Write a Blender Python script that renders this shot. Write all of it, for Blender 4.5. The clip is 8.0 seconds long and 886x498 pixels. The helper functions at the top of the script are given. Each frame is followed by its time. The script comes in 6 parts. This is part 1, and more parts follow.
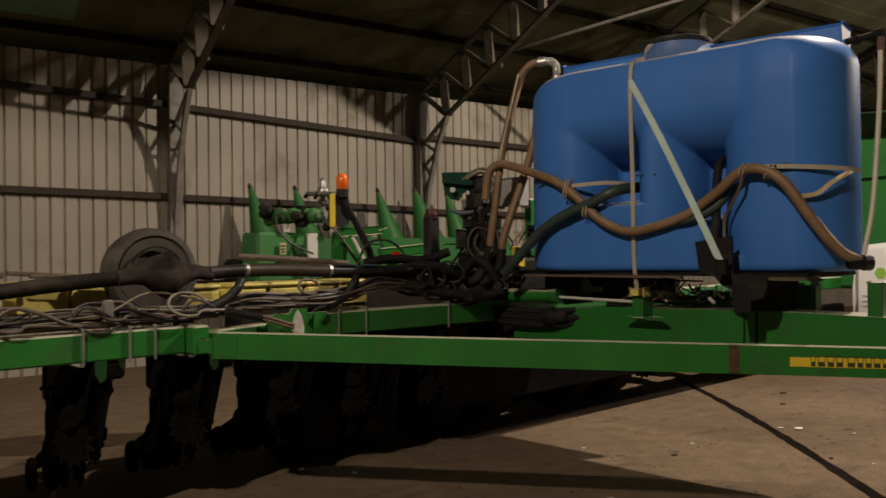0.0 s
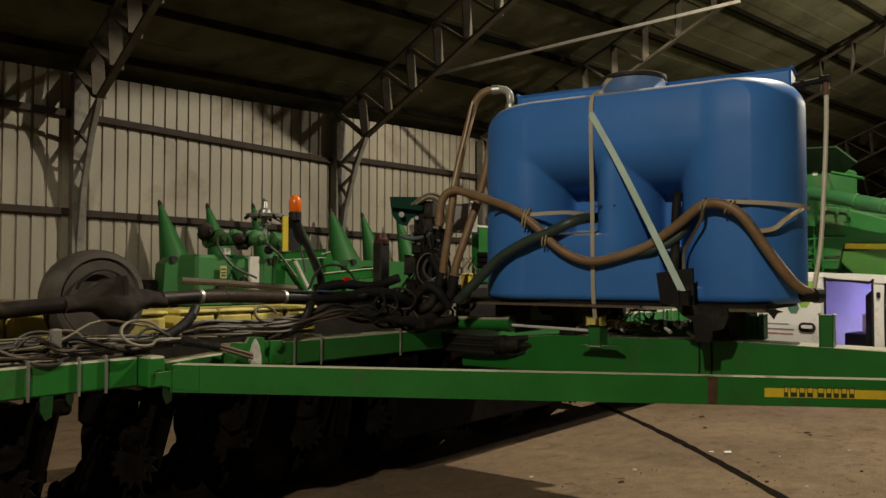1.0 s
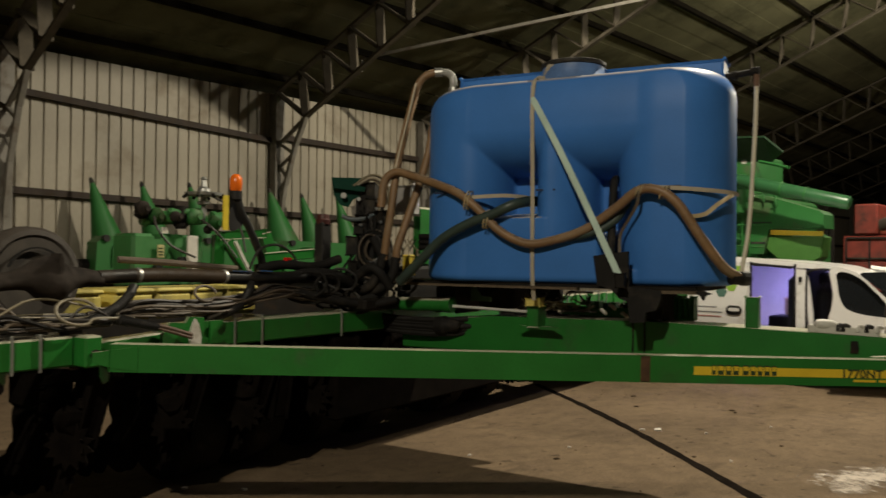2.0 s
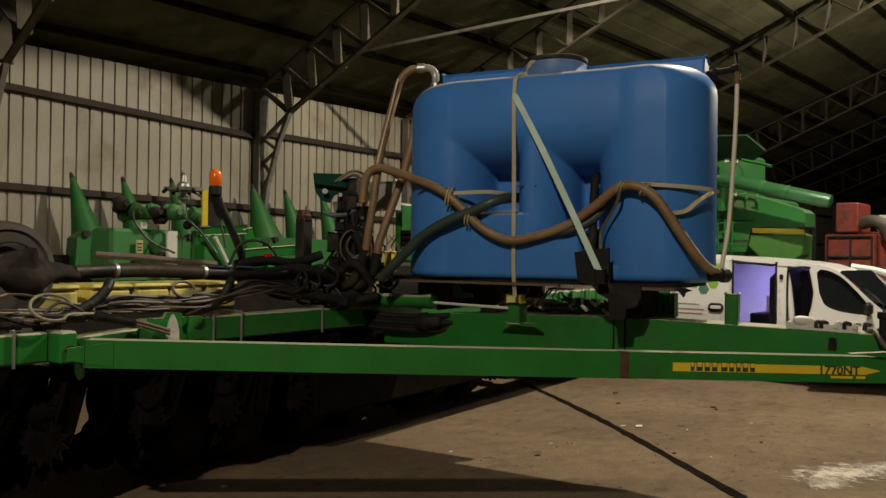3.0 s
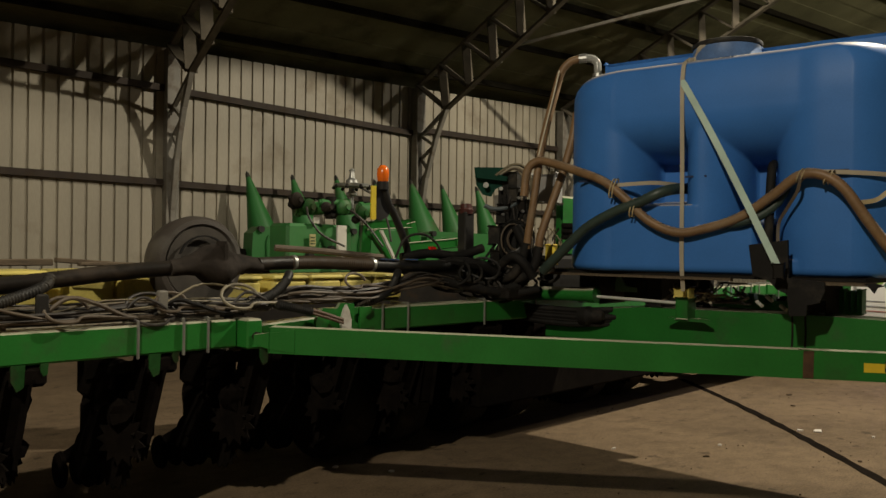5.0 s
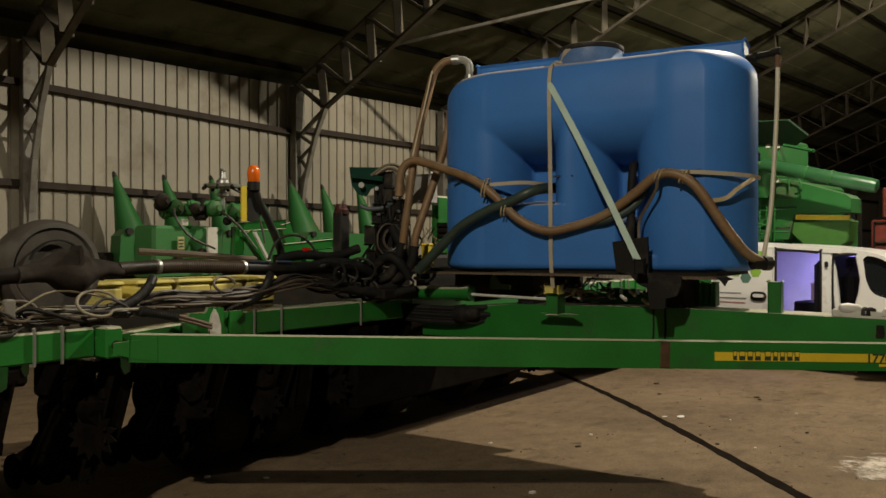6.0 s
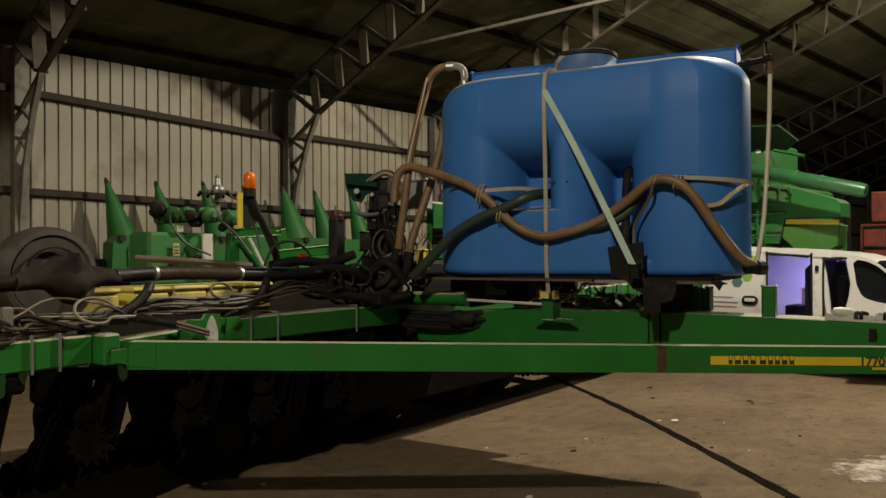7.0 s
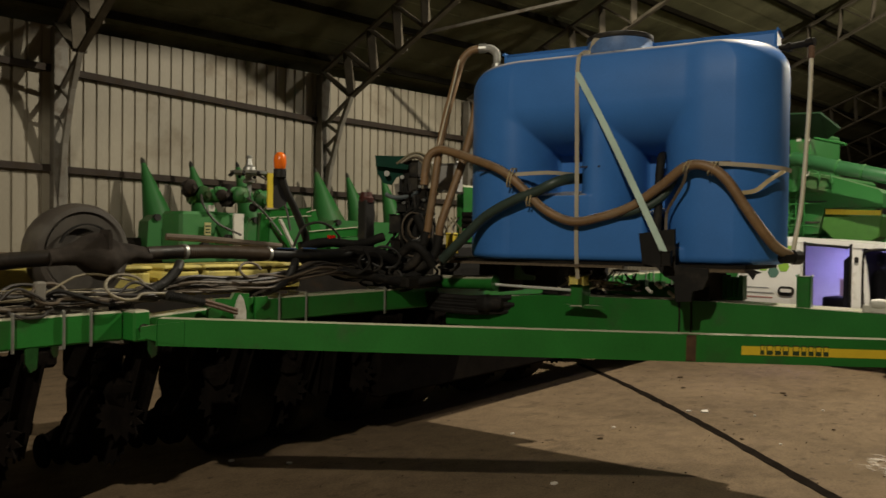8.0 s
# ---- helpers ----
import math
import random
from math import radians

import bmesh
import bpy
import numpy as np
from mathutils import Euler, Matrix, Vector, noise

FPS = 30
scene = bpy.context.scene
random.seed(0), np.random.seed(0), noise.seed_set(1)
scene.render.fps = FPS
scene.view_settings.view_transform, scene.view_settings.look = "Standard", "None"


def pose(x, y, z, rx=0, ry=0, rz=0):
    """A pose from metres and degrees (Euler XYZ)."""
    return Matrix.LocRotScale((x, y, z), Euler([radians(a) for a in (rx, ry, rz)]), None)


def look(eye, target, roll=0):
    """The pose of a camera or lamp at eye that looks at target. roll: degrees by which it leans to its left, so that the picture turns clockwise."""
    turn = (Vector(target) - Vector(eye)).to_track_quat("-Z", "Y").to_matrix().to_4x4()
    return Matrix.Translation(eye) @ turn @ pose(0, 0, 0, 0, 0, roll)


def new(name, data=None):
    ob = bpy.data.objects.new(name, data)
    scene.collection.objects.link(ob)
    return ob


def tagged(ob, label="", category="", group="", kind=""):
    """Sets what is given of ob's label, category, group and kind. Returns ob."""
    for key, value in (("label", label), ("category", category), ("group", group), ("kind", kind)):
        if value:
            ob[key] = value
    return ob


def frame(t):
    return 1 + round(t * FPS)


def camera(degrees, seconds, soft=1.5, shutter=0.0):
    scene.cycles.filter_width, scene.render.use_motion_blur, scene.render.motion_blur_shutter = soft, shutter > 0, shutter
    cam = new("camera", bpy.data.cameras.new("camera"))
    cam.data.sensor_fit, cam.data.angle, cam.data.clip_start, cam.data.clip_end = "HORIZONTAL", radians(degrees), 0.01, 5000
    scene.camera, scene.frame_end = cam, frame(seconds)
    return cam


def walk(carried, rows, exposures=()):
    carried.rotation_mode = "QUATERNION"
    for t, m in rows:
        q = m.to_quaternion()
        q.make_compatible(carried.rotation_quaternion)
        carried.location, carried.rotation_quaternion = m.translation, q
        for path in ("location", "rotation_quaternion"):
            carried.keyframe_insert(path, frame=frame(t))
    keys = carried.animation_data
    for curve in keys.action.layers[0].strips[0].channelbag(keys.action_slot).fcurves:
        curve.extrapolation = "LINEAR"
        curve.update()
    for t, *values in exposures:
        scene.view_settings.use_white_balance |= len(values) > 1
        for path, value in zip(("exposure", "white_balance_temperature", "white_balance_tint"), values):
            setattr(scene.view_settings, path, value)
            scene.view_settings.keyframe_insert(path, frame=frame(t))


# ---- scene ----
cam = camera(59.0, 8.0, shutter=0.25)
PATH = [
    (0, (0.36, -0.032, 1.725), (1.468, 1.633, 1.74), -0.7),
    (0.5, (0.183, 0.172, 1.737), (1.468, 1.704, 1.794), -1.2),
    (1, (-0.022, 0.411, 1.776), (1.315, 1.897, 1.843), 0.1),
    (1.5, (-0.128, 0.459, 1.765), (1.216, 1.94, 1.803), 0.8),
    (2, (-0.081, 0.393, 1.764), (1.37, 1.77, 1.788), 0.6),
    (2.2, (-0.056, 0.369, 1.767), (1.445, 1.69, 1.789), 0.6),
    (3.3, (-0.039, 0.387, 1.749), (1.392, 1.784, 1.762), 1.0),
    (3.5, (-0.053, 0.395, 1.749), (1.327, 1.843, 1.759), 1.2),
    (4, (-0.098, 0.426, 1.748), (1.149, 1.99, 1.749), 1.1),
    (4.2, (-0.122, 0.446, 1.745), (1.065, 2.056, 1.744), 0.9),
    (5.3, (-0.113, 0.414, 1.741), (1.085, 2.016, 1.74), 0.5),
    (5.5, (-0.084, 0.4, 1.745), (1.194, 1.939, 1.744), 0.3),
    (6, (-0.039, 0.377, 1.748), (1.371, 1.796, 1.747), -0.1),
    (6.5, (-0.041, 0.383, 1.752), (1.401, 1.769, 1.757), -0.3),
    (7, (-0.087, 0.392, 1.753), (1.34, 1.793, 1.765), -0.3),
    (7.5, (-0.04, 0.362, 1.749), (1.405, 1.745, 1.748), -0.1),
    (8, (-0.04, 0.391, 1.739), (1.327, 1.851, 1.713), 0.7),
]
walk(cam, [(t, look(eye, target, roll)) for t, eye, target, roll in PATH],
     [(0, 0.0, 6500, 22), (0.5, 0.0, 6500, 17), (1.0, 0.0, 6500, 11), (1.5, 0.0, 6500, 10), (5.0, 0.0, 6500, 10), (5.5, 0.0, 6500, 13), (6.0, 0.0, 6500, 10), (8.0, 0.0, 6500, 10)])

# ---------------------------------------------------------------- light
world = bpy.data.worlds.new("night")
scene.world = world
world.use_nodes = True
world.node_tree.nodes["Background"].inputs[0].default_value = (0.55, 0.6, 0.75, 1)
world.node_tree.nodes["Background"].inputs[1].default_value = 0.0015


def hooded_lamp(name, place, watts, radius, colour, cone=168):
    """A high lamp under a reflector hood: it shines downwards and sideways, not onto the roof."""
    data = bpy.data.lights.new(name, "SPOT")
    data.energy, data.shadow_soft_size, data.color = watts, radius, colour
    data.spot_size, data.spot_blend = radians(cone), 0.06
    ob = new(name, data)
    ob.location = place
    return ob


LAMP_WHITE = (1.0, 0.9, 0.7)
hooded_lamp("shed_lamp_light", (9.2, 3.2, 7.7), 2700, 0.07, LAMP_WHITE, 152)
hooded_lamp("shed_lamp_light", (-3.0, 0.4, 6.9), 1500, 0.1, LAMP_WHITE, 156)
# a bare lamp further east
data = bpy.data.lights.new("bare_lamp_light", "POINT")
data.energy, data.shadow_soft_size, data.color = 780, 0.3, LAMP_WHITE
new("bare_lamp_light", data).location = (17.0, 2.3, 6.0)
WEST = -8.0

# ---------------------------------------------------------------- materials
MATS = {}


def mat(name, colour, rough=0.6, metal=0.0, vary=0.25, scale=6.0, bump=0.15, fine=60.0, dirt=None, dirt_amount=0.0,
        coat=0.0, emit=None, strength=0.0, random_tone=0.0, stretch=(1, 1, 1), dust=0.0, pale_top_from=0.6, gloss=0.5):
    """A procedural surface: base colour broken up at two scales, fine relief, and an optional dirt tone in patches."""
    if name in MATS:
        return MATS[name]
    m = bpy.data.materials.new(name)
    m.use_nodes = True
    nt = m.node_tree
    N, L = nt.nodes, nt.links
    b = N["Principled BSDF"]
    co = N.new("ShaderNodeTexCoord")
    mp = N.new("ShaderNodeMapping")
    mp.inputs["Scale"].default_value = stretch
    L.new(co.outputs["Object"], mp.inputs[0])
    n1 = N.new("ShaderNodeTexNoise")
    n1.inputs["Scale"].default_value, n1.inputs["Detail"].default_value = scale, 6
    n2 = N.new("ShaderNodeTexNoise")
    n2.inputs["Scale"].default_value, n2.inputs["Detail"].default_value = fine, 4
    L.new(mp.outputs[0], n1.inputs["Vector"])
    L.new(mp.outputs[0], n2.inputs["Vector"])
    mul = N.new("ShaderNodeMath")
    mul.operation = "MULTIPLY_ADD"
    L.new(n2.outputs[0], mul.inputs[0])
    mul.inputs[1].default_value = 0.45
    L.new(n1.outputs[0], mul.inputs[2])
    ramp = N.new("ShaderNodeMapRange")
    ramp.inputs[1].default_value, ramp.inputs[2].default_value = 0.45, 1.0
    ramp.inputs[3].default_value, ramp.inputs[4].default_value = 1 - vary, 1 + vary
    L.new(mul.outputs[0], ramp.inputs[0])
    tone = ramp.outputs[0]
    if random_tone:
        info = N.new("ShaderNodeObjectInfo")
        r2 = N.new("ShaderNodeMapRange")
        r2.inputs[3].default_value, r2.inputs[4].default_value = 1 - random_tone, 1 + random_tone
        L.new(info.outputs["Random"], r2.inputs[0])
        m2 = N.new("ShaderNodeMath")
        m2.operation = "MULTIPLY"
        L.new(tone, m2.inputs[0])
        L.new(r2.outputs[0], m2.inputs[1])
        tone = m2.outputs[0]
    col = N.new("ShaderNodeVectorMath")
    col.operation = "SCALE"
    col.inputs[0].default_value = colour
    L.new(tone, col.inputs["Scale"])
    out = col.outputs[0]
    if dirt:
        n3 = N.new("ShaderNodeTexNoise")
        n3.inputs["Scale"].default_value, n3.inputs["Detail"].default_value = scale * 0.6, 9
        n3.inputs["Roughness"].default_value = 0.65
        L.new(co.outputs["Object"], n3.inputs["Vector"])
        r3 = N.new("ShaderNodeMapRange")
        r3.inputs[1].default_value, r3.inputs[2].default_value = 0.62 - 0.35 * dirt_amount, 0.78 - 0.25 * dirt_amount
        L.new(n3.outputs[0], r3.inputs[0])
        mix = N.new("ShaderNodeMix")
        mix.data_type = "RGBA"
        L.new(r3.outputs[0], mix.inputs["Factor"])
        L.new(out, mix.inputs["A"])
        mix.inputs["B"].default_value = (*dirt, 1)
        out = mix.outputs["Result"]
        rr = N.new("ShaderNodeMapRange")
        rr.inputs[3].default_value, rr.inputs[4].default_value = rough, min(1, rough + 0.3)
        L.new(r3.outputs[0], rr.inputs[0])
        L.new(rr.outputs[0], b.inputs["Roughness"])
    else:
        b.inputs["Roughness"].default_value = rough
    # pale tone on upward faces: settled dust plus lamp highlight put into the colour
    if dust:
        geo = N.new("ShaderNodeNewGeometry")
        sep = N.new("ShaderNodeSeparateXYZ")
        L.new(geo.outputs["Normal"], sep.inputs[0])
        r4 = N.new("ShaderNodeMapRange")
        r4.inputs[1].default_value, r4.inputs[2].default_value = pale_top_from, min(0.99, pale_top_from + 0.3)
        r4.inputs[4].default_value = dust
        L.new(sep.outputs["Z"], r4.inputs[0])
        mx = N.new("ShaderNodeMix")
        mx.data_type = "RGBA"
        L.new(r4.outputs[0], mx.inputs["Factor"])
        L.new(out, mx.inputs["A"])
        mx.inputs["B"].default_value = (0.5, 0.45, 0.36, 1)
        out = mx.outputs["Result"]
    L.new(out, b.inputs["Base Color"])
    b.inputs["Specular IOR Level"].default_value = gloss
    b.inputs["Metallic"].default_value = metal
    b.inputs["Coat Weight"].default_value = coat
    if emit:
        b.inputs["Emission Color"].default_value = (*emit, 1)
        b.inputs["Emission Strength"].default_value = strength
    if bump:
        bp = N.new("ShaderNodeBump")
        bp.inputs["Strength"].default_value, bp.inputs["Distance"].default_value = bump, 0.004
        L.new(n2.outputs[0], bp.inputs["Height"])
        L.new(bp.outputs[0], b.inputs["Normal"])
    MATS[name] = m
    return m


# pale tops and bevels here also carry the lamp's bright edge line
GREEN = mat("green_paint", (0.018, 0.155, 0.024), 0.34, vary=0.18, scale=3, dust=0.85, pale_top_from=0.45, dirt=(0.036, 0.08, 0.026), dirt_amount=0.15, bump=0.05)
GREEN_FAR = mat("green_machine_paint", (0.022, 0.13, 0.028), 0.5, gloss=0.35, dust=0.12, vary=0.12, scale=2, dirt=(0.09, 0.085, 0.05), dirt_amount=0.12, bump=0.03)
GREEN_DULL = mat("dull_green_plastic", (0.035, 0.16, 0.04), 0.55, vary=0.18, scale=4, dirt=(0.11, 0.1, 0.06), dirt_amount=0.2, bump=0.08)
YELLOW = mat("yellow_paint", (0.62, 0.47, 0.03), 0.45, vary=0.15, scale=5, dirt=(0.25, 0.2, 0.08), dirt_amount=0.15)
YELLOW_BOX = mat("yellow_plastic", (0.62, 0.52, 0.14), 0.55, vary=0.2, scale=5, dirt=(0.22, 0.19, 0.09), dirt_amount=0.3)
# the tank's pale top edge is partly dust, partly a painted rim highlight
BLUE = mat("blue_polyethylene", (0.05, 0.182, 0.525), 0.43, dust=0.85, pale_top_from=0.55, gloss=0.2, vary=0.1, scale=2.5, bump=0.12, fine=90)
BLACK = mat("black_rubber", (0.014, 0.013, 0.012), 0.7, vary=0.3, dirt=(0.06, 0.05, 0.04), dirt_amount=0.25, gloss=0.18)
BLACK_PLASTIC = mat("black_plastic", (0.02, 0.019, 0.018), 0.5, vary=0.25, dirt=(0.08, 0.068, 0.05), dirt_amount=0.25, gloss=0.25)
GREY_PIPE = mat("dusty_grey_pipe", (0.011, 0.008, 0.006), 0.45, vary=0.45, scale=7, dirt=(0.04, 0.027, 0.017), dirt_amount=0.3, dust=0.03, gloss=0.35)
DARK_STEEL = mat("dirty_dark_steel", (0.013, 0.011, 0.009), 0.7, metal=0.1, vary=0.4, dirt=(0.035, 0.023, 0.014), dirt_amount=0.25, gloss=0.2)
# soil crust set near black: the shade under the toolbar is in the colour
SHADED_SOIL_STEEL = mat("shaded_soil_crusted_steel", (0.006, 0.0045, 0.0035), 0.9, vary=0.5, scale=9, bump=0.5, fine=30, gloss=0.05)
PIPE_CRUST = mat("crusted_grey_pipe", (0.03, 0.024, 0.02), 0.8, vary=0.5, scale=9, bump=1.0, fine=22, dirt=(0.025, 0.02, 0.016), dirt_amount=0.4, gloss=0.15)
SOIL_GREEN = mat("soiled_green_steel", (0.012, 0.06, 0.012), 0.7, vary=0.4, scale=7, dirt=(0.04, 0.03, 0.02), dirt_amount=0.5, bump=0.3, gloss=0.15)
ROD = mat("bright_plated_rod", (0.8, 0.8, 0.77), 0.25, metal=0.3, vary=0.05, bump=0)
CHROME = mat("chrome", (0.75, 0.75, 0.73), 0.14, metal=1.0, vary=0.05, bump=0)
ZINC = mat("zinc_plated_steel", (0.42, 0.42, 0.4), 0.42, metal=0.8, vary=0.2)
HOSE = mat("brown_ribbed_hose", (0.22, 0.13, 0.062), 0.5, vary=0.25, scale=8, dirt=(0.24, 0.17, 0.1), dirt_amount=0.3, dust=0.3)
STRAP = mat("pale_webbing", (0.42, 0.37, 0.28), 0.85, vary=0.15, fine=200, bump=0.3)
STRAP_GREEN = mat("pale_green_webbing", (0.5, 0.64, 0.56), 0.8, vary=0.12, fine=200, bump=0.3)
TAPE = mat("beige_tape", (0.45, 0.36, 0.2), 0.6, vary=0.2)
PVC = mat("cream_plastic_tube", (0.6, 0.55, 0.42), 0.4, vary=0.12)
CABLE = mat("dusty_grey_cable", (0.095, 0.072, 0.05), 0.6, vary=0.3)
CABLE_DARK = mat("dark_cable", (0.035, 0.03, 0.026), 0.55, vary=0.3)
CABLE_PALE = mat("pale_cable", (0.2, 0.17, 0.11), 0.55, vary=0.25)
WHITE_PLATE = mat("white_painted_plate", (0.55, 0.53, 0.48), 0.5, vary=0.12, dirt=(0.3, 0.26, 0.2), dirt_amount=0.25)
WOOD = mat("weathered_plank", (0.11, 0.08, 0.05), 0.85, vary=0.35, stretch=(1, 8, 8), bump=0.4)
ORANGE = mat("orange_lens", (0.85, 0.16, 0.01), 0.25, vary=0.08, bump=0.05)
RED = mat("red_paint", (0.2, 0.03, 0.02), 0.55, vary=0.3, dirt=(0.07, 0.03, 0.022), dirt_amount=0.3)
RED_LENS = mat("red_lens", (0.6, 0.02, 0.01), 0.2, vary=0.05)
WHITE_CAR = mat("white_car_paint", (0.82, 0.81, 0.79), 0.3, vary=0.04, bump=0.0, coat=0.4, dirt=(0.5, 0.47, 0.42), dirt_amount=0.1)
GLASS_DARK = mat("dark_car_glass", (0.012, 0.014, 0.016), 0.06, vary=0.05, bump=0.0)
LIME = mat("lime_decal", (0.28, 0.5, 0.07), 0.45, vary=0.06, bump=0)
TEAL = mat("grey_green_decal", (0.1, 0.2, 0.16), 0.45, vary=0.06, bump=0)
PRINT = mat("grey_print", (0.25, 0.25, 0.26), 0.5, vary=0.1, bump=0)
PRINT_RED = mat("faded_red_print", (0.5, 0.22, 0.2), 0.5, vary=0.1, bump=0)
DECAL_INK = mat("dark_decal_ink", (0.03, 0.055, 0.02), 0.5, vary=0.1, bump=0)
DECAL_YELLOW = mat("yellow_decal", (0.72, 0.52, 0.03), 0.45, vary=0.08, bump=0)
INTERIOR = mat("dark_van_trim", (0.02, 0.02, 0.022), 0.8, vary=0.2, gloss=0.15)
PINK_BOX = mat("pale_cardboard", (0.5, 0.36, 0.33), 0.8, vary=0.1)
VAN_LINING = mat("pale_van_lining", (0.6, 0.6, 0.62), 0.6, vary=0.05)
STEEL_PAINT = mat("grey_painted_steel", (0.19, 0.176, 0.15), 0.6, metal=0.1, vary=0.22, scale=5, dirt=(0.1, 0.07, 0.045), dirt_amount=0.3)
STEEL_BROWN = mat("brown_oxide_steel", (0.026, 0.016, 0.01), 0.75, vary=0.4, scale=6, dirt=(0.045, 0.03, 0.018), dirt_amount=0.25)
# darker copy of the columns' grey, holding the dimness under the roof
RAFTER = mat("dimmed_grey_rafter_steel", (0.105, 0.09, 0.068), 0.75, vary=0.3, scale=5, gloss=0.15)
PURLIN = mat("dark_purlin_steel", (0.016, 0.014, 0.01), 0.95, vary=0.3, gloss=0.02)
HOSE_BLACK = mat("glossy_black_hose", (0.012, 0.012, 0.011), 0.3, vary=0.3, dirt=(0.05, 0.043, 0.034), dirt_amount=0.2)
SHEET = mat("weathered_white_sheeting", (0.315, 0.282, 0.218), 0.55, vary=0.18, scale=1.4, bump=0.05, dirt=(0.2, 0.165, 0.12), dirt_amount=0.16, stretch=(1, 1, 0.18))
ROOF = mat("dull_roof_sheeting", (0.125, 0.12, 0.068), 0.8, vary=0.3, scale=1.2, dirt=(0.05, 0.05, 0.028), dirt_amount=0.35, gloss=0.15)


def floor_material():
    """Dusty concrete: broad tone changes, dragged stains, dark spots and fine grit."""
    m = bpy.data.materials.new("dusty_concrete")
    m.use_nodes = True
    N, L = m.node_tree.nodes, m.node_tree.links
    b = N["Principled BSDF"]
    co = N.new("ShaderNodeTexCoord")

    def noise(scale, detail, rough=0.55, stretch=None, turn=0.0):
        n = N.new("ShaderNodeTexNoise")
        n.inputs["Scale"].default_value, n.inputs["Detail"].default_value, n.inputs["Roughness"].default_value = scale, detail, rough
        mp = N.new("ShaderNodeMapping")
        mp.inputs["Scale"].default_value = stretch or (1, 1, 1)
        mp.inputs["Rotation"].default_value = (0, 0, turn)
        L.new(co.outputs["Object"], mp.inputs[0])
        L.new(mp.outputs[0], n.inputs["Vector"])
        return n.outputs[0]

    def ranged(v, a, b_, c, d):
        r = N.new("ShaderNodeMapRange")
        for k, q in enumerate((a, b_, c, d)):
            r.inputs[k + 1].default_value = q
        L.new(v, r.inputs[0])
        return r.outputs[0]

    def times(a, c):
        q = N.new("ShaderNodeMath")
        q.operation = "MULTIPLY"
        L.new(a, q.inputs[0])
        L.new(c, q.inputs[1])
        return q.outputs[0]

    tone = times(ranged(noise(0.55, 8), 0.3, 0.7, 0.8, 1.16), ranged(noise(4.5, 9, 0.7, (1, 1.25, 1), 0.6), 0.3, 0.72, 0.74, 1.22))
    grit = noise(55, 5, 0.7)
    tone = times(tone, ranged(grit, 0.3, 0.7, 0.66, 1.32))
    spots = ranged(noise(6.5, 3, 0.5), 0.64, 0.72, 1.0, 0.5)
    tone = times(tone, spots)
    tone = times(tone, ranged(noise(1.3, 6, 0.7, (1, 2.4, 1), -0.4), 0.56, 0.72, 1.0, 0.62))
    col = N.new("ShaderNodeVectorMath")
    col.operation = "SCALE"
    col.inputs[0].default_value = (0.166, 0.117, 0.072)
    L.new(tone, col.inputs["Scale"])
    L.new(col.outputs[0], b.inputs["Base Color"])
    b.inputs["Roughness"].default_value = 0.88
    b.inputs["Specular IOR Level"].default_value = 0.2
    bp = N.new("ShaderNodeBump")
    bp.inputs["Strength"].default_value, bp.inputs["Distance"].default_value = 0.7, 0.004
    L.new(grit, bp.inputs["Height"])
    L.new(bp.outputs[0], b.inputs["Normal"])
    return m


def dust_material():
    """Pale dust lying in torn smears, with the floor showing between them."""
    m = bpy.data.materials.new("white_spilt_dust")
    m.use_nodes = True
    N, L = m.node_tree.nodes, m.node_tree.links
    b = N["Principled BSDF"]
    b.inputs["Base Color"].default_value = (0.6, 0.52, 0.44, 1)
    b.inputs["Roughness"].default_value = 0.95
    co = N.new("ShaderNodeTexCoord")
    n = N.new("ShaderNodeTexNoise")
    n.inputs["Scale"].default_value, n.inputs["Detail"].default_value, n.inputs["Roughness"].default_value = 8.5, 9, 0.7
    L.new(co.outputs["Object"], n.inputs["Vector"])
    g = N.new("ShaderNodeTexGradient")
    g.gradient_type = "SPHERICAL"
    mp = N.new("ShaderNodeMapping")
    mp.inputs["Location"].default_value = (-1.0, -1.0, 0)
    mp.inputs["Scale"].default_value = (2, 2, 0)
    L.new(co.outputs["Generated"], mp.inputs[0])
    L.new(mp.outputs[0], g.inputs[0])
    add = N.new("ShaderNodeMath")
    add.operation = "MULTIPLY_ADD"
    L.new(g.outputs["Fac"], add.inputs[0])
    add.inputs[1].default_value = 0.3
    L.new(n.outputs[0], add.inputs[2])
    r = N.new("ShaderNodeMapRange")
    r.inputs[1].default_value, r.inputs[2].default_value, r.inputs[4].default_value = 0.6, 0.78, 0.85
    L.new(add.outputs[0], r.inputs[0])
    L.new(r.outputs[0], b.inputs["Alpha"])
    return m


FLOOR = floor_material()
FLOOR_STRIP = mat("dark_strip", (0.014, 0.011, 0.009), 1.0, vary=0.4, scale=5, gloss=0.0)
PAPER = mat("white_litter", (0.65, 0.6, 0.55), 0.8, vary=0.1)
LIME_DUST = dust_material()
PLAIN_WALL = mat("plain_far_wall", (0.09, 0.08, 0.062), 0.8, vary=0.15, scale=1)

# ---------------------------------------------------------------- building helpers
ROOT = {}
Z = Vector((0, 0, 1))


def V(*a):
    return Vector(a)


def thing(name, place, label, category, group="", kind="", turn=0.0):
    ob = new(name)
    ob.empty_display_size = 0.2
    ob.matrix_world = pose(*place, 0, 0, turn)
    ROOT[ob.name] = pose(*place, 0, 0, turn).inverted()
    return tagged(ob, label, category, group, kind)


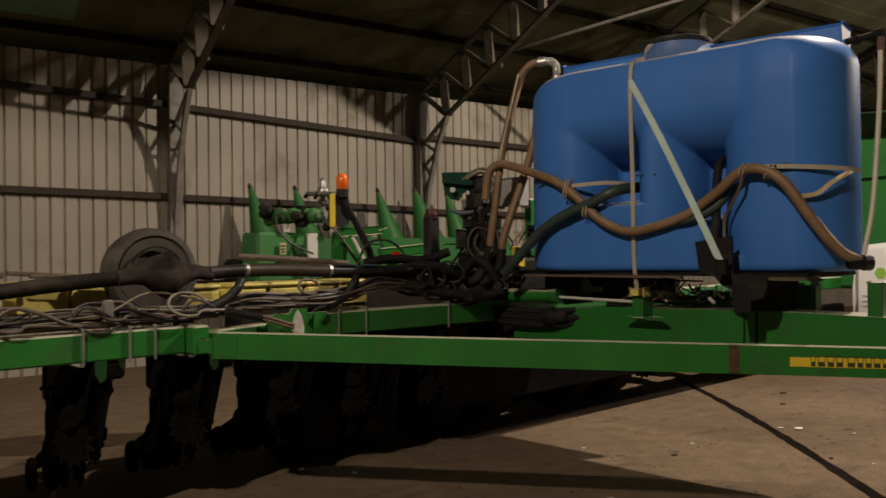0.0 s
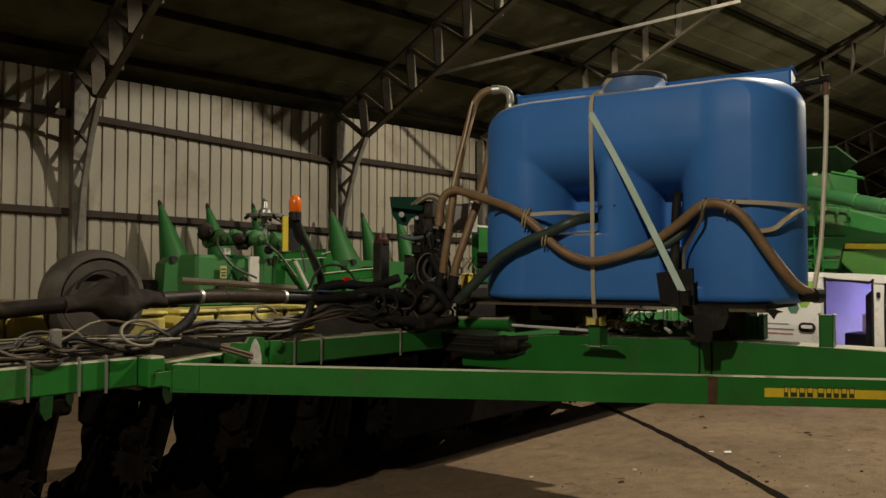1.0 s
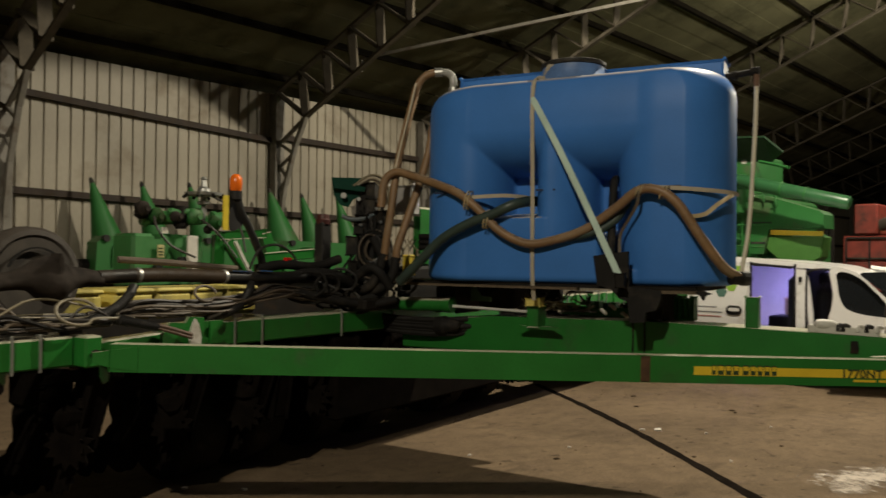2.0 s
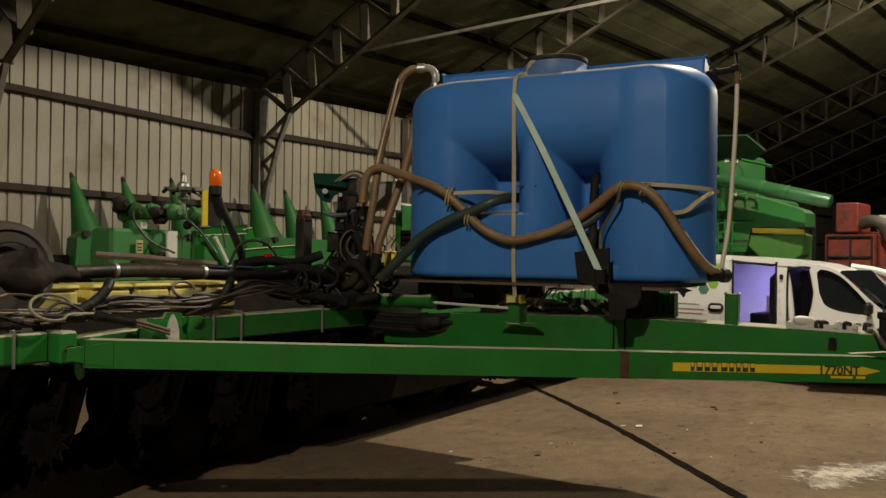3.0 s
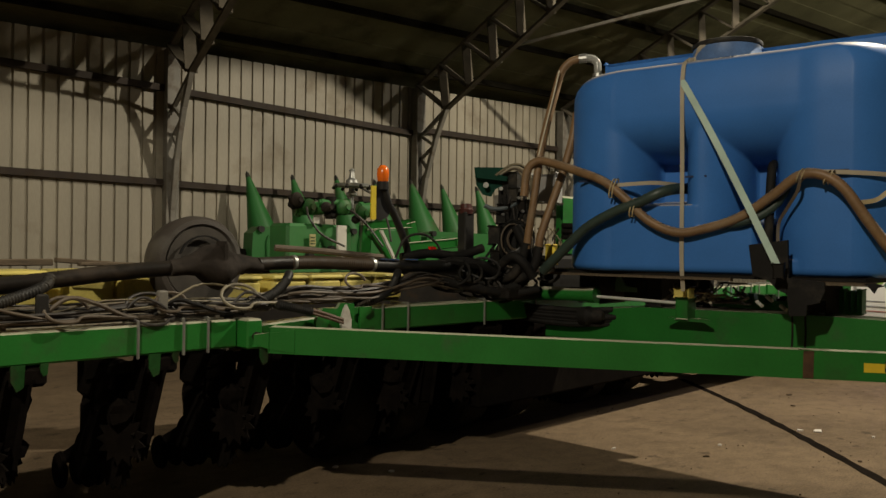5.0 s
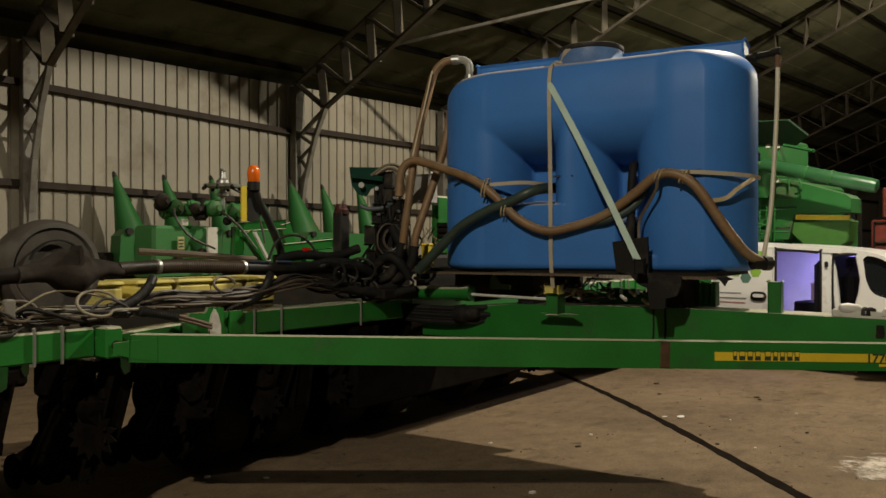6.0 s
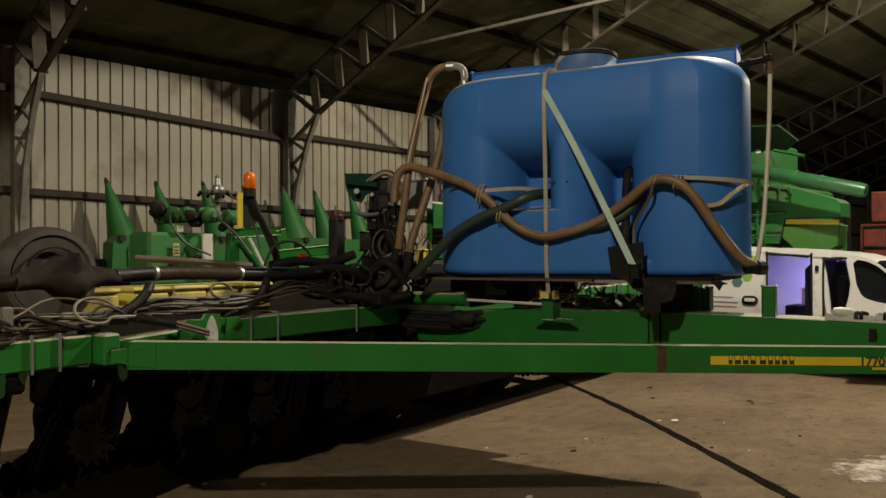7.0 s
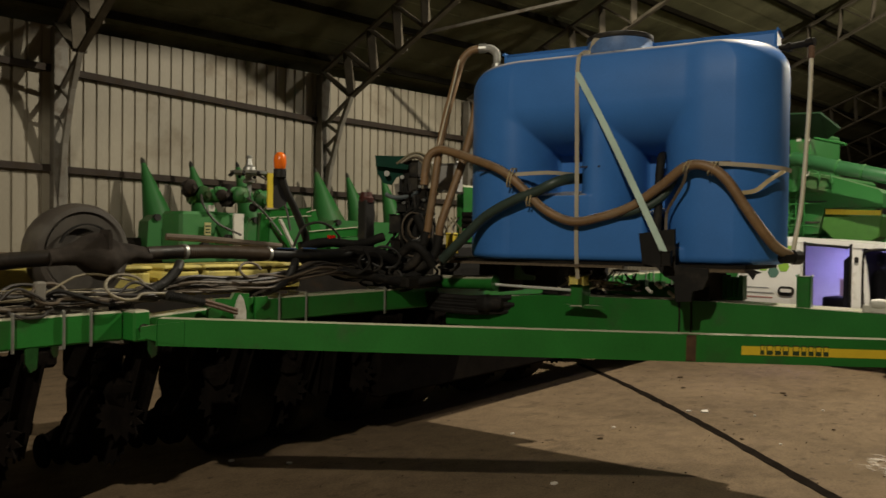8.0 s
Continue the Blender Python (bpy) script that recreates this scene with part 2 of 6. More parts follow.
def mesh_of(name, bm, material, smooth=False, base=None):
    bmesh.ops.recalc_face_normals(bm, faces=bm.faces)
    if base is not None:
        bm.transform(base)
    me = bpy.data.meshes.new(name)
    bm.to_mesh(me)
    bm.free()
    me.materials.append(material)
    if smooth:
        me.polygons.foreach_set("use_smooth", [True] * len(me.polygons))
        me.set_sharp_from_angle(angle=radians(40))
    return me


def part(name, bm, material, parent, label="", smooth=False):
    """Link a bmesh, in the world's metres, as one mesh under a thing or a part."""
    base = ROOT[parent.name]
    ob = new(name, mesh_of(name, bm, material, smooth, base))
    ob.parent = parent
    ROOT[ob.name] = base
    return tagged(ob, label)


def solid(name, bm, material, label, category="", kind="structure", smooth=False, group=""):
    ob = new(name, mesh_of(name, bm, material, smooth))
    ROOT[ob.name] = Matrix.Identity(4)
    return tagged(ob, label, category, group, kind)


def B():
    return bmesh.new()


def box(bm, c, size, m=None, bevel=0.0):
    """A box of that size about c, in the axes of m."""
    m = m or Matrix.Identity(3)
    r = bmesh.ops.create_cube(bm, size=1)
    for v in r["verts"]:
        v.co = Vector(c) + m @ Vector((v.co.x * size[0], v.co.y * size[1], v.co.z * size[2]))
    if bevel:
        es = {e for v in r["verts"] for e in v.link_edges}
        bmesh.ops.bevel(bm, geom=list(es), offset=bevel, segments=1, affect="EDGES", profile=0.5)
    return bm


def axes(p0, p1, up=Z):
    y = (Vector(p1) - Vector(p0)).normalized()
    x = y.cross(up)
    if x.length < 1e-4:
        x = y.cross(Vector((1, 0, 0)))
    x.normalize()
    z = x.cross(y)
    return Matrix((x, y, z)).transposed()


def bar(bm, p0, p1, w, h, bevel=0.0, up=Z):
    """A bar from p0 to p1, w wide and h high."""
    p0, p1 = Vector(p0), Vector(p1)
    return box(bm, (p0 + p1) / 2, (w, (p1 - p0).length, h), axes(p0, p1, up), bevel)


def rod(bm, p0, p1, r, r1=None, seg=12, caps=True):
    p0, p1 = Vector(p0), Vector(p1)
    m = axes(p0, p1)
    q = bmesh.ops.create_cone(bm, cap_ends=caps, segments=seg, radius1=r, radius2=r if r1 is None else r1, depth=(p1 - p0).length)
    for v in q["verts"]:
        v.co = (p0 + p1) / 2 + m @ Vector((v.co.x, v.co.z, -v.co.y))
    return bm


def curve_points(pts, n=8):
    """A smooth run of points through the given ones."""
    p = [Vector(q) for q in pts]
    if len(p) < 3:
        return p
    p = [2 * p[0] - p[1], *p, 2 * p[-1] - p[-2]]
    out = []
    for a, b, c, d in zip(p, p[1:], p[2:], p[3:]):
        for k in range(n):
            t = k / n
            out.append(0.5 * (2 * b + (c - a) * t + (2 * a - 5 * b + 4 * c - d) * t * t + (3 * b - a - 3 * c + d) * t**3))
    return out + [p[-2]]


def tube(bm, pts, r, seg=8, n=8, ribs=0.0, flat=1.0):
    """A round tube along a smooth line; ribs: the depth of its corrugation."""
    line = curve_points(pts, n) if n > 1 else [Vector(q) for q in pts]
    if ribs:
        fine, step = [line[0]], 0.009
        for a, b in zip(line, line[1:]):
            k = max(1, round((b - a).length / step))
            fine += [a.lerp(b, j / k) for j in range(1, k + 1)]
        line = fine
    rings, side = [], None
    for i, q in enumerate(line):
        t = (line[min(i + 1, len(line) - 1)] - line[max(i - 1, 0)]).normalized()
        if side is None:
            side = t.cross(Z if abs(t.z) < 0.9 else Vector((1, 0, 0))).normalized()
        side = (side - t * side.dot(t)).normalized()
        up = t.cross(side)
        rr = r + (ribs if i % 2 else -ribs)
        rings.append([bm.verts.new(q + side * rr * math.cos(2 * math.pi * k / seg) + up * rr * flat * math.sin(2 * math.pi * k / seg)) for k in range(seg)])
    for a, b in zip(rings, rings[1:]):
        for k in range(seg):
            bm.faces.new((a[k], a[(k + 1) % seg], b[(k + 1) % seg], b[k]))
    bm.faces.new(rings[0][::-1])
    bm.faces.new(rings[-1])
    return bm


def ribbon(bm, pts, w, thick, normal, n=6):
    """A flat band along a line, lying flat against a surface with that normal."""
    line = curve_points(pts, n)
    nn = Vector(normal).normalized()
    rings = []
    for i, q in enumerate(line):
        t = (line[min(i + 1, len(line) - 1)] - line[max(i - 1, 0)]).normalized()
        s = t.cross(nn).normalized() * (w / 2)
        u = nn * (thick / 2)
        rings.append([bm.verts.new(q + e) for e in (s + u, s - u, -s - u, -s + u)])
    for a, b in zip(rings, rings[1:]):
        for k in range(4):
            bm.faces.new((a[k], a[(k + 1) % 4], b[(k + 1) % 4], b[k]))
    bm.faces.new(rings[0][::-1])
    bm.faces.new(rings[-1])
    return bm


def prism(bm, poly, origin, ux, uy, depth):
    """A flat outline, in the axes ux and uy about origin, given that depth along their normal."""
    o, ux, uy = Vector(origin), Vector(ux).normalized(), Vector(uy).normalized()
    nn = ux.cross(uy).normalized() * depth
    a = [bm.verts.new(o + ux * x + uy * y) for x, y in poly]
    b = [bm.verts.new(o + ux * x + uy * y + nn) for x, y in poly]
    bm.faces.new(a[::-1])
    bm.faces.new(b)
    for k in range(len(poly)):
        j = (k + 1) % len(poly)
        bm.faces.new((a[k], a[j], b[j], b[k]))
    return bm


def rounded(w, h, r, n=4):
    """The outline of a rectangle with round corners, about its centre."""
    out = []
    for cx, cy, a0 in ((w / 2 - r, h / 2 - r, 0), (r - w / 2, h / 2 - r, 90), (r - w / 2, r - h / 2, 180), (w / 2 - r, r - h / 2, 270)):
        for k in range(n + 1):
            a = radians(a0 + 90 * k / n)
            out.append((cx + r * math.cos(a), cy + r * math.sin(a)))
    return out


def lathe(bm, profile, p0, p1, seg=20):
    """A turned body: profile of (along, radius) on the axis from p0 to p1."""
    p0, p1 = Vector(p0), Vector(p1)
    m = axes(p0, p1)
    d = (p1 - p0).normalized()
    rings = []
    for s, r in profile:
        c = p0 + d * s
        rings.append([bm.verts.new(c + m @ Vector((r * math.cos(2 * math.pi * k / seg), 0, r * math.sin(2 * math.pi * k / seg)))) for k in range(seg)])
    for a, b in zip(rings, rings[1:]):
        for k in range(seg):
            bm.faces.new((a[k], a[(k + 1) % seg], b[(k + 1) % seg], b[k]))
    bm.faces.new(rings[0][::-1])
    bm.faces.new(rings[-1])
    return bm


# ---------------------------------------------------------------- the shed
WALL_Y = 13.08          # inner face of the sheeting
EAVE = 4.86
SLOPE = 0.38
RIDGE_Y = 0.5
RIDGE_Z = EAVE + SLOPE * (WALL_Y - RIDGE_Y)
FRAMES = (-5.8, -1.0, 3.78, 8.52, 12.45, 18.6, 25.6, 31.0, 37.4, 43.8)   # portal frames along the shed
EAST, SOUTH = 50.0, -12.1


def roof_z(y):
    return EAVE + SLOPE * (WALL_Y - y) if y > RIDGE_Y else RIDGE_Z - SLOPE * (RIDGE_Y - y)


bm = B()
box(bm, (17, 0.5, -0.1), (67, 26, 0.2))
floor = solid("floor", bm, FLOOR, "dusty stained concrete floor of a farm shed", "floor")


def corrugated(bm, x0, x1, z0, z1, y, pitch=0.2, depth=0.034):
    """Sheeting with a trapezoid profile, ribs upright."""
    n = int(round((x1 - x0) / pitch))
    line = []
    for k in range(n):
        a = x0 + k * pitch
        line += [(a, y), (a + pitch * 0.74, y), (a + pitch * 0.78, y + depth), (a + pitch * 0.92, y + depth), (a + pitch * 0.96, y)]
    line.append((x0 + n * pitch, y))
    lo = [bm.verts.new((x, q, z0)) for x, q in line]
    hi = [bm.verts.new((x, q, z1)) for x, q in line]
    lo2 = [bm.verts.new((x, q + 0.004, z0)) for x, q in line]
    hi2 = [bm.verts.new((x, q + 0.004, z1)) for x, q in line]
    for k in range(len(line) - 1):
        bm.faces.new((lo[k], lo[k + 1], hi[k + 1], hi[k]))
        bm.faces.new((lo2[k + 1], lo2[k], hi2[k], hi2[k + 1]))
        bm.faces.new((lo[k + 1], lo[k], lo2[k], lo2[k + 1]))
        bm.faces.new((hi[k], hi[k + 1], hi2[k + 1], hi2[k]))
    return bm


wall = tagged(new("wall_north"), "weathered white ribbed metal sheeting wall of the shed", "wall", "", "structure")
ROOT[wall.name] = Matrix.Identity(4)
x = WEST
while x < EAST - 0.1:
    bm = B()
    corrugated(bm, x, x + 1.0, 0.0, EAVE + 0.02, WALL_Y + 0.0 + 0.003 * (int(x) % 2))
    part("wall_sheet", bm, SHEET, wall)
    x += 1.0

bm = B()
box(bm, (17, SOUTH - 0.1, 2.6), (66, 0.2, 5.2))
solid("wall_south", bm, PLAIN_WALL, "plain pale sheeting wall across the shed", "wall")
for nm, xx in (("wall_west", WEST - 0.2), ("wall_east", EAST)):
    bm = B()
    prism(bm, [(SOUTH, 0), (WALL_Y + 0.1, 0), (WALL_Y + 0.1, EAVE), (RIDGE_Y, RIDGE_Z), (SOUTH, roof_z(SOUTH))], (xx, 0, 0), (0, 1, 0), (0, 0, 1), 0.2)
    solid(nm, bm, PLAIN_WALL, "plain gable wall of the shed", "wall")

bm = B()
y = WALL_Y + 0.3
th = 0.05
for (ya, yb) in ((WALL_Y + 0.35, RIDGE_Y), (RIDGE_Y, SOUTH - 0.3)):
    n = 36
    for k in range(n):
        a, b = ya + (yb - ya) * k / n, ya + (yb - ya) * (k + 1) / n
        za, zb = roof_z(a) + 0.2, roof_z(b) + 0.2
        lift = 0.012 if k % 2 else 0.0
        vs = [bm.verts.new(q) for q in ((WEST - 0.2, a, za + lift), (EAST + 0.2, a, za + lift), (EAST + 0.2, b, zb + lift), (WEST - 0.2, b, zb + lift))]
        ws = [bm.verts.new(v.co + Vector((0, 0, th))) for v in vs]
        bm.faces.new(vs)
        bm.faces.new(ws[::-1])
        for i in range(4):
            j = (i + 1) % 4
            bm.faces.new((vs[j], vs[i], ws[i], ws[j]))
solid("ceiling", bm, ROOF, "dull brown roof sheeting on purlins, seen from below", "ceiling")

# a green sheet let into the roof above the wall
bm = B()
p0, p1 = V(0.4, 12.55, roof_z(12.55) + 0.19), V(0.4, 11.7, roof_z(11.7) + 0.19)
bar(bm, p0, p1, 3.7, 0.01)
solid("roof_sheet", bm, mat("faded_green_sheet", (0.12, 0.24, 0.15), 0.6, vary=0.2, scale=2), "faded green sheet patched into the roof", "roof sheet")

# girts along the wall
GIRT_Z = {-1.0: ((2.8, 2.73), (4.38, 4.22)), 3.78: ((2.72, 2.62), (4.21, 3.97)), 8.52: ((2.59, 2.55), (4.06, 4.0))}   # ends of the sagging rails, bay by bay
for a, b in zip((WEST, *FRAMES), (*FRAMES, EAST)):
    low, high = GIRT_Z.get(a, ((2.6, 2.6), (4.05, 4.05)))
    for za, zb in (low, high, (1.3, 1.3)):
        bm = B()
        y0 = WALL_Y - 0.055
        for dy, dz, w, h in ((0.0, 0.045, 0.1, 0.012), (-0.045, 0.0, 0.012, 0.1), (-0.005, -0.045, 0.07, 0.012)):
            bar(bm, (a + 0.01, y0 + dy, za + dz), (b - 0.01, y0 + dy, zb + dz), w, h)
        solid("girt", bm, STEEL_BROWN, "dark brown steel girt running along the sheeting", "girt")

# purlins under the roof
k = 0
yy = WALL_Y - 0.35
while yy > SOUTH + 0.3:
    bm = B()
    zz = roof_z(yy) + 0.13
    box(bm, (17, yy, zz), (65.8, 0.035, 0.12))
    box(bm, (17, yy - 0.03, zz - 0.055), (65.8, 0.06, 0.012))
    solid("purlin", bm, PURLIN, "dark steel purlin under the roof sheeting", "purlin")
    yy -= 1.22


def portal_frame(x):
    """A lattice column that widens upwards, and a lattice rafter on it, mirrored behind the ridge."""
    ob = thing("portal_frame", (x, WALL_Y - 0.3, 0), "grey painted lattice steel column and roof truss", "truss", "portal frames")
    for side in (1, -1):
        def P(y, z, side=side):
            return Vector((x, y if side > 0 else 2 * RIDGE_Y - y, z))
        y_wall, J, JZ = WALL_Y - 0.12, WALL_Y - 1.05, 4.32
        bm = B()
        box(bm, P(y_wall - 0.03, 2.42), (0.2, 0.2, 4.84), None, 0.008)
        part("column_leg", bm, STEEL_PAINT, ob)
        chord = [(y_wall - 0.1, 1.3), (WALL_Y - 0.24, 2.3), (WALL_Y - 0.42, 3.1), (WALL_Y - 0.75, 3.86), (J, JZ)]
        for (ya, za), (yb, zb) in zip(chord, chord[1:]):
            bm = B()
            bar(bm, P(ya, za - 0.012), P(yb, zb + 0.012), 0.09, 0.08, 0.006, Vector((1, 0, 0)))
            part("column_chord", bm, STEEL_PAINT, ob)

        def chord_y(z):
            for (ya, za), (yb, zb) in zip(chord, chord[1:]):
                if z <= zb:
                    return ya + (yb - ya) * (z - za) / (zb - za)
            return J

        levels = (2.2, 2.62, 3.02, 3.46, 3.9)
        for z0, z1 in zip(levels, levels[1:]):
            zm = (z0 + z1) / 2
            for e0, e1 in ((P(y_wall - 0.13, z0), P(chord_y(zm), zm)), (P(chord_y(zm), zm), P(y_wall - 0.13, z1))):
                bm = B()
                bar(bm, e0, e1, 0.05, 0.045, 0, Vector((1, 0, 0)))
                part("web_strut", bm, STEEL_PAINT, ob)
        bm = B()
        bar(bm, P(y_wall - 0.13, 3.9), P(J, JZ), 0.06, 0.06, 0, Vector((1, 0, 0)))
        part("web_strut", bm, STEEL_PAINT, ob)
        top0, top1 = P(WALL_Y - 0.15, roof_z(WALL_Y - 0.15) - 0.02), P(RIDGE_Y, RIDGE_Z - 0.02)
        low1 = P(RIDGE_Y, RIDGE_Z - 0.42)
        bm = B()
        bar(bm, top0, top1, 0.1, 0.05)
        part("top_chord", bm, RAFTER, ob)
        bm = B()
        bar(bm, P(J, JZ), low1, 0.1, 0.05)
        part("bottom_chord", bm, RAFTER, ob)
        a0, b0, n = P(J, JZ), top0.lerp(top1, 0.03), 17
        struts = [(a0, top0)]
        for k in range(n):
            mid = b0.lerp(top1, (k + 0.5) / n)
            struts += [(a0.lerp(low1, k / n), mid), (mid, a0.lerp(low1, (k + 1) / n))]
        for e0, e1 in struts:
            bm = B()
            # struts kept broad so that their shadow on the wall closes up
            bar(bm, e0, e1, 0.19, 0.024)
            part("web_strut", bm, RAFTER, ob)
    return ob


for xx in FRAMES:
    portal_frame(xx)
bm = B()
bar(bm, (9.35, 12.9, 5.5), (11.0, 6.04, 5.87), 0.05, 0.05)
bar(bm, (9.62, 11.78, 5.74), (9.62, 11.78, 5.3), 0.03, 0.03)
tie = solid("tie_bar", bm, STEEL_PAINT, "thin steel brace with a hanger below the roof", "tie bar", kind="")

# ---------------------------------------------------------------- blue liquid tank
TC, TD, TN = V(5.37, 4.08, 0), V(0.309, -0.951, 0), V(-0.951, -0.309, 0)
TKM = Matrix((TD, TN, Z)).transposed()


def T(s, n, z):
    """A point in the tank's own axes: along it, out of its near side, and up."""
    return TC + TD * s + TN * n + Z * z


TANK_LO, TANK_HI = 1.58, 3.2


def clamp01(v):
    return max(0.0, min(1.0, v))


def soft_max(a, b, k=0.025):
    h = clamp01(0.5 + 0.5 * (a - b) / k)
    return b + (a - b) * h + k * h * (1 - h)


def quarter(v, power=2.0):
    """A quarter of an ellipse that falls from 1 at v = 0 to nothing at v = 1."""
    return max(0.0, 1 - clamp01(v) ** power) ** 0.5


def tank_side(s, z):
    """How far the moulded side stands out from the middle plane: a lying barrel on three upright legs and a flush foot, with two through pockets."""
    barrel = 0.47 * quarter((2.81 - z) / (0.35 if s < -0.085 else 0.39))
    if s < -0.085:
        leg = 0.472 * quarter((s + 0.86) / 0.36, 2.4)
    else:
        leg = 0.485 * quarter((0.78 - s) / 0.385, 2.5)
    column = 0.455 * quarter((-0.085 - s) / 0.165 if s < -0.085 else (s + 0.085) / 0.33, 2.0 if s < -0.085 else 1.7)
    # the foot; a slit beside the last leg runs further down
    sill = 2.15 if s < -0.085 else 1.99
    if s > 0.29:
        sill = 1.99 - 0.24 * clamp01((s - 0.29) / 0.05)
    f = clamp01((sill - z) / 0.06)
    foot = 0.462 * f * f * (3 - 2 * f)
    if 0.3 < s < 0.41 and z < 2.0:
        foot = max(foot, 0.462 * quarter((s - 0.3) / 0.11) * clamp01((2.0 - z) / 0.06))
    return max(soft_max(max(leg, column), barrel, 0.02), foot)


def blue_tank():
    ob = thing("liquid_tank", T(0, 0, TANK_LO), "blue moulded plastic liquid tank strapped on a planter frame", "tank")
    bm = B()
    ns, nz = 240, 150
    length, r_top, r_bot = 1.27, 0.2, 0.05
    rings = []
    levels = [TANK_LO + 0.05 * (1 - math.cos(k * math.pi / 12)) for k in range(6)]
    levels += [TANK_LO + 0.05 + (TANK_HI - 0.2 - TANK_LO - 0.05) * i / nz for i in range(nz)]
    levels += [TANK_HI - 0.2 + 0.2 * math.sin(k * math.pi / 44) for k in range(23)]
    for z in levels:
        dz = TANK_HI - z
        tuck = 0.0
        if dz < r_top:
            tuck = r_top - math.sqrt(max(0, r_top**2 - (r_top - dz) ** 2))
        if z - TANK_LO < r_bot:
            tuck = r_bot - math.sqrt(max(0, r_bot**2 - (r_bot - z + TANK_LO) ** 2))
        lean = tuck
        if dz < 0.34:
            lean = 0.055 * ((0.34 - dz) / 0.34) ** 2
            if dz < 0.05:
                lean += 0.05 - math.sqrt(max(0, 0.05**2 - (0.05 - dz) ** 2))
        near, far = [], []
        for k in range(ns + 1):
            f = 0.45 * -math.cos(math.pi * k / ns) + 0.55 * (2 * k / ns - 1)
            s = f * (length - tuck)
            r_e = 0.45 if s > 0 else 0.48
            e = abs(s) - (length - tuck - r_e)
            n = tank_side(s, z) - lean
            if e > 0:
                n = min(n, (0.5 - lean if s > 0 else 0.472 - lean) * math.sqrt(max(0.0, 1 - (e / r_e) ** 2.4)))
            n = max(n, 0.0 if abs(s) < 0.6 else 0.004)
            near.append(bm.verts.new(T(s, n, z)))
            far.append(bm.verts.new(T(s, -n, z)))
        rings.append(near + far[::-1])
    m = len(rings[0])
    for a, b in zip(rings, rings[1:]):
        for k in range(m):
            quad = (a[k], a[(k + 1) % m], b[(k + 1) % m], b[k])
            if any(abs((v.co - TC).dot(TN)) > 0.002 for v in quad):
                bm.faces.new(quad)
    bm.faces.new(rings[0])
    bm.faces.new(rings[-1])
    bmesh.ops.remove_doubles(bm, verts=bm.verts, dist=0.0015)
    bmesh.ops.delete(bm, geom=[v for v in bm.verts if not v.link_faces], context="VERTS")
    part("tank_body", bm, BLUE, ob, smooth=True).data.set_sharp_from_angle(angle=radians(170))
    bm = B()
    box(bm, T(-0.6, -0.1, TANK_HI + 0.045), (0.84, 0.24, 0.2), TKM, 0.02)
    part("ridge", bm, BLUE, ob)
    bm = B()
    box(bm, T(0.72, -0.1, TANK_HI + 0.035), (0.92, 0.24, 0.15), TKM, 0.02)
    part("ridge", bm, BLUE, ob)
    # filler neck in a paler, greyer blue than the body
    bm = B()
    lathe(bm, [(0, 0.31), (0.04, 0.3), (0.08, 0.26), (0.18, 0.25), (0.19, 0.2)], T(0.02, 0.1, TANK_HI - 0.06), T(0.02, 0.1, TANK_HI + 0.2), 32)
    part("filler_neck", bm, mat("pale_blue_plastic", (0.09, 0.17, 0.36), 0.5, vary=0.3), ob, "pale blue filler neck", smooth=True)
    bm = B()
    lathe(bm, [(0, 0.258), (0.012, 0.264), (0.03, 0.262), (0.036, 0.25), (0.045, 0.05), (0.07, 0.045), (0.078, 0.02)], T(0.02, 0.1, TANK_HI + 0.125), T(0.02, 0.1, TANK_HI + 0.32), 32)
    part("lid", bm, BLACK_PLASTIC, ob, "dark screw lid with a small knob", smooth=True)
    # moulded recesses drawn as thin bars, their shade put into a dark blue
    for s, z in ((-0.97, 2.305), (-0.1, 2.31), (0.86, 2.305)):
        bm = B()
        box(bm, T(s, 0.468 if s < -0.5 else 0.44 if s < 0.5 else 0.498, z), (0.16, 0.012, 0.014), TKM)
        part("mould_mark", bm, mat("shaded_blue_recess", (0.006, 0.02, 0.07), 0.6), ob)
    return ob


blue_tank()

# straps, hoses and fittings on the tank
ob = thing("tie_strap", T(-0.19, 0.5, 1.5), "pale webbing strap tied over a blue tank", "strap")
bm = B()
ribbon(bm, [T(-0.19, 0.43, 1.44), T(-0.19, 0.475, 1.7), T(-0.195, 0.47, 2.3), T(-0.2, 0.48, 2.9), T(-0.203, 0.466, 3.06), T(-0.202, 0.436, 3.165), T(-0.2, 0.36, 3.212), T(-0.17, 0.27, 3.235), T(-0.13, 0.31, 3.3), T(-0.08, 0.33, 3.33)], 0.032, 0.006, TN, 8)
part("webbing", bm, STRAP, ob)
bm = B()
tube(bm, [T(-0.2, 0.32, 3.21), T(-0.21, 0.3, 3.235), T(-0.17, 0.27, 3.235), T(-0.13, 0.3, 3.21)], 0.012, 6)
part("knot", bm, STRAP, ob)
ob = thing("ratchet_strap", T(0.6, 0.7, 1.6), "pale green webbing strap running slantwise down a blue tank", "strap")
bm = B()
ribbon(bm, [T(-0.2, 0.478, 3.02), T(-0.17, 0.487, 2.98), T(0.055, 0.56, 2.59), T(0.315, 0.64, 2.1), T(0.54, 0.71, 1.66)], 0.048, 0.006, TN, 4)
part("webbing", bm, STRAP_GREEN, ob)
bm = B()
box(bm, T(0.555, 0.71, 1.62), (0.07, 0.04, 0.1), TKM, 0.008)
part("ratchet", bm, DARK_STEEL, ob, "oily black ratchet")

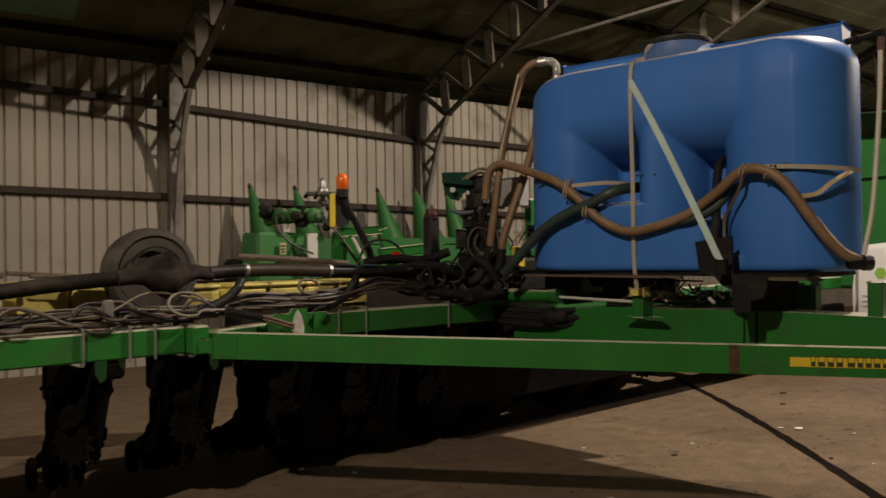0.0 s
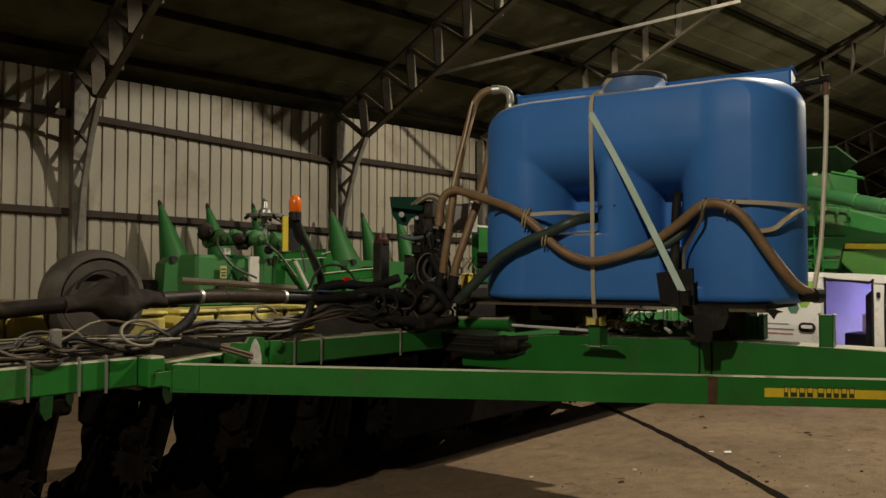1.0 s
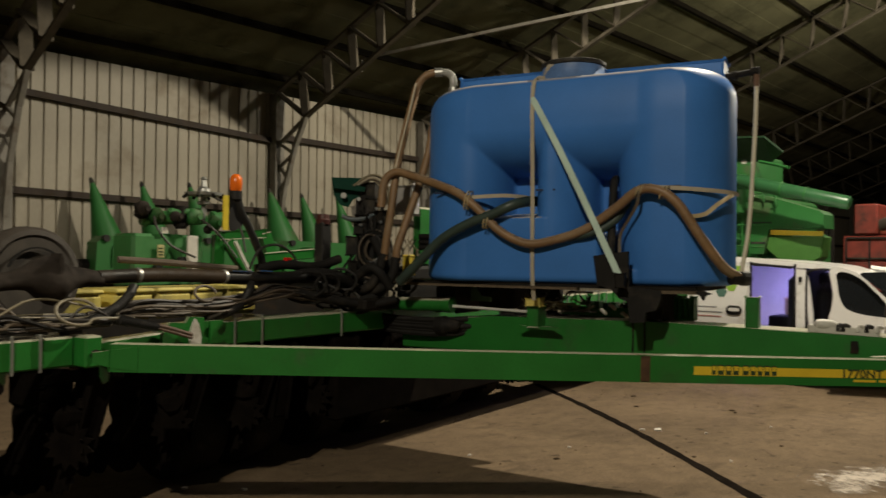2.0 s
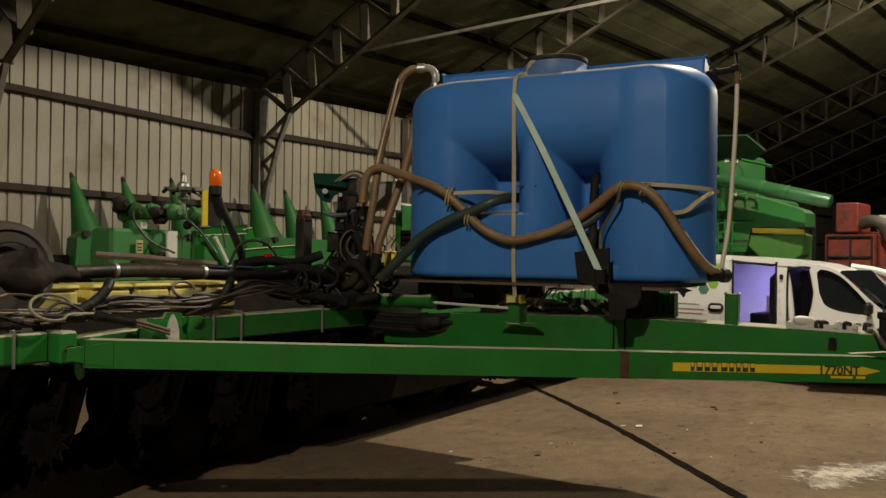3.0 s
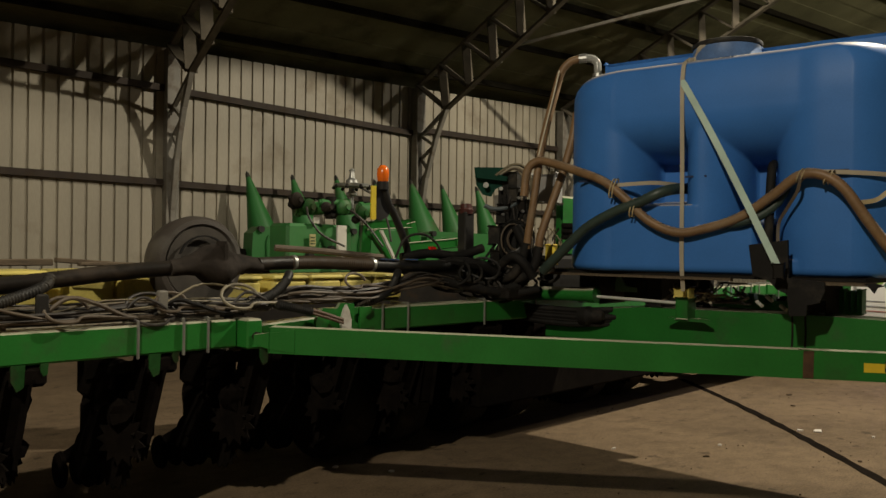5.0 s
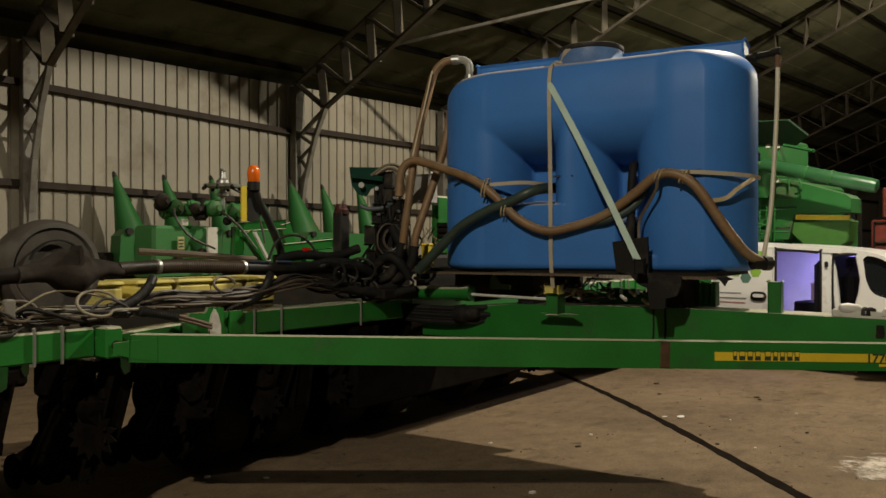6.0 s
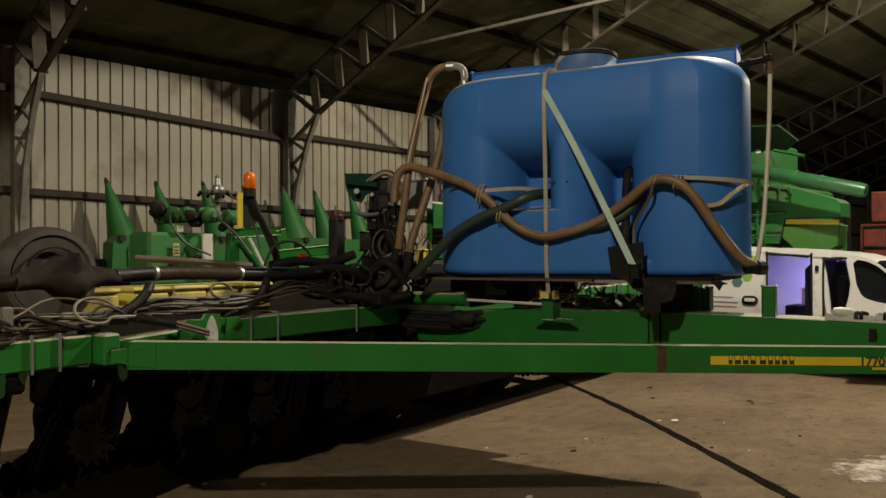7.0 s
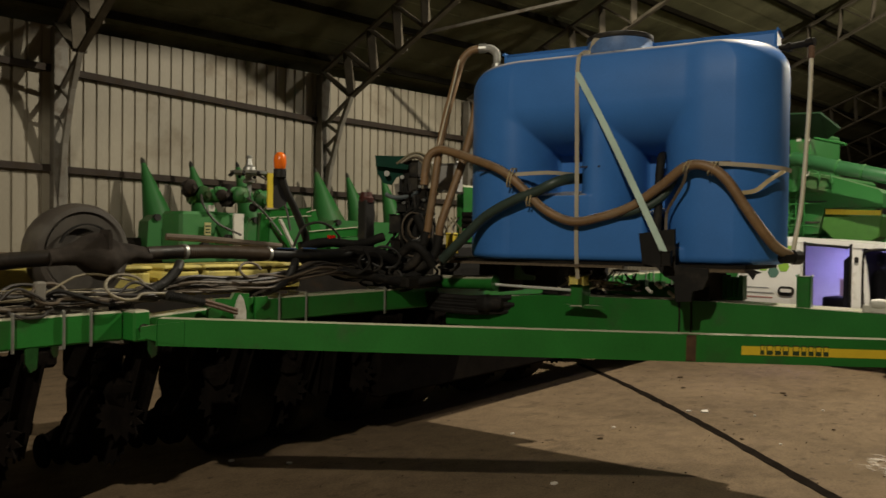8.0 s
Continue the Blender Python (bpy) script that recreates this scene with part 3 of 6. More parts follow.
ob = thing("suction_hose", T(0.0, 0.55, 1.9), "brown ribbed suction hose slung across a blue tank", "hose")
bm = B()
HOSE_LINE = [T(1.32, 0.34, 1.65), T(1.22, 0.46, 1.73), T(1.07, 0.54, 1.95), T(0.92, 0.57, 2.18), T(0.78, 0.575, 2.275), T(0.64, 0.56, 2.27), T(0.47, 0.53, 2.145), T(0.25, 0.51, 2.0),
             T(0.02, 0.51, 1.92), T(-0.21, 0.52, 1.885), T(-0.44, 0.52, 1.98), T(-0.64, 0.53, 2.165), T(-0.81, 0.53, 2.295), T(-1.09, 0.46, 2.4), T(-1.32, 0.42, 2.475), T(-1.46, 0.42, 2.5), T(-1.55, 0.44, 2.42), T(-1.57, 0.46, 2.2)]
tube(bm, HOSE_LINE, 0.036, 12, 8, 0.0014)
part("hose_body", bm, HOSE, ob, smooth=True)
bm = B()
rod(bm, T(1.27, 0.39, 1.64), T(1.35, 0.31, 1.64), 0.043, None, 16)
part("coupling", bm, BLACK, ob, "black hose coupling", smooth=True)
bm = B()
rod(bm, T(1.335, 0.325, 1.64), T(1.375, 0.285, 1.64), 0.052, None, 10)
part("coupling_nut", bm, BLACK_PLASTIC, ob, "black coupling nut")
for s, z in ((-0.72, 2.235), (-0.55, 2.08), (0.66, 2.275), (0.83, 2.255)):
    bm = B()
    dz = 0.03 if s < 0 else 0.0
    for e in (-0.013, 0.013):
        ring = [T(s + e + 0.04 * math.sin(q) * 0.5, 0.53 + (0.03 if s > 0 else 0.0) + 0.043 * math.cos(q), z + 0.045 * math.sin(q) + dz * math.sin(q)) for q in [k * math.pi / 5 for k in range(11)]]
        tube(bm, ring, 0.007, 5, 2, 0, 0.6)
    part("tape_band", bm, TAPE, ob, "beige tape tied round the hose")

# flat bands round the tank's waist
for nm, pts in (("near", [T(-0.72, 0.52, 2.26), T(-0.5, 0.485, 2.27), T(-0.38, 0.475, 2.268), T(-0.29, 0.36, 2.262), T(-0.25, 0.2, 2.26)]),
                ("far", [T(0.72, 0.53, 2.3), T(0.9, 0.525, 2.29), T(1.1, 0.46, 2.275), T(1.25, 0.3, 2.265), T(1.3, 0.12, 2.26)])):
    ob = thing("waist_band", pts[0], "pale flat band drawn round a blue tank", "strap", "waist bands")
    bm = B()
    ribbon(bm, pts, 0.03, 0.006, TN, 6)
    part("webbing", bm, STRAP, ob)
ob = thing("loose_strap", T(1.1, 0.5, 2.1), "loose beige strap end hanging from a hose", "strap")
bm = B()
ribbon(bm, [T(1.27, 0.27, 2.25), T(1.18, 0.42, 2.17), T(1.1, 0.47, 2.1), T(0.98, 0.53, 2.08)], 0.03, 0.005, TN, 5)
part("webbing", bm, TAPE, ob)
ob = thing("loose_strap", T(0.62, 0.55, 2.0), "loose beige strap end hanging from a hose", "strap")
bm = B()
ribbon(bm, [T(0.66, 0.6, 2.27), T(0.64, 0.58, 2.17), T(0.56, 0.52, 2.05), T(0.5, 0.48, 1.95), T(0.5, 0.5, 1.8)], 0.022, 0.005, TN, 5)
part("webbing", bm, CABLE, ob)

# dark drain hose in the pockets
ob = thing("drain_hose", T(-0.8, 0.5, 1.7), "dark grey-green hose looped in front of a blue tank", "hose")
bm = B()
tube(bm, [T(-1.36, 0.5, 1.56), T(-1.18, 0.52, 1.72), T(-0.95, 0.53, 1.92), T(-0.7, 0.54, 2.05), T(-0.5, 0.535, 2.12), T(-0.36, 0.52, 2.185), T(-0.28, 0.42, 2.22), T(-0.24, 0.2, 2.24)], 0.042, 12, 8)
part("hose_body", bm, mat("dark_green_grey_hose", (0.035, 0.055, 0.045), 0.45, vary=0.3), ob, smooth=True)
ob = thing("drain_hose", T(0.4, 0.5, 2.0), "dark grey-green hose looped in front of a blue tank", "hose")
bm = B()
tube(bm, [T(0.1, 0.47, 1.93), T(0.26, 0.49, 1.96), T(0.4, 0.48, 2.02), T(0.5, 0.46, 2.12), T(0.54, 0.4, 2.25)], 0.034, 10, 8)
part("hose_body", bm, MATS["dark_green_grey_hose"], ob, smooth=True)

ob = thing("drain_hose", T(0.43, 0.4, 2.0), "black hose hanging in the pocket of a blue tank", "hose")
bm = B()
tube(bm, [T(0.4, 0.2, 2.4), T(0.425, 0.36, 2.36), T(0.428, 0.42, 2.22), T(0.43, 0.45, 2.0), T(0.44, 0.5, 1.8), T(0.5, 0.56, 1.66)], 0.032, 10, 8)
part("hose_body", bm, BLACK, ob, smooth=True)

# outlet elbow and its hose at the far top corner
ob = thing("vent_hose", T(-1.1, 0.0, 3.25), "brown hose rising to a clear elbow on a blue tank", "hose")
bm = B()
tube(bm, [T(-1.1, 0.02, 3.25), T(-1.1, 0.02, 3.33), T(-1.11, 0.02, 3.38), T(-1.15, 0.04, 3.415), T(-1.22, 0.07, 3.42)], 0.034, 12, 6)
part("elbow", bm, mat("smoky_clear_plastic", (0.3, 0.3, 0.28), 0.15, vary=0.1), ob, "smoky clear plastic elbow", smooth=True)
bm = B()
rod(bm, T(-1.19, 0.06, 3.42), T(-1.25, 0.085, 3.417), 0.042, None, 14)
part("hose_clip", bm, ZINC, ob, "bright hose clip")
bm = B()
rod(bm, T(-1.1, 0.02, 3.25), T(-1.1, 0.02, 3.28), 0.045, None, 14)
part("hose_clip", bm, ZINC, ob, "bright hose clip")
bm = B()
tube(bm, [T(-1.25, 0.085, 3.417), T(-1.32, 0.12, 3.39), T(-1.38, 0.16, 3.3), T(-1.41, 0.22, 3.1), T(-1.45, 0.3, 2.8), T(-1.48, 0.36, 2.5), T(-1.5, 0.4, 2.2), T(-1.54, 0.42, 1.9), T(-1.56, 0.42, 1.75)], 0.034, 12, 8)
part("hose_body", bm, HOSE, ob, smooth=True)
bm = B()
ribbon(bm, [T(-1.36, 0.24, 3.3), T(-1.4, 0.3, 3.0), T(-1.45, 0.36, 2.7), T(-1.5, 0.4, 2.42)], 0.012, 0.006, TN, 4)
part("splint", bm, PVC, ob, "cream plastic splint")
ob = thing("feed_hose", T(-1.4, 0.1, 2.0), "brown hose running slantwise beside a blue tank", "hose")
bm = B()
tube(bm, [T(-1.28, 0.05, 2.95), T(-1.3, 0.1, 2.7), T(-1.34, 0.2, 2.4), T(-1.4, 0.3, 2.1), T(-1.46, 0.36, 1.85), T(-1.47, 0.36, 1.72)], 0.036, 12, 8)
part("hose_body", bm, HOSE, ob, smooth=True)

for pts in ([T(-1.56, 0.42, 1.8), T(-1.6, 0.43, 1.65), T(-1.68, 0.44, 1.52), T(-1.85, 0.4, 1.46)], [T(-1.47, 0.36, 1.77), T(-1.5, 0.37, 1.62), T(-1.6, 0.4, 1.5), T(-1.8, 0.34, 1.44)], [T(-1.5, 0.4, 1.5), T(-1.56, 0.46, 1.62), T(-1.66, 0.48, 1.68), T(-1.8, 0.46, 1.6), T(-1.95, 0.4, 1.5)]):
    bm = B()
    tube(bm, pts, 0.042, 10, 8)
    part("rubber_sleeve", bm, BLACK, ob, "black rubber sleeve", smooth=True)

# sight tube at the hitch end
ob = thing("sight_tube", T(1.4, 0.0, 1.7), "cream sight tube hanging from a pipe fitting on a blue tank", "tube")
bm = B()
tube(bm, [T(1.18, -0.06, 3.19), T(1.3, -0.03, 3.195), T(1.4, 0.0, 3.2)], 0.024, 10, 3)
rod(bm, T(1.24, -0.05, 3.19), T(1.27, -0.04, 3.19), 0.036, None, 10)
rod(bm, T(1.37, -0.01, 3.2), T(1.43, 0.01, 3.2), 0.032, None, 10)
part("fitting", bm, DARK_STEEL, ob, "dark pipe fitting")
bm = B()
rod(bm, T(1.41, 0.0, 3.2), T(1.41, 0.01, 3.08), 0.022, None, 10)
part("nipple", bm, mat("brown_nipple", (0.12, 0.06, 0.03), 0.6), ob)
bm = B()
tube(bm, [T(1.41, 0.01, 3.1), T(1.405, 0.03, 2.8), T(1.39, 0.08, 2.4), T(1.37, 0.16, 2.0), T(1.34, 0.24, 1.75), T(1.33, 0.28, 1.66)], 0.016, 10, 6)
part("clear_tube", bm, PVC, ob, smooth=True)

# ---------------------------------------------------------------- planter
planter = thing("planter", (3.4, 5.5, 0), "green row-crop planter with cables, an air pipe and a long tongue", "planter")
BX, BY = V(0.989, 0.147, 0), V(-0.147, 0.989, 0)
B0 = V(3.25, 5.44, 0)


def Q(a, b, z):
    """A point in the toolbar's axes: along it, behind it, up."""
    return B0 + BX * a + BY * b + Z * z


BM = Matrix((BX, BY, Z)).transposed()


def u_bolt(a, b, z0, z1, depth=0.2, r=0.009):
    bm = B()
    tube(bm, [Q(a, b + depth, z0), Q(a, b + depth, z1), Q(a, b + depth - 0.02, z1 + 0.012), Q(a, b + 0.02, z1 + 0.012), Q(a, b, z1), Q(a, b, z0)], r, 6, 3)
    part("u_bolt", bm, ZINC, planter, "zinc u-bolt")


bm = B()
bar(bm, Q(-5.6, 0.1, 1.185), Q(-1.46, 0.08, 1.185), 0.18, 0.18, 0.012)
part("wing_toolbar", bm, GREEN, planter)
bm = B()
bar(bm, Q(-0.8, 0.1, 1.21), Q(9.4, 0.1, 1.21), 0.18, 0.18, 0.012)
part("centre_toolbar", bm, GREEN, planter)
for a in (-4.4, -3.9, -3.2, -2.95, -2.11, -1.83, -1.67):
    u_bolt(a, -0.02, 1.08, 1.28)
for a in (-0.24, 0.02, 0.9, 1.6, 4.0, 4.4, 5.0, 5.2, 5.6, 5.8, 6.2, 6.45, 6.8, 7.1, 7.5):
    u_bolt(a, 0.0, 1.1, 1.305)
for a in (5.1, 5.5, 5.9, 6.35, 6.75):
    bm = B()
    box(bm, Q(a, 0.0, 1.2), (0.1, 0.03, 0.22), BM, 0.006)
    part("clamp_plate", bm, GREEN, planter)
bm = B()
bar(bm, Q(-1.46, 0.06, 1.17), Q(-0.8, 0.1, 1.2), 0.14, 0.1, 0.01)
part("hinge_arm", bm, GREEN, planter)
bm = B()
box(bm, Q(-1.4, -0.02, 1.185), (0.11, 0.2, 0.19), BM, 0.012)
part("hinge_block", bm, GREEN, planter)
bm = B()
rod(bm, Q(-1.4, -0.165, 1.17), Q(-1.4, -0.13, 1.17), 0.03, None, 8)
part("hinge_bolt", bm, DARK_STEEL, planter)
bm = B()
prism(bm, [(-0.16, -0.1), (0.17, -0.1), (0.17, 0.12), (0.05, 0.13), (0.02, 0.09), (-0.1, 0.1), (-0.16, 0.02)], Q(-0.72, -0.05, 1.22), BX, Z, -0.03)
part("lock_plate", bm, GREEN, planter)
bm = B()
prism(bm, [(-0.045, -0.12), (0.045, -0.12), (0.045, 0.0), (0.025, 0.07), (0.0, 0.11), (-0.025, 0.07), (-0.045, 0.0)], Q(-0.656, -0.1, 1.23), BX, Z, -0.02)
part("stop_plate", bm, WHITE_PLATE, planter, "worn pale stop plate")
for a in (-0.55, -0.42):
    bm = B()
    prism(bm, [(-0.05, -0.08), (0.06, -0.08), (0.06, -0.04), (0.0, 0.0), (0.06, 0.04), (0.06, 0.08), (-0.05, 0.08)], Q(a, -0.02, 1.23), BX, Z, -0.03)
    part("lock_lug", bm, GREEN, planter)

# draft link from the hinge to the hitch
D0, D1 = V(1.93, 4.96, 1.165), V(6.12, 0.97, 1.07)
DX = (D1 - D0).normalized()
DN = V(-0.69, -0.722, 0).normalized()
DM = Matrix((DX, DN, DX.cross(DN))).transposed()
bm = B()
bar(bm, D0, D1, 0.1, 0.142, 0.01)
part("draft_link", bm, GREEN, planter)
bm = B()
prism(bm, [(0.0, 0.045), (0.16, 0.071), (0.16, -0.071), (0.02, -0.06), (-0.1, -0.03), (-0.1, 0.03)], D0 + DN * 0.02, DX, Z, 0.035)
part("link_clevis", bm, GREEN, planter)
bm = B()
box(bm, D0.lerp(D1, 0.545), (0.05, 0.104, 0.148), DM, 0.004)
part("weld_band", bm, mat("rusty_weld", (0.07, 0.035, 0.015), 0.8, vary=0.5, scale=14), planter, "rust-stained weld band")


def on_link(u, v, lift=0.0035):
    """A point on the near face of the draft link: u from the hinge, v above the middle line."""
    return D0 + DX * (u - 0.06) + DN * (0.05 + lift) + V(0, 0, v)


def decal(name, pts, material, lift, label=""):
    bm = B()
    o = on_link(0, 0, lift)
    prism(bm, pts, o, DX, Z, 0.001)
    return part(name, bm, material, planter, label)


decal("decal_stripe", [(3.51, -0.03), (4.72, -0.03), (4.82, -0.005), (4.7, 0.02), (3.51, 0.022)], DECAL_YELLOW, 0.001, "yellow decal stripe")
widths = (0.036, 0.05, 0.046, 0.046, 0.05, 0.042, 0.042, 0.046, 0.042)
u = 3.62
for k, w in enumerate(widths):
    decal("logo_shape", [(u, -0.026), (u + w - 0.012, -0.026), (u + w - 0.012, 0.034), (u, 0.034)], DECAL_INK, 0.002, "dark logo shape on the decal")
    decal("logo_shape", [(u + 0.004, 0.0), (u + w - 0.016, 0.0), (u + w - 0.016, 0.026), (u + 0.004, 0.026)], DECAL_YELLOW, 0.0035, "yellow logo shape on the decal")
    u += w + (0.012 if k == 3 else 0.0)
txt = bpy.data.curves.new("model_number", "FONT")
txt.body, txt.size, txt.extrude, txt.align_x = "1770NT", 0.098, 0.0006, "LEFT"
txt.offset = 0.0025
tmp = new("model_number_text", txt)
bpy.context.view_layer.update()
me = bpy.data.meshes.new_from_object(tmp.evaluated_get(bpy.context.evaluated_depsgraph_get()))
bpy.data.objects.remove(tmp)
for nm, lift, dz, m_ in (("model_number", 0.0028, -0.03, DECAL_INK),):
    bm = B()
    bm.from_mesh(me)
    bm.transform(Matrix.Translation(on_link(4.42, dz, lift)) @ Matrix((DX, Z, DX.cross(Z))).transposed().to_4x4() @ Matrix.Diagonal((0.8, 0.75, 1, 1)))
    part(nm, bm, m_, planter, "model number 1770NT on the decal")
for k, (a, w) in enumerate(((4.5, 0.14), (4.66, 0.06))):
    decal("small_print", [(a, -0.055), (a + w, -0.055), (a + w, -0.04), (a, -0.04)], DECAL_YELLOW, 0.001, "unreadable small yellow print")

# tongue under the tank
TT, TS = V(0.21, -0.978, 0), V(-0.978, -0.21, 0)
TM = Matrix((TT, TS, Z)).transposed()


def G(a, b, z):
    """A point in the tongue's axes: along it towards the hitch, out of its near side, up."""
    return V(5.15, 4.15, 0) + TT * a + TS * b + Z * z


bm = B()
prism(bm, [(-1.45, -0.17), (3.3, -0.14), (3.3, 0.14), (0.9, 0.17), (-0.5, 0.15), (-1.45, 0.07)], G(0, 0, 1.13), TT, Z, -0.3)
bmesh.ops.bevel(bm, geom=bm.edges[:], offset=0.012, segments=1, affect="EDGES")
part("tongue", bm, GREEN, planter)
for a, w in ((-1.02, 0.2), (-0.42, 0.14), (0.8, 0.2)):
    bm = B()
    box(bm, G(a, -0.27, 1.415), (w, 0.42, 0.25), TM, 0.012)
    part("tank_bolster", bm, BLACK, planter, "oily black bolster")
bm = B()
box(bm, G(-0.02, -0.22, 1.565), (2.5, 0.96, 0.03), TM, 0.006)
part("tank_tray", bm, DARK_STEEL, planter, "dark rusty tank tray")
bm = B()
box(bm, G(-0.45, 0.27, 1.545), (1.6, 0.04, 0.022), TM, 0.004)
part("tray_plank", bm, WOOD, planter, "weathered plank edge")
bm = B()
box(bm, G(1.02, 0.24, 1.54), (0.52, 0.06, 0.026), TM, 0.005)
part("tray_plank", bm, WOOD, planter, "weathered plank edge")
bm = B()
prism(bm, [(0, 0.012), (0.07, 0.016), (0.12, 0.0), (0.08, -0.012), (0.06, -0.05), (0.035, -0.018)], G(1.22, 0.26, 1.535), TT, Z, 0.02)
part("torn_mudflap", bm, BLACK, planter, "torn black rubber flap")
# lower lobe of this black outline stands for the arm's shadow as well
bm = B()
prism(bm, [(-0.28, -0.005), (-0.1, 0.02), (-0.017, 0.03), (-0.008, -0.23), (0.22, -0.25), (0.225, -0.31), (0.19, -0.39), (0.115, -0.41), (0.11, -0.48), (0.0, -0.49), (-0.017, -0.34), (-0.086, -0.31), (-0.14, -0.25), (-0.25, -0.22)], G(0.78, 0.33, 1.8), TT, Z, 0.03)
part("hanger_plate", bm, BLACK, planter, "oily black hanger plate with a shadow in its outline")
bm = B()
bar(bm, G(0.8, 0.33, 1.5), G(0.85, -0.1, 1.45), 0.12, 0.1, 0.01)
part("hanger_arm", bm, BLACK, planter)
for a in (0.69, 0.78):
    bm = B()
    tube(bm, [G(a, 0.006, 1.3), G(a + 0.004, 0.007, 1.15), G(a - 0.003, 0.006, 1.0)], 0.008, 5, 3, 0, 0.3)
    part("oil_run", bm, DARK_STEEL, planter, "dark oil run")

# added rail: stops lamp light passing between the tongue and the tank tray
bm = B()
box(bm, G(-0.8, -0.72, 1.41), (1.2, 0.05, 0.27), TM, 0.01)
part("tray_rail", bm, BLACK, planter, "added black rail shutting the gap under the tank tray")

# green valve stack and brackets behind the tongue
for k in range(7):
    bm = B()
    box(bm, G(0.788 + 0.0415 * k, -0.45, 1.39), (0.033, 0.11, 0.147 if k % 3 else 0.175), TM, 0.006)
    part("valve_slice", bm, GREEN_FAR, planter)
bm = B()
bar(bm, G(-0.07, -0.46, 1.33), G(1.04, -0.46, 1.325), 0.06, 0.06, 0.008)
part("valve_rail", bm, GREEN_FAR, planter)
for a, z in ((0.19, 1.378), (0.254, 1.382), (0.328, 1.373), (0.392, 1.378)):
    bm = B()
    box(bm, G(a, -0.44, z), (0.046, 0.09, 0.065), TM, 0.006)
    part("valve_slice", bm, GREEN_FAR, planter)
bm = B()
prism(bm, [(-0.1, -0.05), (0.12, -0.05), (0.12, -0.01), (0.02, 0.0), (-0.04, 0.08), (-0.07, 0.07)], G(-0.84, -0.35, 1.43), TT, Z, 0.03)
part("tray_bracket", bm, mat("pale_green_steel", (0.12, 0.22, 0.12), 0.5, vary=0.25), planter, "pale green worn bracket")

# lift cylinder over the tongue
bm = B()
rod(bm, G(-1.85, 0.08, 1.345), G(-0.9, 0.06, 1.365), 0.062, None, 20)
part("cylinder_barrel", bm, GREEN, planter, smooth=True)
for a in (-1.7, -0.94):
    bm = B()
    rod(bm, G(a, 0.07, 1.35 if a < -1 else 1.363), G(a + 0.06, 0.07, 1.352 if a < -1 else 1.365), 0.07, None, 20)
    part("cylinder_gland", bm, GREEN, planter, smooth=True)
bm = B()
rod(bm, G(-0.9, 0.06, 1.352), G(-0.15, 0.06, 1.335), 0.013, None, 14)
part("cylinder_rod", bm, ROD, planter, "bright chrome cylinder rod", smooth=True)
bm = B()
box(bm, G(-0.09, 0.06, 1.31), (0.1, 0.14, 0.19), TM, 0.008)
part("cylinder_lug", bm, GREEN, planter)
bm = B()
prism(bm, [(-0.16, 0.06), (0.2, 0.06), (0.08, -0.02), (-0.08, -0.02)], G(-0.06, 0.06, 1.225), TT, TS, 0.025)
part("lug_flange", bm, GREEN, planter)
for k in range(5):
    z = 1.1 + 0.03 * k
    bm = B()
    tube(bm, [G(-1.95, 0.1, z + 0.1), G(-1.6, 0.08 + 0.01 * k, z + 0.02), G(-1.2, 0.07, z), G(-0.95, 0.05 + 0.012 * (k % 3), z + 0.01), G(-0.8 + 0.03 * (k % 3), -0.02, z + 0.02)], 0.02 if k % 2 else 0.026, 8, 6)
    part("tongue_hose", bm, BLACK, planter, smooth=True)
bm = B()
lathe(bm, [(0, 0.03), (0.02, 0.075), (0.1, 0.085), (0.13, 0.06), (0.2, 0.055), (0.24, 0.03)], G(-1.05, 0.07, 1.18), G(-0.75, 0.07, 1.19), 14)
part("valve_block", bm, BLACK, planter, smooth=True)

# cables and a yellow valve heaped under the tank
rng = random.Random(4)
for k in range(26):
    a = rng.uniform(-0.32, 0.28)
    pts, z = [], rng.uniform(1.36, 1.44)
    for j in range(5):
        pts.append(G(a, rng.uniform(-0.2, 0.03), z))
        a += rng.uniform(-0.03, 0.13)
        z = min(1.5, max(1.35, z + rng.uniform(-0.07, 0.07)))
    bm = B()
    tube(bm, pts, rng.choice((0.006, 0.008, 0.011)), 6, 5)
    part("heaped_cable", bm, rng.choice((CABLE_PALE, CABLE_DARK, WHITE_PLATE, STRAP, CABLE_DARK)), planter, smooth=True)
bm = B()
box(bm, G(-0.08, 0.12, 1.42), (0.12, 0.08, 0.06), TM, 0.01)
part("yellow_valve", bm, YELLOW_BOX, planter, "yellow valve")
for a, z in ((0.33, 1.38), (0.4, 1.42), (0.5, 1.36)):
    bm = B()
    rod(bm, G(a + 0.12, 0.04, z), G(a + 0.17, 0.07, z - 0.03), 0.014, None, 10)
    part("hose_end", bm, WHITE_PLATE, planter, "pale hose end")

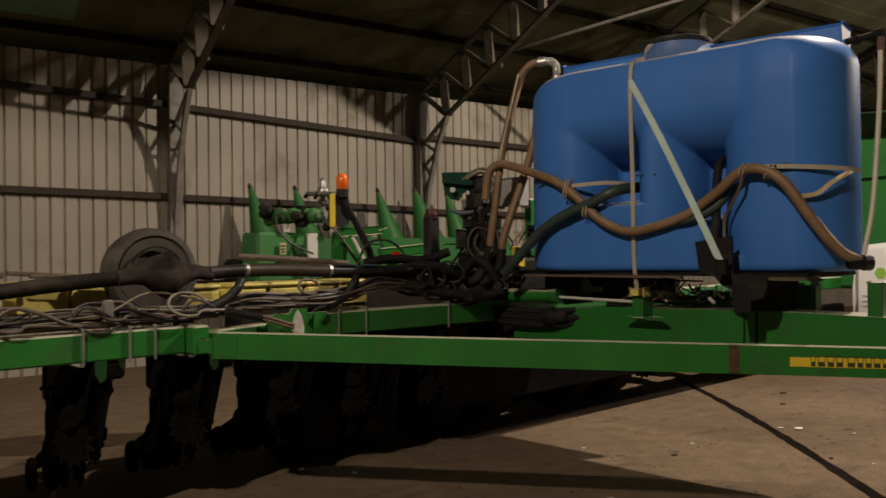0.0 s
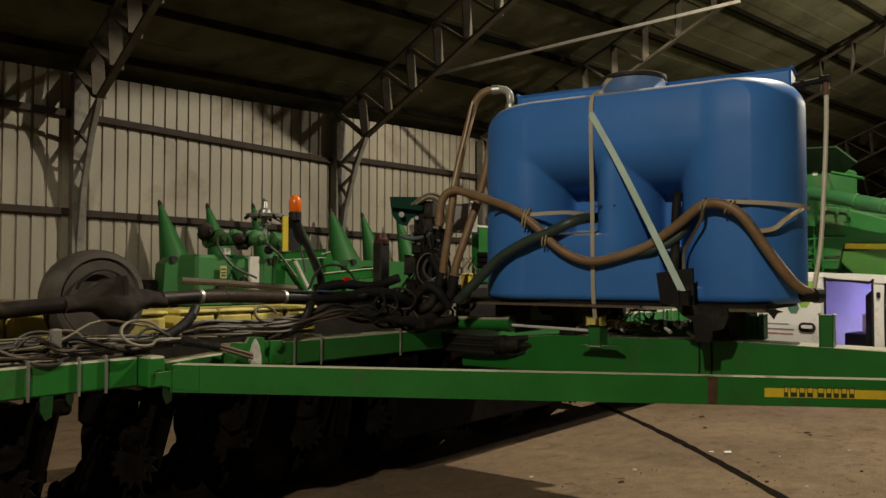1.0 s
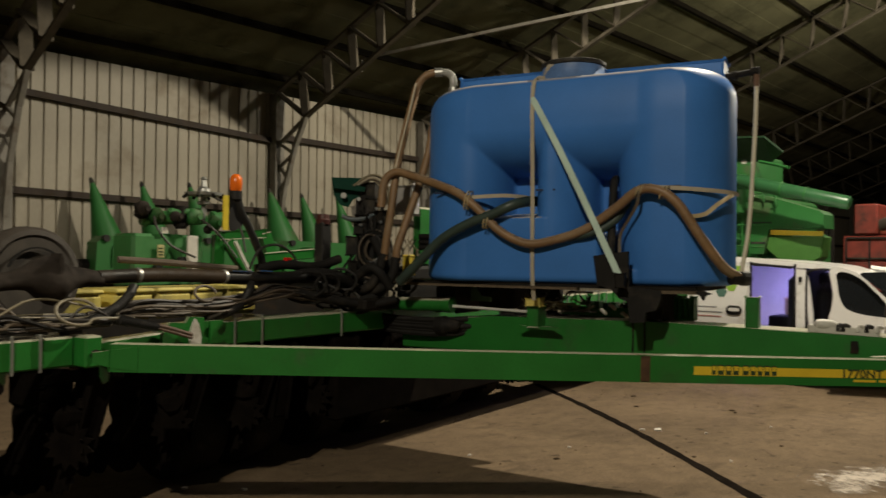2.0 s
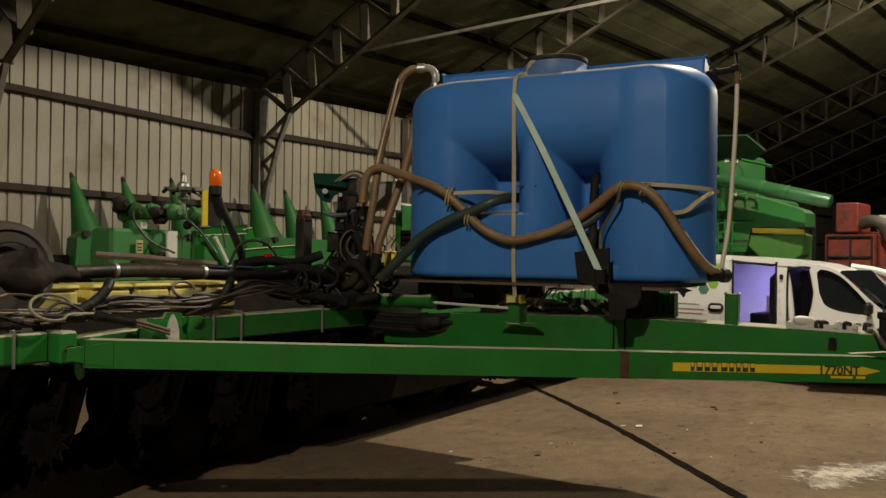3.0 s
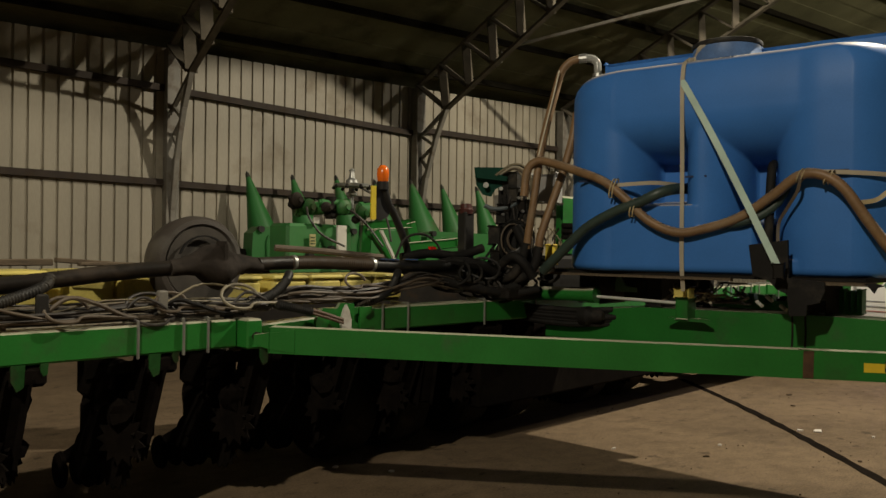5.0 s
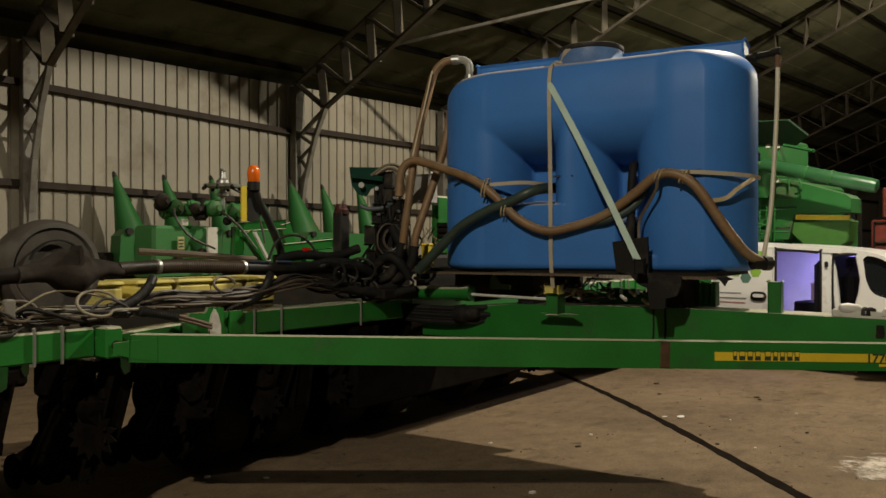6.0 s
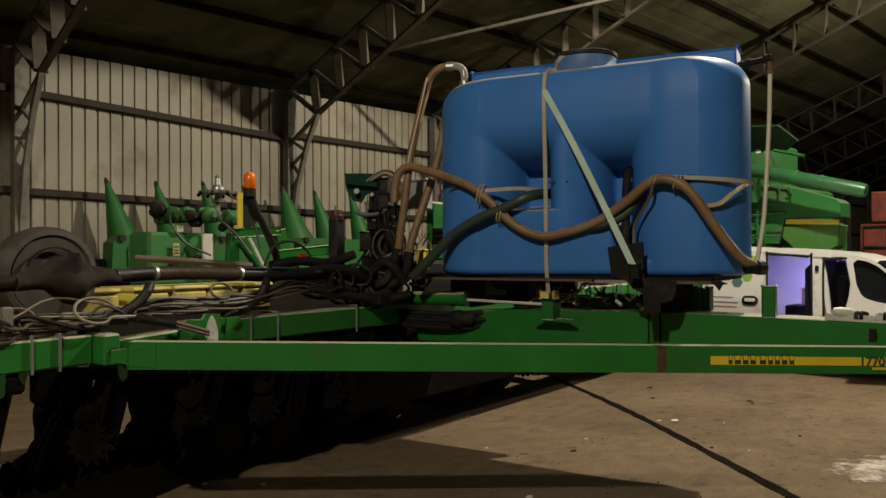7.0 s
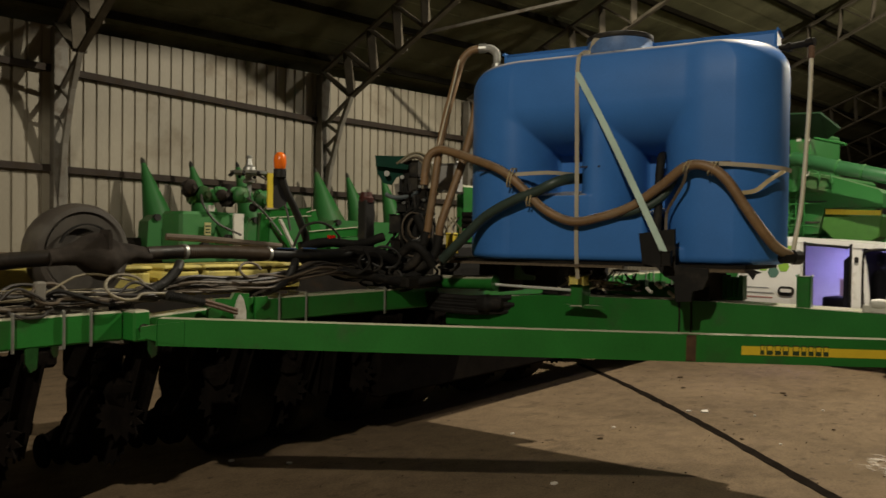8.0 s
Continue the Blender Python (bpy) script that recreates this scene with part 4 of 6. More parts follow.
# hitch end clutter on the tongue
bm = B()
bar(bm, G(1.92, -0.05, 1.31), G(2.34, -0.05, 1.3), 0.1, 0.03, 0.008)
part("pale_lath", bm, WHITE_PLATE, planter, "pale lath lying on the tongue")
bm = B()
lathe(bm, [(0, 0.01), (0.015, 0.032), (0.06, 0.04), (0.12, 0.034), (0.15, 0.015)], G(1.95, -0.02, 1.34), G(2.1, -0.04, 1.335), 12)
part("foam_roll", bm, WHITE_PLATE, planter, "small white foam roll", smooth=True)
for k, (a, m_) in enumerate(((2.1, BLACK_PLASTIC), (2.13, DARK_STEEL), (2.22, WHITE_PLATE), (2.27, DARK_STEEL), (2.33, WHITE_PLATE), (2.39, BLACK_PLASTIC))):
    bm = B()
    tube(bm, [G(a, 0.0, 1.3), G(a + 0.005, -0.02, 1.34), G(a + 0.03, -0.08, 1.33)], 0.012 if m_ is WHITE_PLATE else 0.015, 8, 4)
    part("hose_clamp", bm, m_, planter, smooth=True)
bm = B()
box(bm, G(1.55, -0.05, 1.36), (0.09, 0.07, 0.3), TM, 0.01)
part("green_bracket", bm, GREEN, planter)
bm = B()
prism(bm, [(-0.025, -0.03), (0.022, -0.03), (0.028, 0.0), (0.022, 0.05), (-0.022, 0.05)], G(2.2, 0.002, 1.19), TT, Z, 0.012)
part("warning_sign", bm, DARK_STEEL, planter, "dark unreadable plate")
for k in range(7):
    bm = B()
    a = 2.45 + 0.05 * k
    tube(bm, [G(a - 0.05, -0.1, 1.28), G(a, 0.03, 1.3 + 0.01 * k), G(a + 0.06, 0.12, 1.22), G(a + 0.2, 0.14, 1.1 + 0.02 * (k % 3)), G(a + 0.45, 0.05, 1.15), G(a + 0.7, 0.0, 1.2)], 0.016, 8, 6)
    part("hitch_hose", bm, CABLE_DARK if k % 2 else CABLE, planter, smooth=True)
for a in (2.5, 2.62):
    bm = B()
    lathe(bm, [(0, 0.035), (0.05, 0.04), (0.06, 0.028), (0.14, 0.026), (0.15, 0.04), (0.19, 0.038)], G(a, 0.05, 1.24), G(a, 0.05, 1.44), 12)
    part("quick_coupler", bm, DARK_STEEL, planter, smooth=True)
bm = B()
prism(bm, [(0, 0), (0.5, -0.05), (0.5, -0.025), (0.25, 0.015)], on_link(4.62, 0.1, 0.02), DX, Z, -0.05)
part("step_bar", bm, GREEN, planter)
bm = B()
box(bm, V(5.75, 1.45, 0.5), (0.16, 0.16, 1.0), DM, 0.01)
part("jack_stand", bm, DARK_STEEL, planter, "dark jack stand")
bm = B()
box(bm, V(5.75, 1.45, 0.02), (0.3, 0.3, 0.04), DM, 0.005)
part("jack_foot", bm, DARK_STEEL, planter)

# air pipe above the toolbar, with fan and branches
bm = B()
tube(bm, [Q(-5.4, 0.25, 1.36), Q(-3.4, 0.22, 1.47), Q(-2.75, 0.2, 1.512), Q(-2.2, 0.16, 1.572), Q(-1.75, 0.12, 1.607)], 0.048, 16, 6)
part("air_pipe", bm, GREY_PIPE, planter, "dusty grey air pipe", smooth=True)
bm = B()
lathe(bm, [(0, 0.05), (0.1, 0.056), (0.17, 0.075), (0.23, 0.115), (0.3, 0.145), (0.33, 0.15), (0.36, 0.135), (0.4, 0.105), (0.46, 0.07), (0.53, 0.052), (0.64, 0.048)], Q(-1.86, 0.12, 1.61), Q(-1.2, 0.12, 1.62), 22)
for v in bm.verts:
    v.co += V(0, 0, 0.012 * math.sin(19 * v.co.x + 3)) + BY * 0.012 * math.sin(31 * v.co.z)
part("pipe_bulge", bm, PIPE_CRUST, planter, "crusted grey pipe junction", smooth=True)
bm = B()
prism(bm, [(-0.01, -0.05), (0.01, -0.05), (0.012, 0.13), (0.0, 0.16), (-0.012, 0.13)], Q(-1.545, -0.01, 1.61), BX, Z, -0.12)
part("junction_fin", bm, PIPE_CRUST, planter, "dusty grey moulded fin")
bm = B()
tube(bm, [Q(-1.24, 0.12, 1.62), Q(-1.1, 0.13, 1.625), Q(-0.98, 0.13, 1.63)], 0.046, 16, 4)
part("air_pipe", bm, GREY_PIPE, planter, "dusty grey air pipe", smooth=True)
bm = B()
tube(bm, [Q(-0.98, 0.13, 1.63), Q(-0.7, 0.13, 1.63), Q(-0.3, 0.13, 1.615), Q(-0.22, 0.13, 1.61)], 0.046, 16, 8, 0.003)
part("ribbed_sleeve", bm, mat("brown_ribbed_sleeve", (0.05, 0.034, 0.022), 0.45, vary=0.35), planter, "dusty ribbed hose sleeve", smooth=True)
for a, z in ((-0.95, 1.63), (-0.24, 1.612)):
    bm = B()
    rod(bm, Q(a - 0.012, 0.13, z), Q(a + 0.012, 0.13, z), 0.052, None, 18)
    part("hose_clip", bm, ZINC, planter, "bright hose clip", smooth=True)
bm = B()
tube(bm, [Q(-0.22, 0.13, 1.61), Q(0.1, 0.14, 1.6), Q(0.45, 0.18, 1.6), Q(0.9, 0.25, 1.6), Q(1.3, 0.3, 1.58)], 0.046, 14, 6)
part("air_pipe", bm, BLACK_PLASTIC, planter, smooth=True)
for a0, a1 in ((-0.2, 0.0), (0.06, 0.2)):
    bm = B()
    bar(bm, Q(a0, 0.1, 1.655), Q(a1, 0.1, 1.65), 0.03, 0.014, 0.003)
    part("chrome_strip", bm, CHROME, planter, "bright chrome strip")
for p0, p1, h in ((Q(-2.42, 0.42, 1.645), Q(-1.9, 0.42, 1.605), 0.03), (Q(-2.3, 0.38, 1.62), Q(-1.7, 0.4, 1.615), 0.022), (Q(-4.4, 0.42, 1.62), Q(-2.44, 0.42, 1.632), 0.04)):
    bm = B()
    bar(bm, p0, p1, 0.06, h, 0.005)
    part("wing_slat", bm, WOOD, planter, "weathered grey-brown slat")
FC = Q(-1.5, 0.4, 1.62)
bm = B()
lathe(bm, [(0, 0.25), (-0.02, 0.265), (-0.015, 0.295), (0.02, 0.315), (0.1, 0.32), (0.2, 0.305), (0.24, 0.25)], FC, FC + BY * 0.3, 44)
part("fan_housing", bm, mat("grey_fan_plastic", (0.06, 0.05, 0.042), 0.5, vary=0.15, dirt=(0.1, 0.09, 0.075), dirt_amount=0.25), planter, "grey plastic fan housing", smooth=True)
bm = B()
lathe(bm, [(0, 0.248), (0.012, 0.245), (0.014, 0.1)], FC - BY * 0.012, FC + BY * 0.3, 36)
part("fan_cover", bm, mat("brown_grey_cover", (0.05, 0.042, 0.034), 0.6, vary=0.3, scale=8, dirt=(0.08, 0.066, 0.05), dirt_amount=0.3), planter, "dusty brown-grey fan cover", smooth=True)
bm = B()
prism(bm, [(0.19 * math.cos(q), 0.19 * math.sin(q)) for q in [radians(20 + 14 * k) for k in range(11)]] + [(0.178 * math.cos(q), 0.178 * math.sin(q) + 0.002) for q in [radians(160 - 14 * k) for k in range(11)]], FC - BY * 0.03, BX, Z, 0.02)
part("fan_guard", bm, BLACK, planter)

for a, b in ((-2.55, -3.1), (-1.0, -1.35), (0.0, -0.3), (-3.6, -4.1)):
    bm = B()
    tube(bm, [Q(a, 0.1, 1.56), Q(a - 0.06, 0.06, 1.5), Q((a + b) / 2, 0.02, 1.43), Q(b, 0.0, 1.36), Q(b - 0.15, 0.1, 1.3)], 0.032, 10, 8, 0.002)
    part("branch_hose", bm, BLACK_PLASTIC, planter, smooth=True)

# cables along the toolbar
rng = random.Random(11)
for k in range(22):
    z, b = 1.29 + 0.004 * k, rng.uniform(-0.02, 0.2)
    pts, stray = [], rng.choice((0.015, 0.02, 0.05))
    for j in range(9):
        a = -4.9 + j * 0.46 + rng.uniform(-0.14, 0.14)
        pts.append(Q(a, b + rng.uniform(-0.05, 0.06), z + abs(rng.gauss(0, stray))))
    pts.append(Q(-1.05 + rng.uniform(-0.1, 0.1), 0.1 + rng.uniform(0, 0.1), 1.36 + rng.uniform(-0.03, 0.05)))
    bm = B()
    tube(bm, pts, rng.choice((0.006, 0.008, 0.011, 0.014)), 6, 5)
    part("cable", bm, rng.choice((CABLE, CABLE_DARK, CABLE_DARK, CABLE_PALE)), planter, smooth=True)
for a, w, z in ((-3.7, 0.3, 1.42), (-3.1, 0.22, 1.45), (-2.75, 0.28, 1.4), (-2.35, 0.3, 1.44), (-2.0, 0.2, 1.43), (-1.75, 0.26, 1.41), (-1.3, 0.22, 1.44)):
    bm = B()
    tube(bm, [Q(a - w, 0.04, 1.31), Q(a - w * 0.5, 0.0, z), Q(a, -0.03, z - 0.03), Q(a + w * 0.6, 0.0, 1.33), Q(a + w * 1.4, 0.05, 1.3)], rng.choice((0.009, 0.013, 0.02)), 7, 6)
    part("slack_cable", bm, rng.choice((CABLE_DARK, BLACK, CABLE)), planter, smooth=True)
for k in range(18):
    z, b = 1.36 + 0.01 * k, rng.uniform(0.0, 0.16)
    pts = [Q(-1.2 + rng.uniform(-0.15, 0.1), 0.1, 1.36 + rng.uniform(-0.03, 0.05))]
    for j in range(5):
        a = -0.95 + j * 0.29 + rng.uniform(-0.06, 0.06)
        sag = -0.05 * math.sin(j / 4 * math.pi)
        pts.append(Q(a, b + rng.uniform(-0.04, 0.05), 1.42 + 0.006 * (k - 9) + sag + 0.02 * j + rng.uniform(-0.01, 0.01)))
    pts.append(Q(0.7 + rng.uniform(-0.1, 0.2), 0.2 + rng.uniform(-0.1, 0.1), 1.45 + rng.uniform(-0.06, 0.06)))
    bm = B()
    tube(bm, pts, rng.choice((0.008, 0.01, 0.013)), 6, 5)
    part("cable", bm, rng.choice((CABLE, CABLE, CABLE_DARK)), planter, smooth=True)
for c, r, tilt, m_ in ((Q(-1.45, -0.02, 1.42), 0.1, 0.5, CABLE_PALE), (Q(-1.9, 0.0, 1.4), 0.075, 0.3, CABLE), (Q(-0.5, 0.0, 1.5), 0.07, 0.4, CABLE), (Q(-2.5, 0.0, 1.38), 0.09, 0.5, CABLE), (Q(-3.3, 0.0, 1.4), 0.08, 0.4, CABLE_PALE), (Q(-2.0, 0.05, 1.36), 0.12, 0.6, CABLE_DARK)):
    bm = B()
    tube(bm, [c + BX * r * 1.3 * math.cos(q) + Z * r * 0.75 * math.sin(q) + BY * tilt * r * math.sin(q) for q in [k * math.pi / 5 for k in range(10)]] + [c + BX * (r * 1.3 + 0.25) - Z * 0.06], 0.01, 7, 5)
    part("cable_loop", bm, m_, planter, smooth=True)
bm = B()
tube(bm, [Q(-1.2, -0.06, 1.36), Q(-1.08, -0.08, 1.335), Q(-0.95, -0.1, 1.305)], 0.027, 10, 8, 0.005)
part("spring_guard", bm, BLACK_PLASTIC, planter, smooth=True)
for dz in (0.0, 0.022):
    bm = B()
    tube(bm, [Q(-0.97, -0.1, 1.3 + dz), Q(-0.86, -0.13, 1.265 + dz), Q(-0.73, -0.16, 1.22 + dz)], 0.012, 7, 4)
    part("hydraulic_hose", bm, mat("brown_hose", (0.12, 0.075, 0.05), 0.55), planter, smooth=True)
for a in (-3.0, -2.62, -1.95):
    bm = B()
    box(bm, Q(a, 0.02, 1.4), (0.06, 0.05, 0.14), BM, 0.01)
    part("junction_box", bm, STEEL_PAINT if a == -1.95 else BLACK_PLASTIC, planter)

# black valve tower between toolbar and tank


bm = B()
box(bm, V(4.17, 5.88, 1.72), (0.12, 0.1, 0.7), BM, 0.01)
part("tower_post", bm, BLACK_PLASTIC, planter)
bm = B()
lathe(bm, [(0, 0.062), (0.04, 0.066), (0.05, 0.055), (0.09, 0.05)], V(4.17, 5.88, 2.05), V(4.17, 5.88, 2.2), 14)
part("post_cap", bm, mat("dark_red_cap", (0.06, 0.015, 0.012), 0.5), planter, "dark red cap", smooth=True)
VX, VY = V(0.78, -0.62, 0), V(0.62, 0.78, 0)


def W(u, v, d=0.0):
    """A point about the tower's coil: across, up and away."""
    return V(4.67, 5.79, 1.82) + VX * u + Z * v + VY * d


bm = B()
prism(bm, [(0, 0), (0.32, 0.0), (0.35, -0.06), (0.31, -0.15), (0.2, -0.2), (0.16, -0.27), (0.08, -0.25), (0.02, -0.16)], W(-0.38, 0.68, 0.1), VX, Z, -0.04)
plate = part("control_plate", bm, mat("dark_green_enamel", (0.01, 0.05, 0.034), 0.18, vary=0.2), planter, "glossy dark green plate")
bm = B()
bar(bm, W(-0.36, 0.6, 0.04), W(-0.08, 0.57, 0.04), 0.03, 0.03, 0.008)
part("plate_rim", bm, MATS["dark_green_enamel"], plate)
for u, v, r in ((-0.27, 0.51, 0.026), (-0.13, 0.48, 0.018)):
    bm = B()
    rod(bm, W(u, v, 0.05), W(u, v, 0.02), r, None, 12)
    part("bolt_head", bm, ZINC, plate, "pale bolt head")
bm = B()
prism(bm, [(0, 0), (0.13, 0.02), (0.1, -0.1), (0.02, -0.12)], W(-0.2, 0.42, 0.12), VX, Z, -0.02)
part("plate_tag", bm, STEEL_PAINT, plate, "grey metal tag")
bm = B()
box(bm, W(-0.02, 0.16, 0.12), (0.2, 0.14, 0.95), TKM, 0.02)
part("tower_post", bm, BLACK_PLASTIC, planter)
rng = random.Random(23)
for u, v, w, h, m_ in ((0.0, 0.42, 0.1, 0.12, BLACK_PLASTIC), (0.08, 0.32, 0.09, 0.1, DARK_STEEL), (-0.08, 0.3, 0.12, 0.06, DARK_STEEL), (-0.1, 0.2, 0.1, 0.08, BLACK_PLASTIC), (0.1, 0.2, 0.1, 0.1, BLACK_PLASTIC), (-0.16, 0.05, 0.12, 0.16, BLACK_PLASTIC), (-0.15, -0.14, 0.1, 0.1, DARK_STEEL)):
    bm = B()
    box(bm, W(u, v, 0.02), (w, 0.1, h), TKM, 0.012)
    part("valve_section", bm, m_, planter)
for u, v in ((0.02, 0.39), (0.035, 0.46), (-0.12, 0.24), (0.06, 0.27)):
    bm = B()
    rod(bm, W(u, v, -0.03), W(u + 0.01, v, -0.06), 0.014, None, 8)
    part("union_nut", bm, ZINC, planter, "bright union nut")
bm = B()
tube(bm, [W(-0.28, 0.32), W(-0.2, 0.29, -0.02), W(-0.08, 0.3, -0.03), W(0.02, 0.35)], 0.02, 8, 6)
part("blue_grey_pipe", bm, mat("blue_grey_pipe", (0.08, 0.1, 0.11), 0.45), planter, "blue-grey pipe", smooth=True)


def loop(c, rx, rz, lean, turns, r, material, name):
    """A slack coil of cable hanging about c."""
    st = rng.uniform(0, 6)
    pts = []
    for j in range(int(turns * 9) + 1):
        q = st + j * 2 * math.pi / 9
        w = 1 + 0.1 * math.sin(1.7 * q + st) + rng.uniform(-0.04, 0.04)
        pts.append(c + VX * rx * w * math.cos(q) + Z * rz * w * math.sin(q) + VY * (lean * math.cos(q) + 0.012 * j / 9))
    bm = B()
    tube(bm, pts, r, 7, 4)
    part(name, bm, material, planter, smooth=True)


# the hanging coil of black hose
for k in range(11):
    f = k / 10
    loop(W(rng.uniform(-0.02, 0.03), 0.02 - 0.06 * f, -0.06 + 0.05 * rng.random()), 0.085 + 0.085 * f, 0.11 + 0.13 * f, rng.uniform(-0.03, 0.03), rng.uniform(1.0, 1.7), rng.choice((0.009, 0.012, 0.014)), HOSE_BLACK if k % 4 else CABLE, "coiled_hose")
# pale hoses arching over the plate
for k in range(9):
    e = 0.012 * k
    bm = B()
    tube(bm, [W(-0.18 + e, 0.6 + 0.3 * e, 0.03), W(-0.05 + e * 0.5, 0.69 - e * 0.4, 0.0), W(0.06, 0.69 - e, -0.02), W(0.13 - e * 0.3, 0.6 - e, -0.03), W(0.07 + rng.uniform(-0.05, 0.05), 0.44, 0.0), W(-0.06 + rng.uniform(-0.05, 0.06), 0.3, 0.03)], rng.choice((0.007, 0.009, 0.012)), 7, 6)
    part("hose_arc", bm, (CABLE_PALE, HOSE_BLACK, CABLE, STRAP)[k % 4], planter, smooth=True)
# lines coming down the tower
for k in range(11):
    u0, u1 = rng.uniform(-0.14, 0.14), rng.uniform(-0.3, 0.2)
    bm = B()
    tube(bm, [W(u0, rng.uniform(0.3, 0.5), 0.0), W(u0 + rng.uniform(-0.06, 0.06), 0.2, -0.03), W((u0 + u1) / 2, 0.0, rng.uniform(0.0, 0.05)), W(u1, -0.2, 0.0), W(u1 - 0.12, -0.38, -0.02)], rng.choice((0.009, 0.012, 0.017)), 7, 6)
    part("hydraulic_line", bm, (HOSE_BLACK, BLACK, CABLE_DARK)[k % 3], planter, smooth=True)
# twigs of wire and straw behind the tan hoses
for k in range(8):
    u = 0.17 + 0.04 * k
    bm = B()
    tube(bm, [W(u, -0.12 + rng.uniform(-0.1, 0.1), -0.02), W(u + rng.uniform(-0.06, 0.06), 0.0, 0), W(u + rng.uniform(-0.1, 0.1), 0.12, 0.02)], 0.008, 6, 4)
    part("wire_end", bm, (CABLE_PALE, STRAP, CABLE_DARK)[k % 3], planter, smooth=True)
for k in range(14):
    c = V(rng.uniform(3.75, 4.85), rng.uniform(5.55, 5.8), rng.uniform(1.38, 1.62))
    loop(c, rng.uniform(0.08, 0.2), rng.uniform(0.04, 0.12), rng.uniform(-0.1, 0.1), rng.uniform(0.6, 1.3), rng.choice((0.012, 0.016, 0.022)), rng.choice((BLACK, HOSE_BLACK, BLACK_PLASTIC)), "slack_hose")
for pts, r in (([V(3.6, 5.75, 1.55), V(3.9, 5.75, 1.62), V(4.2, 5.72, 1.6), V(4.45, 5.7, 1.5)], 0.05), ([V(4.05, 5.75, 1.42), V(4.35, 5.6, 1.38), V(4.6, 5.55, 1.5), V(4.66, 5.6, 1.7), V(4.6, 5.7, 1.95)], 0.045),
               ([V(3.5, 5.9, 1.66), V(3.75, 5.85, 1.7), V(4.05, 5.85, 1.68), V(4.3, 5.8, 1.75)], 0.04), ([V(3.7, 5.65, 1.48), V(4.0, 5.6, 1.42), V(4.35, 5.5, 1.36), V(4.6, 5.4, 1.4)], 0.035)):
    bm = B()
    tube(bm, pts, r, 12, 8)
    part("thick_black_hose", bm, BLACK, planter, smooth=True)
bm = B()
box(bm, V(4.93, 5.66, 2.3), (0.26, 0.1, 0.26), TKM, 0.02)
part("grey_box", bm, mat("pale_grey_box", (0.32, 0.31, 0.3), 0.5, vary=0.15), planter, "pale grey control box")
bm = B()
box(bm, V(4.92, 5.57, 1.7), (0.07, 0.08, 0.17), TKM, 0.01)
part("yellow_body", bm, YELLOW, planter, "yellow pump body")
for dz in (0.0, 0.05, 0.1):
    bm = B()
    rod(bm, V(4.93, 5.45, 1.86 + dz), V(5.02, 5.4, 1.86 + dz), 0.025, None, 10)
    part("pump_fitting", bm, DARK_STEEL, planter)
bm = B()
box(bm, V(5.36, 5.72, 1.97), (0.5, 0.08, 0.56), BM, 0.02)
part("rear_panel", bm, GREEN, planter)
bm = B()
box(bm, V(5.28, 5.7, 1.5), (0.75, 0.16, 0.38), BM, 0.03)
part("pump_mount", bm, BLACK, planter, "oily black pump mount")
bm = B()
box(bm, V(4.5, 5.56, 1.36), (0.5, 0.2, 0.1), BM, 0.02)
part("pivot_casting", bm, DARK_STEEL, planter)

# beacon on its arm
bm = B()
tube(bm, [Q(0.4, 0.42, 1.6), Q(0.36, 0.4, 1.75), Q(0.22, 0.38, 1.98), Q(0.12, 0.36, 2.1), Q(0.07, 0.36, 2.22)], 0.032, 10, 6)
part("beacon_arm", bm, BLACK_PLASTIC, planter, "black beacon arm", smooth=True)
bm = B()
lathe(bm, [(0, 0.035), (0.02, 0.046), (0.07, 0.05), (0.11, 0.045), (0.135, 0.025), (0.14, 0.005)], Q(0.055, 0.36, 2.27), Q(0.055, 0.36, 2.5), 18)
part("beacon_lens", bm, ORANGE, planter, "orange beacon lens", smooth=True)
bm = B()
rod(bm, Q(0.055, 0.36, 2.21), Q(0.055, 0.36, 2.275), 0.05, None, 14)
part("beacon_base", bm, BLACK_PLASTIC, planter, smooth=True)
bm = B()
box(bm, Q(-0.05, 0.35, 2.1), (0.05, 0.012, 0.27), BM)
part("reflector_plate", bm, YELLOW, planter, "yellow reflector plate")
bm = B()
prism(bm, [(0.0, 0.13), (0.09, 0.13), (0.17, 0.0), (0.14, -0.1), (0.06, -0.14), (0.0, -0.13)], Q(-0.02, 0.37, 2.1), BX, Z, 0.012)
part("beacon_plate", bm, BLACK_PLASTIC, planter)
bm = B()
tube(bm, [Q(0.2, 0.36, 1.66), Q(0.28, 0.33, 1.82), Q(0.45, 0.3, 1.86), Q(0.62, 0.3, 1.78), Q(0.7, 0.3, 1.65)], 0.011, 8, 6)
part("beacon_cable", bm, CABLE_DARK, planter, smooth=True)
bm = B()
box(bm, Q(0.58, 0.32, 1.74), (0.08, 0.03, 0.035), BM, 0.006)
part("tail_lens", bm, RED_LENS, planter, "red tail lens")

